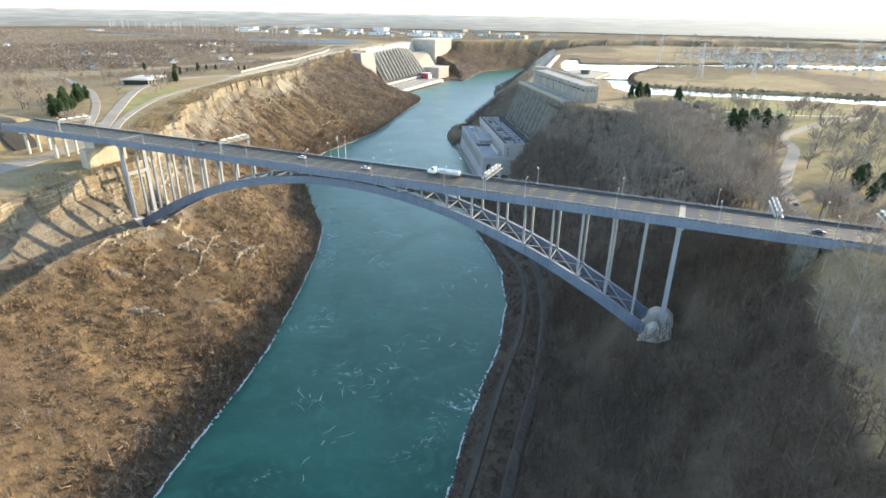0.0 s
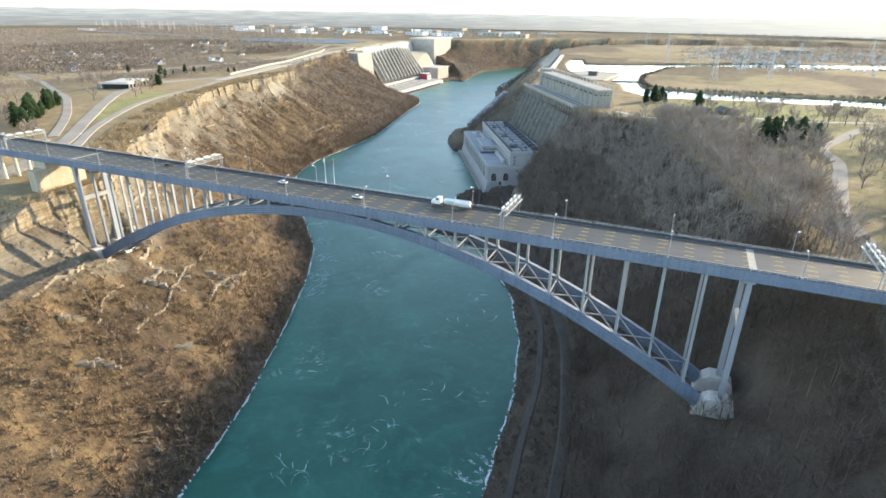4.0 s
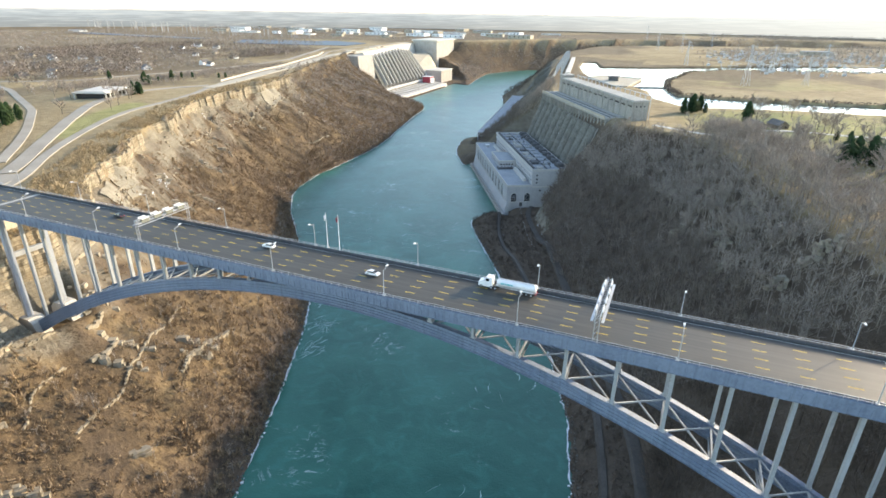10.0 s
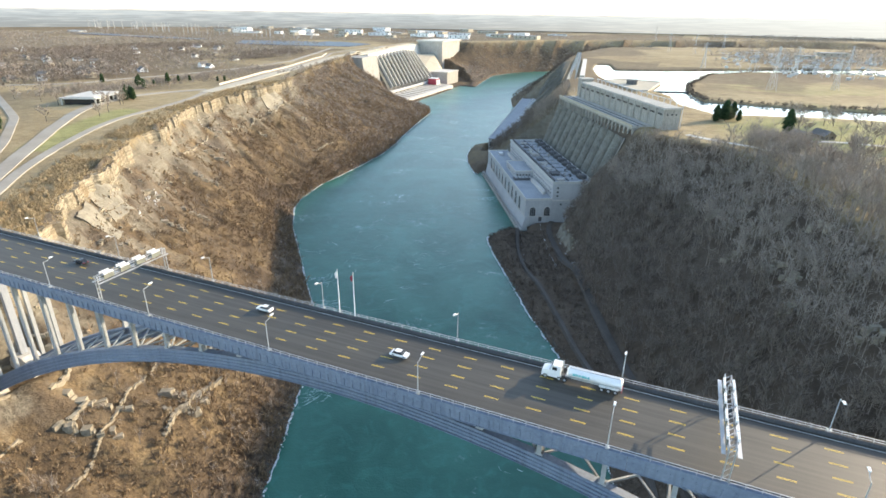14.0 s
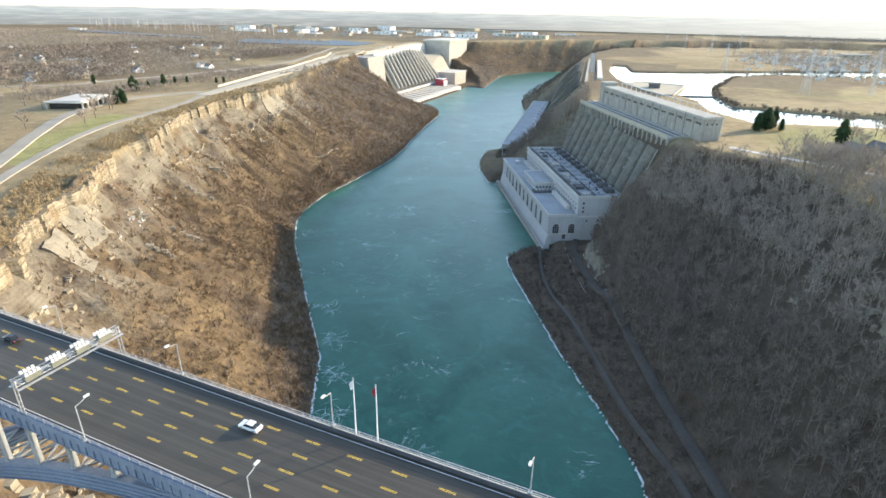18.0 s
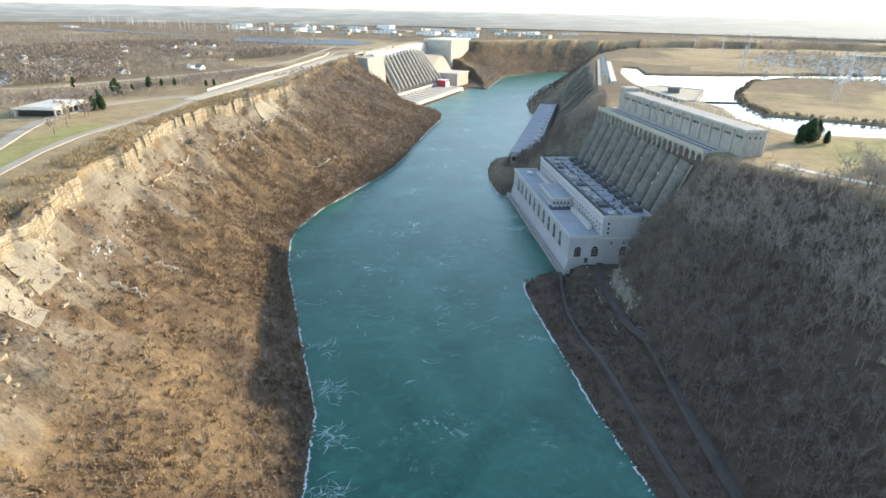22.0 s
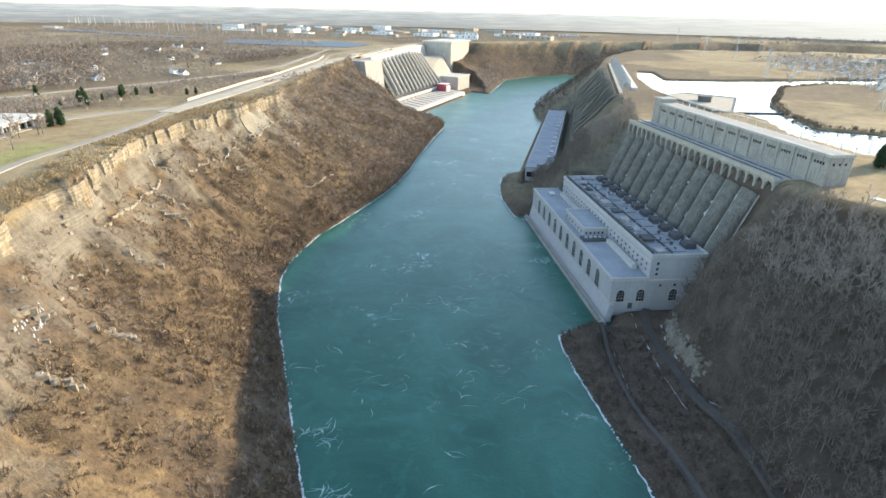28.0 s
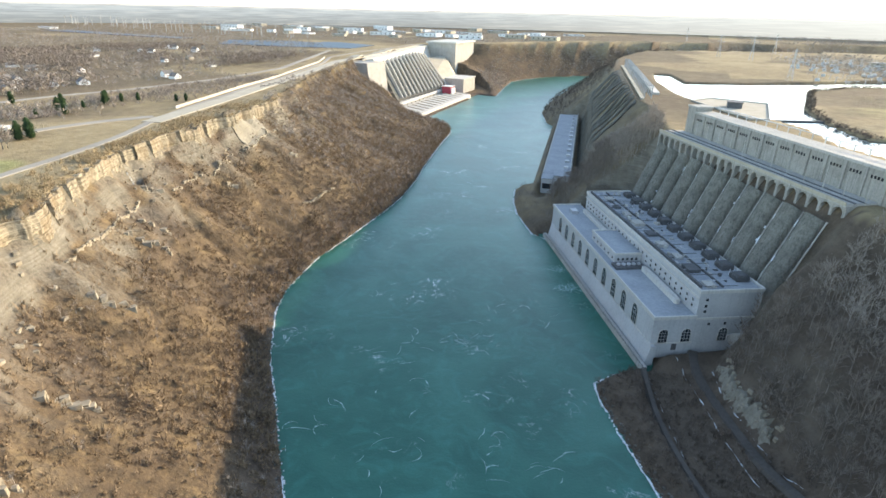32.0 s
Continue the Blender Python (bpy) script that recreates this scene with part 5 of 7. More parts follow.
def build_car(x, y, z, turn, paint, label):
    c = thing("car", label, "car", (x, y, z), turn, "cars on the roads")
    body = [(-2.2, 0.35), (2.2, 0.35), (2.25, 0.75), (1.2, 0.92), (-2.0, 0.95), (-2.25, 0.7)]
    g = Geo().sweep([[Vector((a, w, b)) for a, b in body] for w in (-0.9, 0.9)])
    g.part("body", paint, c)
    cab = [(-1.7, 0.93), (1.2, 0.9), (0.45, 1.42), (-1.0, 1.45)]
    Geo().sweep([[Vector((a, -0.82, b)) for a, b in cab[:2]] + [Vector((a, -0.66, b)) for a, b in cab[2:]], [Vector((a, 0.82, b)) for a, b in cab[:2]] + [Vector((a, 0.66, b)) for a, b in cab[2:]]]).part("windows", M_GLASS, c)
    Geo().box((-1.02, -0.66, 1.44), (0.47, 0.66, 1.50)).part("roof", paint, c)
    for s in (-1, 1):
        Geo().box((2.16, s * 0.65 - 0.18, 0.6), (2.28, s * 0.65 + 0.18, 0.76)).part("headlight", M_GALV, c)
        Geo().box((-2.28, s * 0.65 - 0.18, 0.62), (-2.16, s * 0.65 + 0.18, 0.78)).part("tail_light", M_RED, c)
        for a in (-1.35, 1.4):
            add_wheel(c, a, s * 0.82, 0.33, CAR_WHEEL)


M_DARKCAR = worn("dark_car_paint", (0.02, 0.02, 0.025), (0.04, 0.04, 0.045), 0.25, 0.2, 1, 4, 0, 0.02, 0.6)
for x, y, paint, lab in ((9, 0.4, M_WHITE, "white saloon car on the bridge deck"), (-33, 4.4, M_WHITE, "white hatchback car driving on the bridge"), (-104, 4.4, M_DARKCAR, "dark saloon car driving on the bridge"), (206, -3.4, M_DARKCAR, "dark car near the bridge end")):
    build_car(x, y, DECK + 0.02, 0 if y < 2 else 180, paint, lab)
for x, y, turn in ((213, 128, 80), (215, 96, 100)):
    build_car(x, y, land_z(x, y) + 0.5, turn, M_DARKCAR, "dark car on the pale park road")


# ---- buildings on the plateau ----
def build_barrier():
    w = thing("barrier_wall", "long pale concrete barrier wall beside the rim road", "wall")
    pts = [p for p in along(ROAD_RIM, 480, 1060, 6.0)]
    for (x, y, dx, dy), (x2, y2, ex, ey) in zip(pts, pts[1:]):
        a, b = Vector((x - dy * 8, y + dx * 8, land_z(x - dy * 8, y + dx * 8) + 1.0)), Vector((x2 - ey * 8, y2 + ex * 8, land_z(x2 - ey * 8, y2 + ex * 8) + 1.0))
        Geo().beam(a, b - (b - a) * 0.01, 0.6, 3.4).part("wall_panel", M_CONC, w)



def build_pavilion():
    b = thing("roadside_building", "low building with a broad white roof on columns", "building", (-514, 308, 97), 24)
    Geo().box((-19, -27, 6.4), (19, 27, 7.4)).box((-15, -23, 7.4), (15, 23, 8.2)).part("roof", M_CONC_PALE, b, "broad white roof")
    Geo().box((-15, -24, -1), (15, 24, 6.4)).part("wall", M_GLASS, b, "dark glazed wall")
    for k in range(7):
        for s in (-1, 1):
            Geo().box((s * 17 - 0.6, -25 + 8.3 * k - 0.6, -2), (s * 17 + 0.6, -25 + 8.3 * k + 0.6, 6.4)).part("column", M_CONC_PALE, b)


build_pavilion()
M_SHINGLE = worn("grey_shingle_roof", (0.10, 0.095, 0.09), (0.20, 0.185, 0.17), 0.9, 0, 0.1, 1.0)


def build_house(x, y, turn, w, d, h, wallmat):
    z = land_z(x, y)
    b = thing("house", "small pale detached house with grey gabled roof", "house", (x, y, z), turn, "houses on the plateau")
    g = Geo()
    g.sweep([[Vector((-w, yy, -1)), Vector((w, yy, -1)), Vector((w, yy, h)), Vector((0, yy, h + w * 0.7)), Vector((-w, yy, h))] for yy in (-d, d)])
    g.part("wall", wallmat, b)
    for s in (-1, 1):
        Geo().beam((s * (w + 0.5), 0, h - 0.3), (0, 0, h + w * 0.7 + 0.15), 2 * d + 1, 0.25).part("roof", M_SHINGLE, b)
    for k in (-1, 1):
        Geo().box((k * w * 0.45 - 0.7, -d - 0.06, 1.2), (k * w * 0.45 + 0.7, -d + 0.02, 2.8)).part("window", M_GLASS, b)


rnd = random.Random(7)
SPOTS = [(-756, 364), (-739, 391), (-807, 507), (-754, 516), (-743, 489), (-732, 469), (-723, 552), (-686, 659), (-713, 660), (-768, 473), (-1210, 778), (-1173, 1071), (-1078, 1098), (-866, 638), (-779, 806), (-959, 485), (-899, 484), (-933, 605), (-891, 885), (-1067, 809), (-1059, 948), (-1128, 1060), (-1142, 1052)]
for x, y in SPOTS + [(rnd.uniform(-1500, -740), rnd.uniform(330, 1050)) for _ in range(26)]:
    build_house(x + rnd.uniform(-12, 12), y + rnd.uniform(-12, 12), rnd.uniform(0, 180), rnd.uniform(4, 6), rnd.uniform(5, 8), rnd.uniform(3.5, 5.5), M_WHITE if rnd.random() < 0.7 else M_CONC_TAN)


def build_hall(x, y, turn, w, d, h, mat, name="industrial_hall", label="large pale industrial hall far off"):
    z = land_z(x, y)
    b = thing(name, label, "building", (x, y, z), turn, "far halls on the plain")
    Geo().box((-w, -d, -3), (w, d, h)).part("wall", mat, b)
    Geo().box((-w - 0.5, -d - 0.5, h), (w + 0.5, d + 0.5, h + 0.8)).part("roof", M_ROOF, b)
    n = max(2, int(w / 8))
    for k in range(n):
        xx = -w + (k + 0.5) * 2 * w / n
        Geo().box((xx - 2, -d - 0.1, h * 0.4), (xx + 2, -d + 0.05, h * 0.75)).part("window", M_GLASS, b)


HALLS = [(-1616, 2202), (-1662, 2409), (-1692, 2550), (-1560, 2260), (-1480, 2330), (-2300, 1560), (-1306, 2400), (-1755, 2300), (-1500, 2700), (-1380, 2500), (-1250, 2380), (-1150, 2600), (-1050, 2800), (-900, 2700), (-2100, 2500)]
for x, y in HALLS + [(rnd.uniform(-2000, -500), rnd.uniform(1900, 2750)) for _ in range(44)] + [(rnd.uniform(300, 1500), rnd.uniform(1500, 2900)) for _ in range(14)]:
    build_hall(x, y, rnd.uniform(-20, 20), rnd.uniform(12, 50), rnd.uniform(8, 24), rnd.uniform(5, 15), M_WHITE if rnd.random() < 0.6 else M_CONC_TAN)
for x, y in ((150, 432), (168, 445)):
    build_house(x, y, 30, 5, 8, 3.5, M_WOOD)


def build_pylon(x, y, h, turn):
    z = land_z(x, y)
    p = thing("pylon", "grey steel lattice power pylon", "pylon", (x, y, z), turn, "power pylons")
    g = Geo()
    w0, w1 = h * 0.085, h * 0.018
    levels = [0, 0.18, 0.34, 0.48, 0.6, 0.7, 0.8, 0.9, 1.0]
    def wid(q):
        return w0 + (w1 - w0) * min(1, q / 0.65) if q < 0.65 else w1
    for a, b in zip(levels, levels[1:]):
        ca = [Vector((sx * wid(a), sy * wid(a), a * h - (2 if a == 0 else 0))) for sx, sy in ((-1, -1), (1, -1), (1, 1), (-1, 1))]
        cb = [Vector((sx * wid(b), sy * wid(b), b * h)) for sx, sy in ((-1, -1), (1, -1), (1, 1), (-1, 1))]
        for k in range(4):
            g.beam(ca[k], cb[k], 0.32, 0.32)
            g.beam(ca[k], cb[(k + 1) % 4], 0.18, 0.18)
            g.beam(cb[k], cb[(k + 1) % 4], 0.18, 0.18)
    g.part("mast", M_GALV, p)
    for q, l in ((0.7, 0.17), (0.82, 0.14), (0.94, 0.11)):
        a = Geo()
        for s in (-1, 1):
            a.beam((0, 0, q * h), (s * l * h, 0, q * h + 0.4), 0.3, 0.3)
            a.beam((0, 0, q * h + 2.2), (s * l * h, 0, q * h + 0.5), 0.22, 0.22)
            a.beam((s * l * h, 0, q * h + 0.4), (s * l * h, 0, q * h - 2.4), 0.25, 0.25)
        a.part("cross_arm", M_GALV, p)


for x, y, h, t in ((165, 800, 56, 20), (246, 840, 40, 20), (80, 1120, 46, 10), (220, 1024, 48, 0), (60, 1580, 50, 0), (-5, 1660, 50, 0), (330, 1200, 50, 30), (420, 900, 46, 40), (500, 1400, 50, 10), (140, 1900, 50, 0), (-90, 2400, 55, 0), (650, 1250, 50, 20)):
    build_pylon(x, y, h, t)


def build_switchyard():
    r = random.Random(3)
    g = Geo()
    for _ in range(420):
        x, y = r.uniform(120, 620), r.uniform(1010, 1650)
        if y < 1080 and x < 200:
            continue
        z = land_z(x, y)
        h = r.uniform(6, 14)
        g.beam((x, y, z - 1), (x, y, z + h), 0.5, 0.5)
        g.beam((x - 4, y, z + h), (x + 4, y, z + h), 0.4, 0.4)
        if r.random() < 0.4:
            g.box((x - 3, y - 2, z), (x + 3, y + 2, z + 4))
    tagged(g.part("switchyard", M_GALV), "field of pale steel switchyard posts and transformers", "switchyard", kind="stuff")
    g = Geo()
    for k in range(60):
        x, y = -3000 + 30 * k + r.uniform(-15, 15), 2000 - 6 * k + r.uniform(-60, 60)
        z = land_z(x, y)
        g.beam((x, y, z - 1), (x, y, z + 38), 1.6, 1.6, 0.6, 0.6)
        g.beam((x - 9, y, z + 30), (x + 9, y, z + 30), 1.0, 1.0)
    tagged(g.part("power_line_masts", M_STEEL_PALE), "row of pale power line masts on the far plain", "power line", kind="stuff")


build_switchyard()


def far_water(name, poly, label):
    z = max(land_z(x, y) for x, y in poly) + 0.4
    n = len(poly)
    g = Geo().add([(x, y, z) for x, y in poly] + [(x, y, z - 9) for x, y in poly], [tuple(range(n))] + [(i, n + i, n + (i + 1) % n, (i + 1) % n) for i in range(n)])
    tagged(g.part(name, M_FAR_WATER), label, "water", kind="structure")


far_water("water_reservoir", [(-1195, 1260), (-980, 1290), (-840, 1330), (-860, 1480), (-1010, 1540), (-1305, 1420)], "blue reservoir water beyond the dam")
far_water("water_basin", [(-2160, 1440), (-1800, 1400), (-1460, 1375), (-1450, 1430), (-1800, 1470), (-2160, 1520)], "narrow blue basin on the far plain")


# ---- cliffs, outcrops, boulders and shore ice ----
def block(g, c, sx, sy, sz, turn, r):
    m = Matrix.Translation(c) @ Matrix.Rotation(turn, 4, "Z") @ Matrix.Rotation(r.uniform(-0.08, 0.08), 4, "X")
    v = []
    for z in (0, 1):
        k = 1.0 if z == 0 else r.uniform(0.8, 1.0)
        for a, b in ((-1, -1), (0, -1.12), (1, -1), (1.08, 0), (1, 1), (-1, 1), (-1.1, 0)):
            v.append(m @ Vector((a * sx * k * r.uniform(0.85, 1.1), b * sy * k * r.uniform(0.85, 1.1), (z - 0.5) * 2 * sz * r.uniform(0.9, 1.1))))
    n = 7
    g.add(v, [tuple(range(n))[::-1], tuple(range(n, 2 * n))] + [(i, (i + 1) % n, n + (i + 1) % n, n + i) for i in range(n)])


def along(line, y0, y1, step):
    out, carry = [], 0.0
    for (ax, ay), (bx, by) in zip(line, line[1:]):
        ln = math.hypot(bx - ax, by - ay)
        s = carry
        while s < ln:
            x, y = ax + (bx - ax) * s / ln, ay + (by - ay) * s / ln
            if y0 < y < y1:
                out.append((x, y, (bx - ax) / ln, (by - ay) / ln))
            s += step
        carry = s - ln
    return out


CAP = []


def build_cliff():
    r = random.Random(21)
    step = 1.2
    pts = along(RIM_L, -200, 640, step)
    n, beds = len(pts), []
    z = 97.25
    while z > 77:
        h = r.choice((0.5, 0.8, 1.2, 1.9, 2.8)) * r.uniform(0.8, 1.2)
        beds.append((z, z - h, r.uniform(-0.45, 0.45)))
        z -= h
    # how far out from the rim the ground has fallen to the foot of the wall
    out = np.zeros(n)
    for i, (x, y, dx, dy) in enumerate(pts):
        o = -6.0
        while o < 24 and land_z(x + dy * o, y - dx * o) > 89.0:
            o += 0.5
        out[i] = o
    for _ in range(4):
        out[1:-1] = (out[:-2] + 2 * out[1:-1] + out[2:]) / 4
    # joints part the wall into blocks that stand proud or back
    blocks, tops, left, cur, worn_off = np.zeros(n), np.zeros(n), 0.0, 0.0, 0.0
    for i in range(n):
        if left <= 0:
            left, cur, worn_off = r.uniform(2.0, 8.0), r.uniform(-0.9, 0.6), r.choice((0, 0, 0, 0, 0.5, 1.1, 2.0))
            if r.random() < 0.09:
                left, cur = r.uniform(1.5, 4.0), r.uniform(-4.0, -2.0)
        blocks[i], tops[i] = cur, 97.25 - worn_off
        left -= step
    v, m = [], 2 * len(beds) + 1
    for i, (x, y, dx, dy) in enumerate(pts):
        t = i * step
        hide = 7 * (1 - float(soft(noise.noise(Vector((t * 0.012, 3.0, 0))) + 0.42, -0.1, 0.1))) + 7 * float(soft(y, 570, 640))
        wall = out[i] + 0.4 + blocks[i] + 0.9 * noise.noise(Vector((t * 0.25, 5.0, 0))) - hide
        v.append((x + dy * (wall - 8), y - dx * (wall - 8), 96.4))
        if hide < 3:
            for _ in range(2):
                o = wall - r.uniform(0.2, 7)
                CAP.append((x + dy * o, y - dx * o, tops[i] - 0.3))
        for k, (top, low, set_back) in enumerate(beds):
            bed = wall + set_back + 0.5 * noise.noise(Vector((t * 0.12, k * 3.7, 1))) + 0.35 * noise.noise(Vector((t * 0.7, k * 1.3, 2))) + 0.10 * (97 - top)
            for zz in (top, low):
                v.append((x + dy * bed, y - dx * bed, min(zz, tops[i]) + 0.3 * noise.noise(Vector((t * 0.3, k, 4)))))
    g = Geo().add(v, [(i * m + k, i * m + k + 1, (i + 1) * m + k + 1, (i + 1) * m + k) for i in range(n - 1) for k in range(m - 1)])
    tagged(g.part("cliff", M_CLIFF), "broken wall of cream limestone beds along the rim", "cliff", kind="structure")
    g = Geo()
    for x, y, dx, dy in along(RIM_L, -60, 700, 8):
        if r.random() < 0.5:
            continue
        o = r.uniform(9, 26)
        px, py = x + dy * o, y - dx * o
        for k in range(r.randint(2, 6)):
            qx, qy = px + r.uniform(-7, 7), py + r.uniform(-7, 7)
            block(g, Vector((qx, qy, land_z(qx, qy))), r.uniform(0.5, 1.9), r.uniform(0.5, 1.5), r.uniform(0.4, 1.1), r.uniform(0, 3), r)
    tagged(g.part("talus_blocks", M_ROCK), "fallen limestone blocks at the foot of the cliff", "rocks", kind="stuff")


build_cliff()
build_barrier()


LEDGES = [[(-106, -30), (-112, -11), (-117, 0), (-122, 11), (-129, 23), (-134, 36), (-140, 53)], [(-110, 23), (-113, 30), (-119, 50), (-122, 64)], [(-129, -4), (-129, 2), (-132, 12)],
          [(-144, -24), (-143, -14), (-144, -8)], [(-119, -40), (-126, -31), (-132, -15)], [(-327, 241), (-344, 269), (-360, 294), (-379, 325)], [(-386, 359), (-400, 393)], [(-402, 413), (-411, 441)],
          [(-364, 475), (-361, 497), (-363, 522)], [(-422, 470), (-432, 510), (-440, 540)], [(-236, 101), (-248, 116), (-262, 134)], [(-150, -40), (-152, -29), (-152, -20)], [(-136, -56), (-142, -41), (-142, -30), (-146, -23)], [(-159, -13), (-160, -5), (-161, 3)], [(-167, 21), (-174, 32), (-190, 57)], [(-140, 4), (-146, 15)]]


def build_outcrops():
    r = random.Random(5)
    for x, y, n, turn in ((-118, 43, 9, 0.9), (-113, 36, 6, 1.1), (-122, 4, 8, 0.8), (-130, 12, 10, 0.75), (-152, 20, 6, 0.7), (-98, -56, 7, 0.9), (-123, -48, 5, 1.2), (-160, 4, 4, 0.4), (-88, -20, 4, 1.3), (-236, 150, 8, 0.9), (-262, 190, 9, 0.9),
                          (-272, 166, 7, 1.3), (-300, 240, 7, 1.0), (-345, 300, 10, 0.8), (-360, 318, 9, 0.85), (-388, 342, 6, 0.8), (-392, 420, 5, 1.2), (-404, 520, 5, 1.4), (-420, 640, 6, 1.3)):
        t = thing("rock_outcrop", "weathered pale limestone outcrop on the scrub slope", "rock", group="limestone outcrops")
        for k in range(n):
            s = (k - n / 2) * 2.1
            px, py = x + math.cos(turn) * s + r.uniform(-1.8, 1.8), y + math.sin(turn) * s + r.uniform(-1.8, 1.8)
            g = Geo()
            block(g, Vector((px, py, land_z(px, py) + r.uniform(-0.9, 0.3))), r.uniform(0.9, 2.8), r.uniform(0.8, 2.0), r.uniform(0.7, 2.0), turn + r.uniform(-0.3, 0.3), r)
            g.part("ledge", M_ROCK, t)
    for n_line, line in enumerate(LEDGES):
        size = (0.5, 1.0, 0.9, 0.6, 0.45)[n_line] if n_line < 5 else 0.8
        t = thing("rock_ledge", "long broken ledge of pale limestone across the slope", "rock", group="limestone outcrops")
        pts = [q for (ax, ay), (bx, by) in zip(line, line[1:]) for q in [(ax + (bx - ax) * s, ay + (by - ay) * s, math.atan2(by - ay, bx - ax)) for s in np.arange(0, 1, 1.7 / math.hypot(bx - ax, by - ay))]]
        for x, y, turn in pts:
            if r.random() < 0.08:
                continue
            g = Geo()
            x, y = x + r.uniform(-0.35, 0.35), y + r.uniform(-0.35, 0.35)
            block(g, Vector((x, y, land_z(x, y) + size * r.uniform(-0.2, 0.4))), r.uniform(1.0, 1.9), size * r.uniform(0.6, 1.0), size * r.uniform(0.7, 1.5), turn + r.uniform(-0.12, 0.12), r)
            g.part("ledge", M_ROCK, t)
    for x, y in ((152, 147), (158, 148), (161, 141), (115, 206), (120, 190), (140, 137), (133, 222), (118, 169), (96, 230), (104, 150), (88, 282)):
        t = thing("rock_outcrop", "pale boulders among the leafless wood", "rock", group="limestone outcrops")
        for k in range(6):
            px, py = x + r.uniform(-4, 4), y + r.uniform(-4, 4)
            g = Geo()
            block(g, Vector((px, py, land_z(px, py) + r.uniform(0.2, 1.6))), r.uniform(0.7, 2.2), r.uniform(0.7, 1.6), r.uniform(0.8, 2.2), r.uniform(0, 3), r)
            g.part("boulder", M_ROCK, t)
    # the cut bank beside the powerhouse road: a steep ribbed face with a stepped crest
    t = thing("rock_cut", "pale ribbed rock face above the powerhouse road", "rock")
    us = np.arange(-20, -84, -1.1)
    cols = []
    for k, u in enumerate(us):
        v0 = float(np.interp(u, (-130, -74, -42, -16, 0, 10), (17, 19, 20, 31, 50, 60)))
        high = 10.5 * float(soft(u, -84, -70)) * (1 - 0.55 * float(soft(u, -34, -20))) * r.uniform(0.75, 1.1) + 0.6
        rib = r.uniform(-0.7, 0.9)
        col = []
        for q in (0.0, 0.22, 0.45, 0.7, 0.9, 1.0, 1.12):
            v = v0 + 0.2 + rib * (1 - 0.5 * q) - 0.3 + q * high * 0.42 + r.uniform(-0.25, 0.25) + (3.0 if q > 1.1 else 0)
            p = O1 + U1 * u + V1 * v
            col.append((p[0], p[1], 8.0 + q * high - (1.5 if q > 1.1 else 0)))
        cols.append(col)
    for a in range(0, len(cols) - 1, 6):
        part = cols[a:a + 7]
        g = Geo().add([p for c in part for p in c], [(7 * i + k, 7 * i + k + 1, 7 * i + k + 8, 7 * i + k + 7) for i in range(len(part) - 1) for k in range(6)])
        g.part("rock_face", M_SLAB, t)
    for k in range(34):
        u = r.uniform(-80, -20)
        p = O1 + U1 * u + V1 * (float(np.interp(u, (-130, -74, -42, -16, 0, 10), (17, 19, 20, 31, 50, 60))) + r.uniform(3, 8))
        g = Geo()
        block(g, Vector((p[0], p[1], land_z(p[0], p[1]) + r.uniform(-0.2, 0.6))), r.uniform(0.6, 1.7), r.uniform(0.5, 1.1), r.uniform(0.4, 1.2), 2.3 + r.uniform(-0.3, 0.3), r)
        g.part("ledge", M_ROCK, t)


def rock_slab(name, label, a, b, c, d, lift, mat):
    """A bare sheet of rock on the slope between four corners, with broken edges and thickness."""
    r = random.Random(int(abs(a[0]) * 7))
    n, g = 9, Geo()
    for k in range(3):
        # three plates that step down the slope
        q0, q1 = k / 3, (k + 1) / 3 - 0.004
        rows = []
        for i in range(n + 1):
            e = i / n
            row = []
            for q in (q0, (q0 + q1) / 2, q1):
                x = (a[0] + (b[0] - a[0]) * e) * (1 - q) + (d[0] + (c[0] - d[0]) * e) * q + r.uniform(-0.2, 0.2)
                y = (a[1] + (b[1] - a[1]) * e) * (1 - q) + (d[1] + (c[1] - d[1]) * e) * q + r.uniform(-0.2, 0.2)
                row.append(Vector((x, y, land_z(x, y) + lift * (1 - 0.3 * k) + 0.5 * noise.noise(Vector((x * 0.1, y * 0.1, k))))))
            low = row[2] - Vector((0, 0, lift + 1.6))
            rows.append([row[0] - Vector((0, 0, lift + 1.0))] + row + [low])
        g.sweep(rows)
    return tagged(g.part(name, mat), label, "rock", group="bare rock slabs")


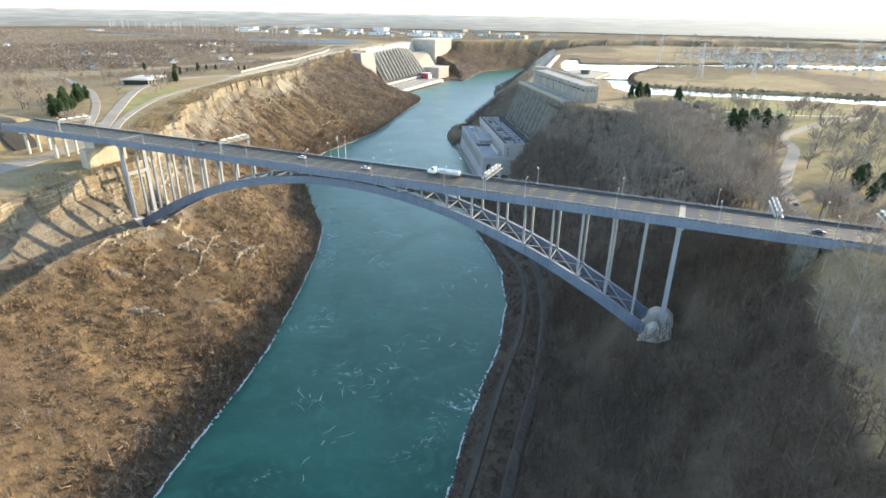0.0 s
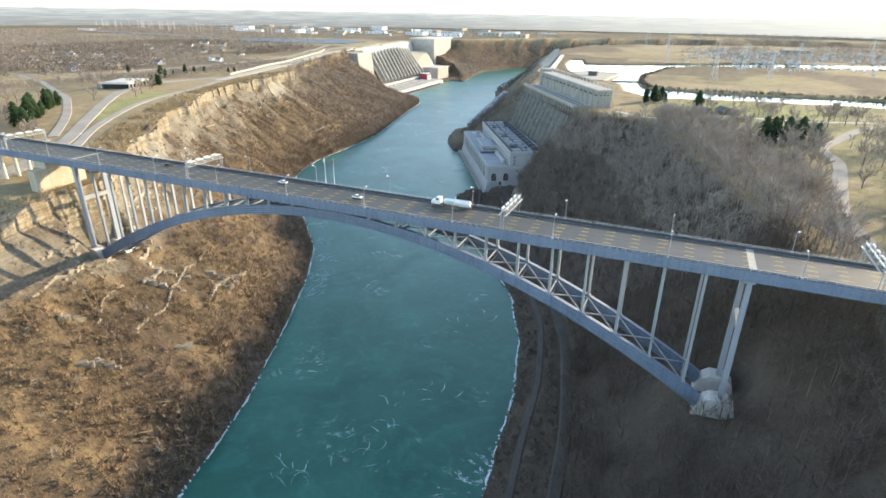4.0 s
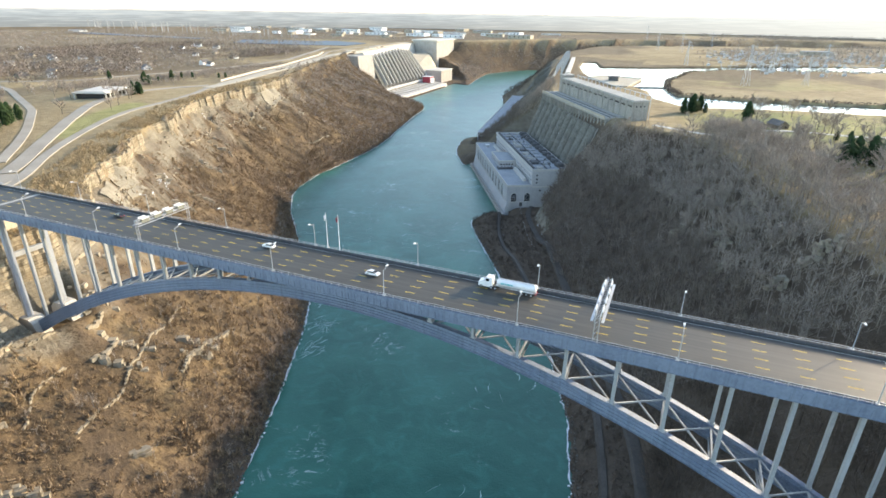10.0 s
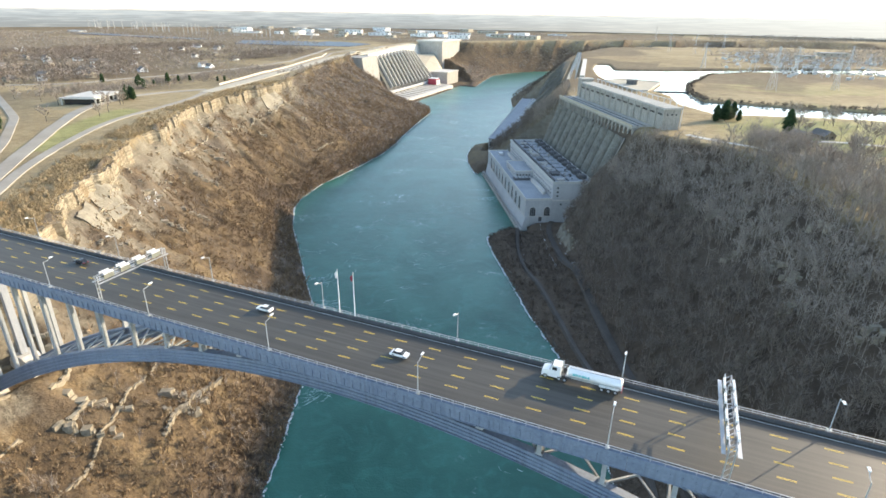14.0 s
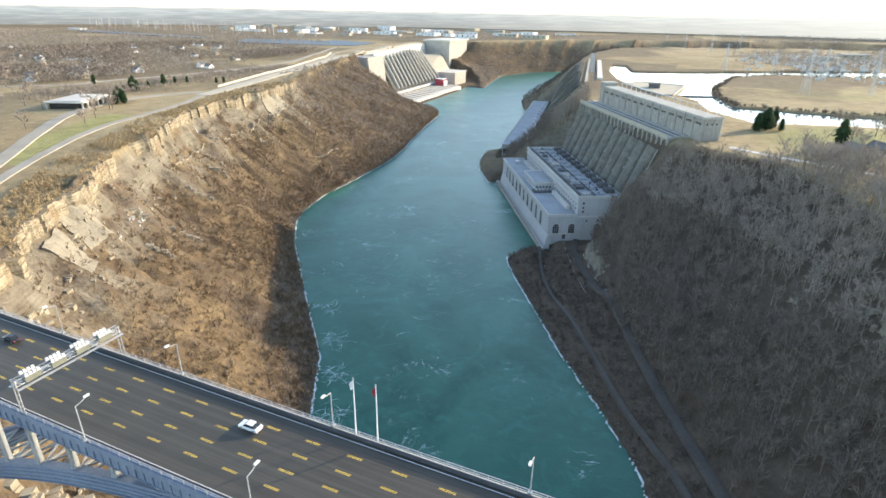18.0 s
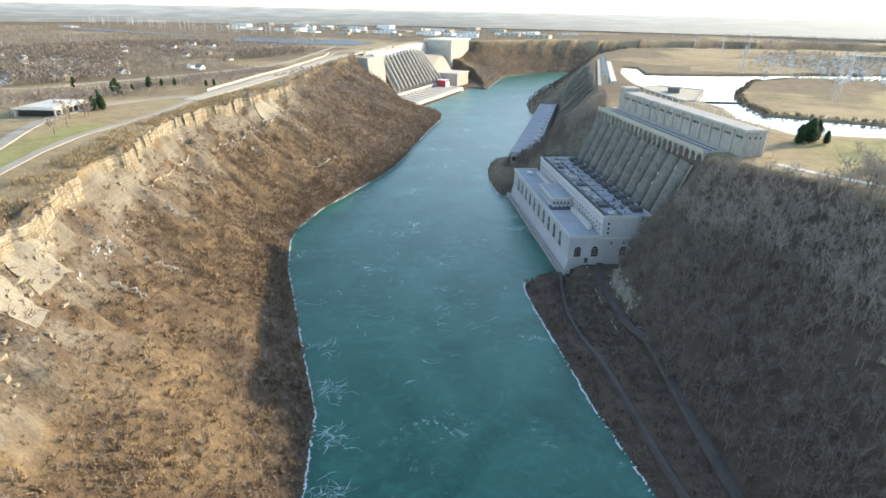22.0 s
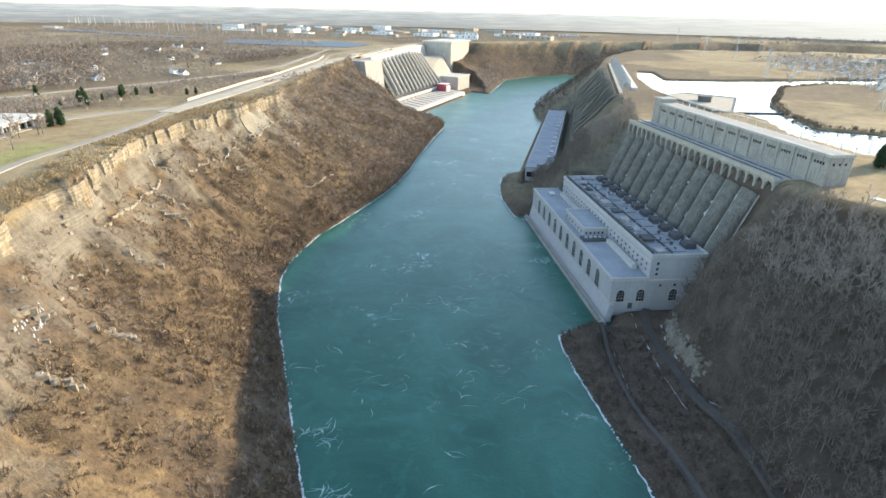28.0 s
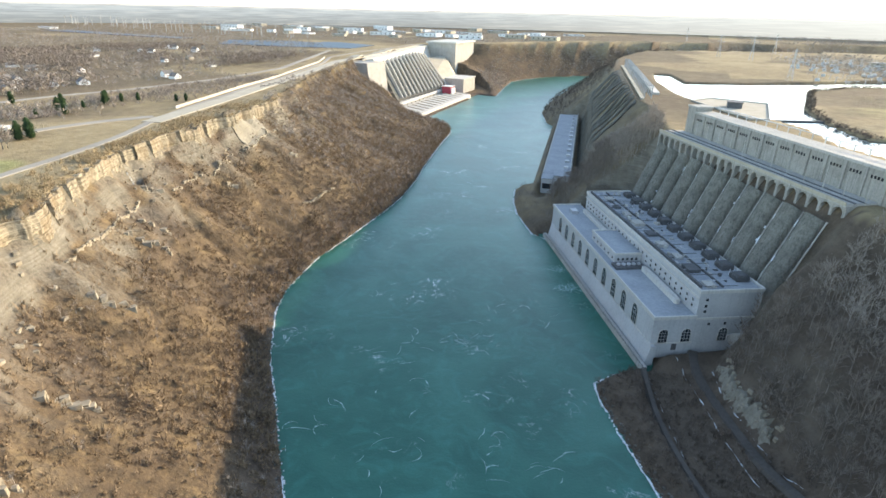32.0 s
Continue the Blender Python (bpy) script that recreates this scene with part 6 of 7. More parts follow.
def build_slabs():
    rock_slab("rock_slab", "smooth bare slab of pale grey rock below the cliff", (-253, 106), (-258, 125), (-246, 131), (-234, 108), 1.6, M_SLAB)
    rock_slab("rock_slab", "narrow bare slab of grey shale below the cliff", (-226, 82), (-240, 98), (-226, 106), (-212, 92), 1.2, M_SLAB)
    rock_slab("rock_slab", "pale bare rock face high on the slope", (-434, 470), (-450, 520), (-438, 524), (-420, 480), 2.6, M_SLAB)
    r = random.Random(31)
    for (ax, ay), (bx, by), n in (((-274, 170), (-259, 157), 16), ((-402, 338), (-392, 341), 12), ((-268, 160), (-262, 153), 8), ((-250, 136), (-240, 128), 5)):
        t = thing("frozen_seep", "white frozen seep hanging on a rock ledge", "ice", group="frozen seeps")
        for k in range(n):
            q = (k + r.random()) / n
            x, y = ax + (bx - ax) * q + r.uniform(-1.2, 1.2), ay + (by - ay) * q + r.uniform(-1.2, 1.2)
            z = land_z(x, y)
            g = Geo().tube((x, y, z - 0.5), (x + r.uniform(-0.3, 0.3), y + r.uniform(-0.3, 0.3), z + r.uniform(0.5, 1.8)), r.uniform(0.22, 0.5), r.uniform(0.05, 0.2), 6)
            g.part("icicle", M_ICE, t)


build_outcrops()
build_slabs()


M_STONE = worn("wet_dark_stone", (0.08, 0.075, 0.065), (0.17, 0.155, 0.13), 0.85, 0, 0.3, 2.0)


def build_ice():
    r = random.Random(8)
    g = Geo()
    for line, y0, y1 in ((SHORE_L, -160, 1000), (SHORE_R[:20], -160, 366), (SHORE_R[20:26], 545, 700), (SHORE_L[28:34], 1400, 2034), (SHORE_R[27:30], 1110, 1400)):
        for x, y, dx, dy in along(line, y0, y1, 1.5 if y1 < 1100 else 4.0):
            patch = noise.noise(Vector((x * 0.02, y * 0.02, 3.0)))
            if r.random() < 0.35 - patch * 0.6:
                continue
            s = r.uniform(0.3, 0.85) * (1.0 if y1 < 1100 else 2.4)
            n = 6
            cx, cy = x + r.uniform(-0.7, 0.7), y + r.uniform(-0.7, 0.7)
            ring = [(cx + s * math.cos(6.283 * i / n) * r.uniform(0.6, 1.3), cy + s * math.sin(6.283 * i / n) * r.uniform(0.6, 1.3)) for i in range(n)]
            h = r.uniform(0.25, 0.6)
            g.add([(a, b, -0.4) for a, b in ring] + [(cx + (a - cx) * 0.7, cy + (b - cy) * 0.7, h) for a, b in ring], [tuple(range(n, 2 * n))] + [(i, (i + 1) % n, n + (i + 1) % n, n + i) for i in range(n)])
    for line, y0, y1 in ((SHORE_L, -160, 1000), (SHORE_R[:20], -160, 366), (SHORE_R[20:26], 545, 700)):
        pts = along(line, y0, y1, 2.0)
        for (x, y, dx, dy), (x2, y2, ex, ey) in zip(pts, pts[1:]):
            if math.hypot(x2 - x, y2 - y) > 4 or noise.noise(Vector((x * 0.07, y * 0.07, 8.0))) < -0.05:
                continue
            w, v = 0.12 + 0.9 * abs(noise.noise(Vector((x * 0.21, y * 0.21, 1.0)))), 0.12 + 0.9 * abs(noise.noise(Vector((x2 * 0.21, y2 * 0.21, 1.0))))
            o, q = 1.2 * noise.noise(Vector((x * 0.15, y * 0.15, 4.0))), 1.2 * noise.noise(Vector((x2 * 0.15, y2 * 0.15, 4.0)))
            a = [(x - dy * (o - w), y + dx * (o - w)), (x2 - ey * (q - v), y2 + ex * (q - v)), (x2 - ey * (q + v), y2 + ex * (q + v)), (x - dy * (o + w), y + dx * (o + w))]
            g.add([(p[0], p[1], 0.22) for p in a] + [(p[0], p[1], -0.4) for p in a], ((0, 1, 2, 3), (0, 4, 5, 1), (2, 6, 7, 3)))
    tagged(g.part("shore_ice", M_ICE), "broken white ice crust along the waterline", "ice", kind="stuff")
    g = Geo()
    for line, y0, y1 in ((SHORE_L, -160, 900), (SHORE_R[:20], -160, 366)):
        for x, y, dx, dy in along(line, y0, y1, 1.7):
            side = 1 if line is SHORE_L else -1
            o = r.uniform(0.3, 3.4)
            cx, cy = x - dy * o * side, y + dx * o * side
            block(g, Vector((cx, cy, land_z(cx, cy))), r.uniform(0.3, 0.8), r.uniform(0.3, 0.7), r.uniform(0.25, 0.6), r.uniform(0, 3), r)
    tagged(g.part("shore_stones", M_STONE), "loose stones along both river banks", "stones", kind="stuff")


build_ice()


def build_foam():
    """Curling threads of white water where the current breaks."""
    r = random.Random(15)
    g = Geo()
    patches = [(-108, 122, 9, 34, 0.9), (-128, 152, 9, 40, 0.9), (-150, 182, 9, 40, 0.85), (-96, 98, 8, 22, 1.0), (-172, 214, 8, 22, 0.9), (20, -30, 12, 6, 1.2), (-119, 459, 7, 40, 2.1), (-133, 489, 5, 20, 2.1), (30, 30, 16, 6, 1.3)]
    patches += [(r.uniform(-250, -90), r.uniform(230, 450), r.uniform(10, 26), r.randint(3, 8), r.uniform(0, 3)) for _ in range(14)]
    patches += [(r.uniform(-400, -260), r.uniform(500, 900), r.uniform(9, 22), r.randint(3, 8), r.uniform(0, 3)) for _ in range(12)]
    patches += [(r.uniform(-30, 40), r.uniform(-90, 150), r.uniform(6, 12), r.randint(1, 5), r.uniform(0, 3)) for _ in range(10)]
    lines = []
    for cx, cy, size, n, turn in patches:
        for _ in range(n):
            x, y, a = cx + r.gauss(0, size * 0.5), cy + r.gauss(0, size * 0.5), turn + r.gauss(0, 0.45)
            steps, bend = r.randint(6, 18), r.uniform(-0.22, 0.22)
            w, line = r.uniform(0.07, 0.26), []
            for k in range(steps):
                wk = w * math.sin(3.1416 * (k + 0.4) / (steps - 0.2)) * r.uniform(0.3, 1.6)
                line.append((x, y, a, max(0.02, wk)))
                a += bend * 0.7 + r.uniform(-0.25, 0.25)
                x, y = x + 0.75 * math.cos(a), y + 0.75 * math.sin(a)
            lines.append(line)
    ends = np.array([l[0][:2] for l in lines])
    wet = inside(ends[:, 0], ends[:, 1], SHORE_L + SHORE_R[::-1])
    for line, ok in zip(lines, wet):
        if ok:
            v = [(x + s * w * math.sin(a), y - s * w * math.cos(a), 0.04 if s else 0.12) for x, y, a, w in line for s in (-1, 0, 1)]
            g.add(v, [(3 * k + j, 3 * k + j + 1, 3 * k + j + 4, 3 * k + j + 3) for k in range(len(line) - 1) for j in (0, 1)])
    tagged(g.part("white_water", M_FOAM), "white foam threads on the fast current", "foam", kind="stuff")


M_FOAM = worn("river_foam", (0.14, 0.34, 0.31), (0.54, 0.66, 0.65), 0.6, 0, 0.3, 2.0)
build_foam()


# ---- scrub, woods and trees ----
def scatter(name, templates, pos, scale, seed, mat, label, category):
    """One mesh with many turned and scaled copies of some triangle templates."""
    rg = np.random.default_rng(seed)
    chunks = []
    pick = rg.integers(0, len(templates), len(pos))
    ang = rg.uniform(0, 6.283, len(pos))
    for k, tri in enumerate(templates):
        sel = pick == k
        p, s, a = pos[sel], scale[sel], ang[sel]
        c, si = np.cos(a)[:, None, None], np.sin(a)[:, None, None]
        T = np.asarray(tri)[None]
        stretch = rg.uniform(0.8, 1.2, (len(p), 1, 1))
        X = (T[..., 0] * c - T[..., 1] * si) * s[:, None, None]
        Y = (T[..., 0] * si + T[..., 1] * c) * s[:, None, None]
        Z = T[..., 2] * s[:, None, None] * stretch
        chunks.append(np.stack([X + p[:, 0, None, None], Y + p[:, 1, None, None], Z + p[:, 2, None, None]], -1).reshape(-1, 3))
    v = np.concatenate(chunks).astype(np.float32)
    n = len(v) // 3
    me = bpy.data.meshes.new(name)
    me.vertices.add(len(v))
    me.vertices.foreach_set("co", v.ravel())
    me.loops.add(len(v))
    me.loops.foreach_set("vertex_index", np.arange(len(v), dtype=np.int32))
    me.polygons.add(n)
    me.polygons.foreach_set("loop_start", np.arange(0, len(v), 3, dtype=np.int32))
    me.update(calc_edges=True)
    me.materials.append(mat)
    return tagged(new(name, me), label, category, kind="stuff")


def twig(out, a, b, w, rg):
    d = b - a
    s = np.cross(d, rg.normal(size=3))
    s = s / (np.linalg.norm(s) + 1e-9) * w / 2
    out.append((a - s, a + s, b))


def bush_template(seed, stems=5, twigs=3):
    rg = np.random.default_rng(seed)
    out = []
    for _ in range(stems):
        az, lean = rg.uniform(0, 6.283), rg.uniform(0.15, 1.0)
        d = np.array((math.cos(az) * lean, math.sin(az) * lean, 1.0))
        d = d / np.linalg.norm(d) * rg.uniform(0.6, 1.0)
        a = np.array((rg.uniform(-0.25, 0.25), rg.uniform(-0.25, 0.25), -0.1))
        twig(out, a, a + d, 0.10, rg)
        for _ in range(twigs):
            q = a + d * rg.uniform(0.35, 0.95)
            e = d * 0.45 + rg.normal(size=3) * 0.26
            twig(out, q, q + e, 0.135, rg)
    return out


def tree_template(seed, limbs=9, twigs=6, width=0.34, fat=1.0):
    """A bare tree one unit high."""
    rg = np.random.default_rng(seed)
    out = []
    for k in range(3):
        a0, a1 = 2.094 * k, 2.094 * (k + 1)
        b0, b1 = np.array((0.022 * math.cos(a0), 0.022 * math.sin(a0), -0.06)), np.array((0.022 * math.cos(a1), 0.022 * math.sin(a1), -0.06))
        out.append((b0, b1, np.array((0, 0, 0.85))))
    for _ in range(limbs):
        z = rg.uniform(0.22, 0.7)
        az = rg.uniform(0, 6.283)
        d = np.array((math.cos(az), math.sin(az), rg.uniform(0.5, 1.5)))
        d = d / np.linalg.norm(d) * width * rg.uniform(0.7, 1.25) * (1.25 - 0.6 * z)
        a = np.array((0, 0, z))
        twig(out, a, a + d, 0.016 * fat, rg)
        for _ in range(twigs):
            q = a + d * rg.uniform(0.3, 1.0)
            e = d * 0.4 + rg.normal(size=3) * 0.075 + np.array((0, 0, 0.05))
            twig(out, q, q + e, 0.015 * fat, rg)
    return out


def crown_template(seed, n=14):
    """A small far tree one unit high: a thin stem and an open crown of fine twig clumps."""
    rg = np.random.default_rng(seed)
    out = []
    twig(out, np.array((0, 0, -0.05)), np.array((0, 0, 0.7)), 0.04, rg)
    while len(out) < n + 1:
        q = rg.uniform(-1, 1, 3)
        if 0.15 < np.dot(q, q) < 1:
            c = q * (0.40, 0.40, 0.36) + (0, 0, 0.60)
            out.append(tuple(c + rg.normal(size=3) * 0.085 for _ in range(3)))
    return out


def place(n, x0, x1, y0, y1, seed, keep):
    """Random points of a stretch of land that keep(x, y, z, cover, f) accepts."""
    rg = np.random.default_rng(seed)
    X, Y = rg.uniform(x0, x1, n), rg.uniform(y0, y1, n)
    Z, C = land(X, Y)
    ok = keep(X, Y, Z, C, rg.uniform(0, 1, n))
    return np.stack([X, Y, Z], -1)[ok]


ROADS = [ROAD_RIM, ROAD_HIGH, ROAD_RAMP, ROAD_FAR]


def off_roads(X, Y, gap=9):
    return np.min([poly_dist(X, Y, r) for r in ROADS], axis=0) > gap


def off_buildings(X, Y):
    u, v = (X - O1[0]) * U1[0] + (Y - O1[1]) * U1[1], (X - O1[0]) * V1[0] + (Y - O1[1]) * V1[1]
    a = (u > -6) & (u < 208) & (v > -8) & (v < 130)
    side = v - np.interp(u, (-130, -74, -42, -16, 0, 10), (17, 19, 20, 31, 50, 60))
    a &= ~((u < 3) & (v > 95))
    a |= (u > -24) & (u < 3) & (v > 52) & (v < 95)
    a |= (u > -92) & (u < 2) & (side > -15) & (side < 4)
    a |= (u > -84) & (u < -12) & (side > 0) & (side < 6)
    a |= (u > -50) & (u < 2) & (side > -60) & (side < 0)
    b = (X > -215) & (X < -158) & (Y > 664) & (Y < 700)
    c = (X > -290) & (X < -95) & (Y >= 690) & (Y < 1130)
    d = inside(X, Y, DAM_PIT) | (X > -790) & (X < -606) & (Y > 1030) & (Y < 1760)
    e = (np.abs(Y) < 16) & (np.abs(np.abs(X) - 152) < 22) | (np.abs(Y) < 22) & (X < -172) | (np.abs(Y) < 16) & (X > 206)
    return ~(a | b | c | d | e)


TRACK_A = [(116, -210), (104, -130), (96, -60), (88, 0), (84, 50), (72, 105), (54, 146), (30, 180), (8, 220), (-16, 262), (-41, 304), (-54, 339), (-62, 366)]
TRACK_B = [(136, -210), (122, -130), (112, -60), (106, 10), (92, 80), (70, 140), (46, 190), (24, 240), (2, 290), (-16, 327), (-31, 360), (-38, 384)]


def build_plants():
    left = lambda X, Y: inside(X, Y, SHORE_L + RIM_L[::-1])
    right = lambda X, Y: inside(X, Y, SHORE_R + RIM_R[::-1])
    bushes = [bush_template(s) for s in range(6)]
    p = place(305000, -650, -10, -170, 1040, 1, lambda X, Y, Z, C, q: left(X, Y) & (Z > 0.8) & (q < (0.20 + 0.3 * C[:, 3] + 0.5 * soft(fbm(X, Y, 30, 60, 3), -0.2, 0.15)) * (1 - 0.72 * C[:, 0])) & (Z < np.where(Y > 600, 99, 84)) & off_buildings(X, Y))
    rg = np.random.default_rng(2)
    near = poly_dist(p[:, 0], p[:, 1], SHORE_L) < 26
    scatter("scrub", bushes, p, rg.uniform(0.8, 2.7, len(p)) * np.where(rg.uniform(0, 1, len(p)) < 0.12, 1.9, 1.0) * np.where(near, 1.3, 1.0), 3, M_SCRUB, "dense leafless brown scrub on the gorge slope", "scrub")
    p = place(25000, -650, -10, -170, 1040, 4, lambda X, Y, Z, C, q: left(X, Y) & (Z > 1) & (q < 0.10 + 0.55 * soft(fbm(X, Y, 60, 63, 3), 0.0, 0.25) + 0.4 * (poly_dist(X, Y, SHORE_L) < 24) + 0.5 * soft(Y, 560, 700)) & (Z < np.where(Y > 600, 99, 70)) & (C[:, 0] < 0.4) & off_buildings(X, Y))
    trees = [tree_template(s + 20) for s in range(6)]
    rg = np.random.default_rng(5)
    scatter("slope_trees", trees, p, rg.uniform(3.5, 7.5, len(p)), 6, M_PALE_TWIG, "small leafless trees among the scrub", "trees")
    p = place(110000, -480, -130, -60, 560, 14, lambda X, Y, Z, C, q: ~inside(X, Y, RIM_L + RIM_R[::-1]) & (poly_dist(X, Y, RIM_L) < 24) & (q < 0.12 + soft(fbm(X, Y, 30, 97, 3), -0.15, 0.15)) & off_roads(X, Y) & off_buildings(X, Y))
    p = np.concatenate([p, np.array(CAP)])
    scatter("rim_scrub", bushes, p, rg.uniform(1.0, 2.9, len(p)), 15, M_GOLD, "low golden brown scrub along the rim", "scrub")
    p = place(34000, -300, 230, -170, 700, 7, lambda X, Y, Z, C, q: right(X, Y) & (Z > 1) & (q < np.where(Z < 14, 0.55 * (poly_dist(X, Y, TRACK_A) > 4) * (poly_dist(X, Y, TRACK_B) > 4.5), 0.9)) & off_buildings(X, Y))
    tall = [tree_template(s + 40, 10, 8, 0.36, 0.95) for s in range(7)]
    fine = [tree_template(s + 90, 12, 10, 0.38, 0.6) for s in range(7)]
    rg = np.random.default_rng(8)
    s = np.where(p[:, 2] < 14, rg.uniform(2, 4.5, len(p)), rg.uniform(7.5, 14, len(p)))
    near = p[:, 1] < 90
    # low and near trees get shade-dark twigs, high ones the haze-pale tone
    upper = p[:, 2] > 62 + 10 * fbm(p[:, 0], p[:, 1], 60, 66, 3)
    scatter("gorge_wood", fine, p[near & ~upper], s[near & ~upper], 9, M_TWIG, "dense leafless wood on the gorge wall, shade put into its twigs", "wood")
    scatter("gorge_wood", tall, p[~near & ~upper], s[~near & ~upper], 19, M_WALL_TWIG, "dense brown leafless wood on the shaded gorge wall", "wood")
    scatter("upper_gorge_wood", fine, p[upper & near], s[upper & near], 21, M_TWIG, "leafless wood below the gorge rim, shade put into its twigs", "wood")
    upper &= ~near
    scatter("upper_gorge_wood", tall, p[upper], s[upper], 20, M_RIM_TWIG, "leafless wood near the gorge rim, twigs paled as haze", "wood")
    # bank brush in the twig colour that is darkened as shade
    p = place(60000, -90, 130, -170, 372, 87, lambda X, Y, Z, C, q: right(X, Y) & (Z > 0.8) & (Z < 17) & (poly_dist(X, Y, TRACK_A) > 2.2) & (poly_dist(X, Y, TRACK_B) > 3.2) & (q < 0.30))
    scatter("bank_brush", bushes, p, rg.uniform(1.2, 2.8, len(p)), 88, M_TWIG, "leafless brush on the shaded bank, shade put into its twigs", "scrub")
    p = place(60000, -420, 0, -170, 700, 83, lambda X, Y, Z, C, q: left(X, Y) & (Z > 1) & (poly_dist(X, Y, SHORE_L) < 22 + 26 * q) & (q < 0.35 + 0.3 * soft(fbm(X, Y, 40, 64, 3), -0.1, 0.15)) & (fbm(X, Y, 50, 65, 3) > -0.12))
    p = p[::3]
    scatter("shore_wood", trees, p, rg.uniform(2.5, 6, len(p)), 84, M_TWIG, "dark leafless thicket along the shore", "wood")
    few = [crown_template(s + 60) for s in range(8)]
    p = place(6500, -360, -120, 690, 1900, 31, lambda X, Y, Z, C, q: right(X, Y) & (Z > 1) & ~((X > -285) & (X < -95) & (Y < 1110) & (Y > 690)) & (q < 0.6))
    scatter("far_gorge_wood", trees, p, rg.uniform(7, 12, len(p)), 32, M_TWIG, "leafless wood on the far gorge wall", "wood")
    # far woods from here on wear the canopy colour lightened as haze
    p = place(26000, -740, 500, 1400, 2700, 33, lambda X, Y, Z, C, q: left(X, Y) & (Z > 1) & (Y > 1440) & off_buildings(X, Y))
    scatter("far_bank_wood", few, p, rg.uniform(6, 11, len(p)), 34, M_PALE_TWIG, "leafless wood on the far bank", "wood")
    p = place(9000, -640, -440, 330, 760, 71, lambda X, Y, Z, C, q: off_roads(X, Y, 12) & (poly_dist(X, Y, ROAD_FAR) < 105) & (X > -640) & (q < 0.3 + 0.7 * soft(fbm(X, Y, 40, 91, 3), -0.1, 0.15)) & ~inside(X, Y, RIM_L + RIM_R[::-1]) & ((X + 514) ** 2 + (Y - 308) ** 2 > 1800))
    scatter("roadside_scrub", bushes, p, rg.uniform(1.8, 4.2, len(p)), 72, M_RIM_TWIG, "brown scrub between the roads", "scrub")
    p = place(14000, -660, -330, 540, 1060, 81, lambda X, Y, Z, C, q: left(X, Y) & (Z > 2) & off_buildings(X, Y) & (q < 0.35 + 0.6 * soft(Z, 30, 90)))
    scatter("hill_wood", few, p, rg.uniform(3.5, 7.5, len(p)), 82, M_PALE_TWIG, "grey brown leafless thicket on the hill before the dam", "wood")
    rim_r = lambda X, Y: poly_dist(X, Y, RIM_R)
    park = [(217, 30), (214, 100), (224, 198), (236, 262), (243, 330), (275, 405), (346, 484)]
    p = place(21000, 90, 460, -230, 480, 10, lambda X, Y, Z, C, q: ~inside(X, Y, RIM_L + RIM_R[::-1]) & (q < np.where(rim_r(X, Y) < 52, 0.44, 0.08 - 0.05 * C[:, 1])) & (poly_dist(X, Y, park) > 9) & ~((np.abs(Y) < 19) & (X > 204)) & ~((X < 110) & (Y > 376)))
    scatter("rim_wood", fine, p, rg.uniform(9, 15, len(p)) * np.where(rim_r(p[:, 0], p[:, 1]) < 30, 1.25, 1.0), 11, M_RIM_TWIG, "open leafless wood on the gorge rim", "wood")
    grove = place(30000, -1300, -500, 160, 1150, 18, lambda X, Y, Z, C, q: ~inside(X, Y, RIM_L + RIM_R[::-1]) & off_roads(X, Y, 14) & (poly_dist(X, Y, RIM_L) > 75) & off_buildings(X, Y) & (poly_dist(X, Y, ROAD_FAR) > 16) & (X < np.interp(Y, (160, 400, 1150), (-700, -690, -780))) & (q < 0.06 + 0.85 * soft(fbm(X, Y, 110, 92, 4), -0.05, 0.12)))
    scatter("plateau_wood", few, grove, rg.uniform(6, 12, len(grove)), 22, M_WALL_TWIG, "dense grey brown leafless wood beyond the highway", "wood")
    p = place(20000, -2400, -420, -100, 2800, 12, lambda X, Y, Z, C, q: ~inside(X, Y, RIM_L + RIM_R[::-1]) & (C[:, 3] > 0.3) & (q < np.where(Y < 1500, 0.9, 0.42)) & off_roads(X, Y, 14) & (poly_dist(X, Y, RIM_L) > 60) & off_buildings(X, Y) & (poly_dist(X, Y, ROAD_FAR) > 14))
    scatter("plateau_wood", few, p, rg.uniform(6.5, 11, len(p)), 13, M_PALE_TWIG, "leafless woods on the plateau, paled as haze", "wood")
    p = place(90000, 40, 720, 520, 1350, 85, lambda X, Y, Z, C, q: (poly_dist(X, Y, SPIT + SPIT[:1]) < 9) & (Z > 95) & (q < 0.55))
    scatter("bank_scrub", bushes, p, rg.uniform(1.8, 4.2, len(p)), 86, M_TWIG, "brown scrub along the canal banks", "scrub")
    p = place(30000, 100, 1900, 480, 3400, 16, lambda X, Y, Z, C, q: ~inside(X, Y, RIM_L + RIM_R[::-1]) & ~inside(X, Y, CANAL) & ((C[:, 3] > 0.3) | (q < 0.04)) & (q < 0.6))
    scatter("east_wood", few, p, rg.uniform(7, 12, len(p)), 17, M_PALE_TWIG, "leafless woods beyond the canal, paled as haze", "wood")


build_plants()


def tri_mesh(name, tris, mat):
    g = Geo()
    for t in tris:
        g.add(t, ((0, 1, 2),))
    return g.mesh(name, mat)


def build_bare_tree(seed):
    t = thing("bare_tree", "tall leafless park tree on dry grass", "tree", group="park trees")
    g = Geo().tube((0, 0, -0.6), (0, 0, 4.0), 0.30, 0.20, 7).tube((0, 0, 4.0), (0.1, 0, 8.2), 0.20, 0.05, 6)
    g.part("trunk", M_BARK, t)
    crown = [tuple(np.asarray(p) * (12.5, 12.5, 12.5) for p in tri) for tri in tree_template(seed, 18, 14, 0.44, 1.25)[3:]]
    ob = new("crown", tri_mesh("crown", crown, M_RIM_TWIG))
    ob.parent = t
    return t


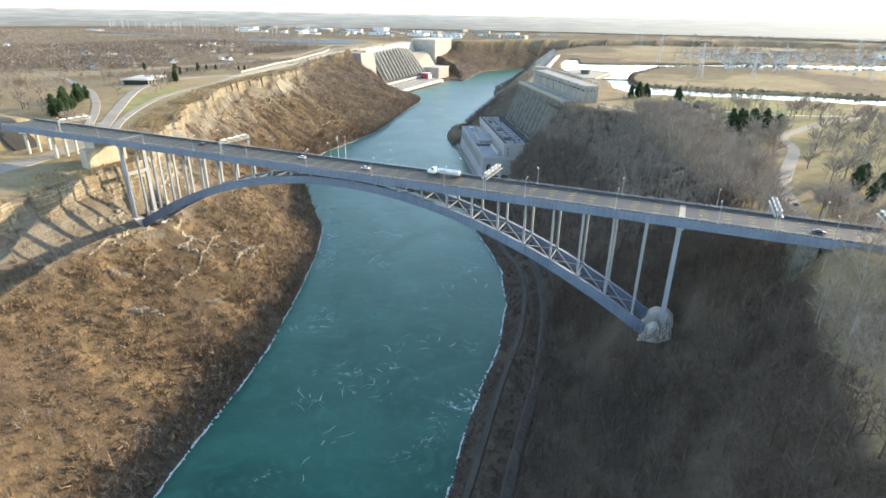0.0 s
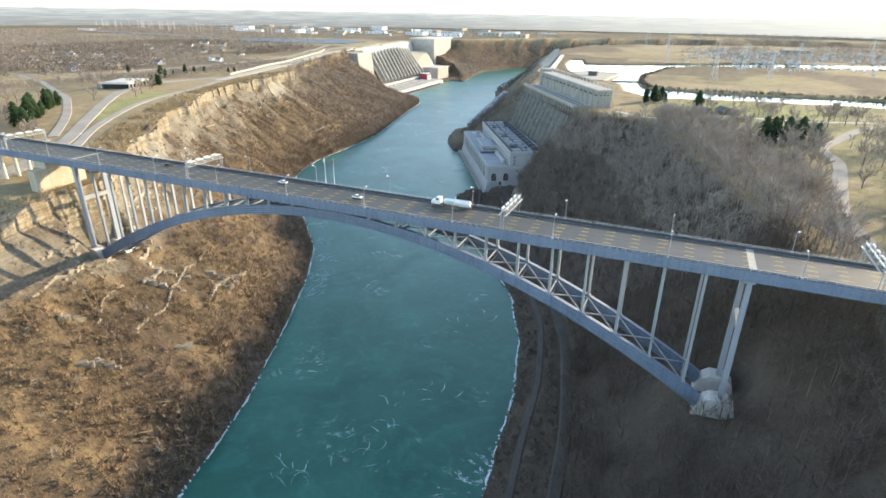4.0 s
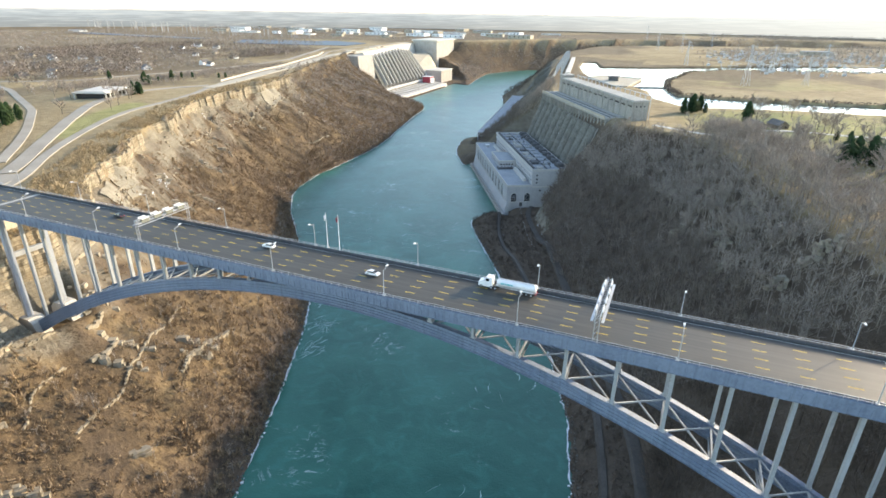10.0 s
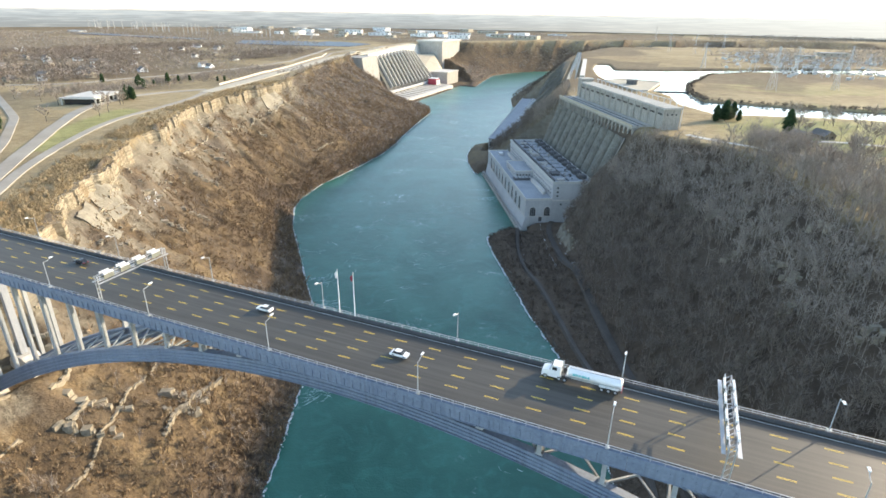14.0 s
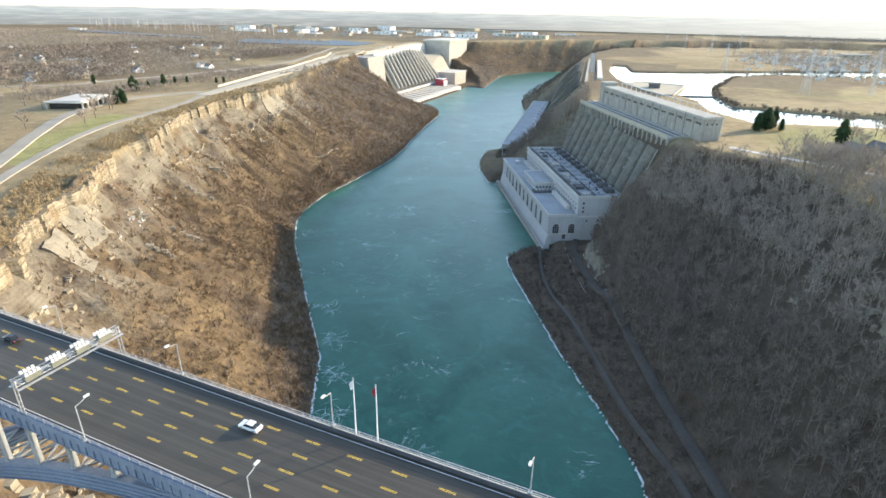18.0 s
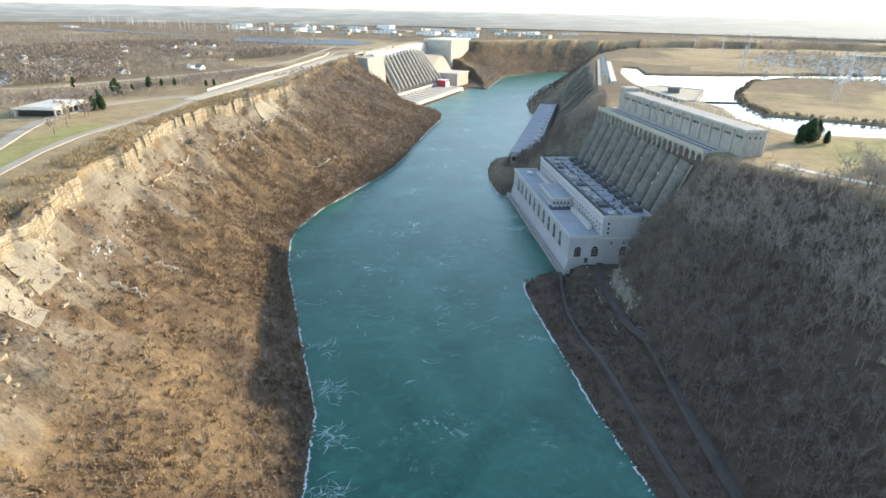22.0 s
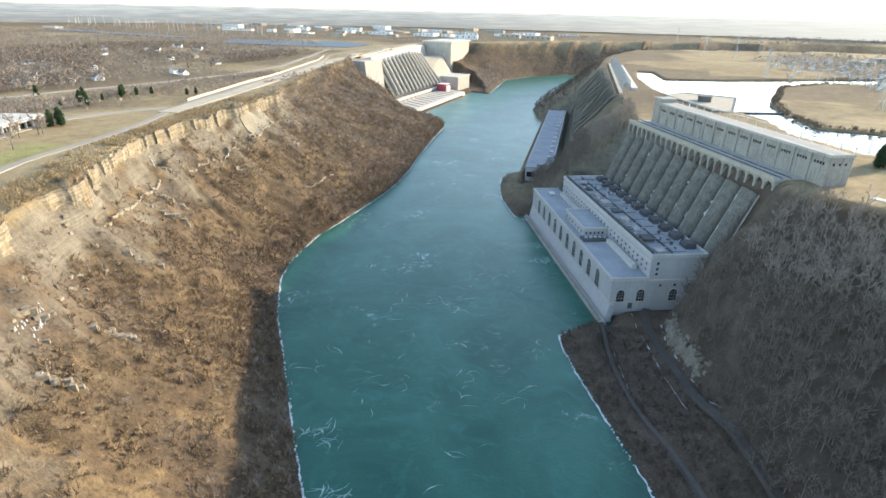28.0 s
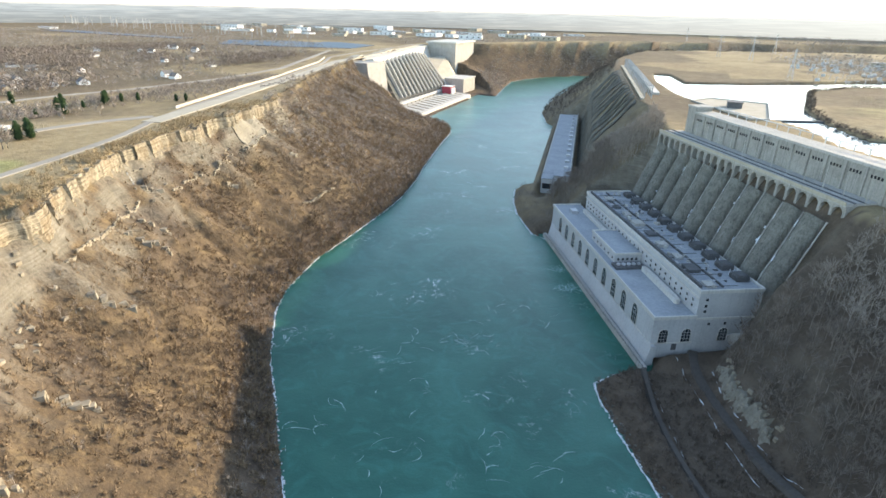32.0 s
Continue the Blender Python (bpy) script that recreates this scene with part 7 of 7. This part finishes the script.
def build_conifer(seed):
    r = random.Random(seed)
    t = thing("conifer", "dense dark green conifer on the plateau", "tree", group="conifers")
    Geo().tube((0, 0, -0.6), (0, 0, 8.0), 0.28, 0.05, 7).part("trunk", M_BARK, t)
    g = Geo()
    for k in range(26):
        z = 0.8 + 8.4 * k / 26
        rad = math.sqrt(1 - (k / 26.5) ** 2) * (0.55 + 0.45 * min(1, k / 8)) * 3.3 * r.uniform(0.7, 1.2)
        for j in range(9):
            a = 6.283 * (j + r.random()) / 9
            tip = Vector((rad * math.cos(a), rad * math.sin(a), z - 0.30 * rad + r.uniform(-0.2, 0.3)))
            s = Vector((-math.sin(a), math.cos(a), 0)) * rad * 0.26
            mid = Vector((0.45 * rad * math.cos(a), 0.45 * rad * math.sin(a), z + 0.1))
            g.add([(0, 0, z + 0.7), mid + s, tip, mid - s], ((0, 1, 2), (0, 2, 3)))
    g.part("crown", M_NEEDLE, t)
    return t


def build_trees():
    r = random.Random(12)
    protos = [build_bare_tree(s + 80) for s in range(4)]
    spots = []
    while len(spots) < 170:
        x, y = r.uniform(100, 420), r.uniform(60, 620)
        z, c = land(np.array([x]), np.array([y]))
        if z[0] > 96 and poly_dist(np.array([x]), np.array([y]), [(217, 30), (214, 100), (224, 198), (236, 262), (243, 330), (275, 405), (346, 484)])[0] > 8 and not (x < 140 and y > 360):
            spots.append((x, y))
    while len(spots) < 220:
        x, y = r.uniform(-620, -280), r.uniform(60, 330)
        if land_z(x, y) > 96 and off_roads(np.array([x]), np.array([y]), 12)[0] and poly_dist(np.array([x]), np.array([y]), RIM_L)[0] > 60:
            spots.append((x, y))
    for k, (x, y) in enumerate(spots):
        m = pose(x, y, land_z(x, y), 0, 0, r.uniform(0, 360)) @ Matrix.Scale(r.uniform(0.75, 1.3), 4)
        if k < 4:
            protos[k].matrix_world = m
        else:
            copy_thing(protos[k % 4], m)
    pines = [build_conifer(s) for s in range(3)]
    at = [(-490, 328), (-486, 334), (-494, 338), (-366, 88), (-374, 98), (-381, 108), (-352, 86), (-340, 82), (-360, 96), (-390, 120), (-400, 130), (-410, 128), (-396, 112), (-417, 141), (-425, 152), (-432, 160), (-384, 98), (-440, 172),
          (89, 492), (97, 500), (104, 516), (101, 507), (95, 509), (143, 450), (191, 302), (203, 330), (219, 323), (109, 503), (225, 300), (198, 310), (209, 318), (228, 312), (252, 147), (254, 123), (262, 141), (258, 160), (270, 130),
          (-571, 392), (-582, 419), (-578, 440), (-577, 461), (-579, 481), (-573, 495), (-586, 470), (-592, 430), (-560, 410), (-646, 419), (-534, 519), (-540, 512), (120, 400), (132, 402), (150, 398), (205, 402), (215, 404)]
    for k, (x, y) in enumerate(at):
        low = 1.0 if k < 36 else 0.6
        m = pose(x, y, land_z(x, y), 0, 0, r.uniform(0, 360)) @ Matrix.Scale(r.uniform(0.8, 1.6) * low, 4)
        if k < 3:
            pines[k].matrix_world = m
        else:
            copy_thing(pines[k % 3], m)


build_trees()


def snow_line(line, w, seed):
    """A low broken bank of old snow along a road edge."""
    r = random.Random(seed)
    g = Geo()
    pts = [q for (a, b), (c, d) in zip(line, line[1:]) for q in [(a + (c - a) * k / 14, b + (d - b) * k / 14) for k in range(14)]]
    rows = []
    for k, (x, y) in enumerate(pts):
        h = w * max(0.05, 0.25 + 1.5 * noise.noise(Vector((k * 0.34, seed, 0))))
        z = land_z(x, y)
        rows.append([Vector((x - h + r.uniform(-0.2, 0.2), y, z - 0.1)), Vector((x, y, z - 0.05 + min(0.35, 3.0 * (h - 0.1 * w)))), Vector((x + h, y, z - 0.1))])
    g.add([p for q in rows for p in q], [(3 * k + j, 3 * k + j + 1, 3 * k + j + 4, 3 * k + j + 3) for k in range(len(rows) - 1) for j in (0, 1)])
    tagged(g.part("snow_bank", M_ICE), "thin bank of dirty old snow along the road edge", "snow", kind="stuff")


snow_line([(-46, 386), (-38, 363), (-24, 327), (-6, 289)], 0.3, 1)
snow_line([(-28, 384), (-24, 357), (-11, 328), (8, 290)], 0.35, 2)
snow_line([(-58, 366), (-50, 339), (-37, 304)], 0.22, 3)
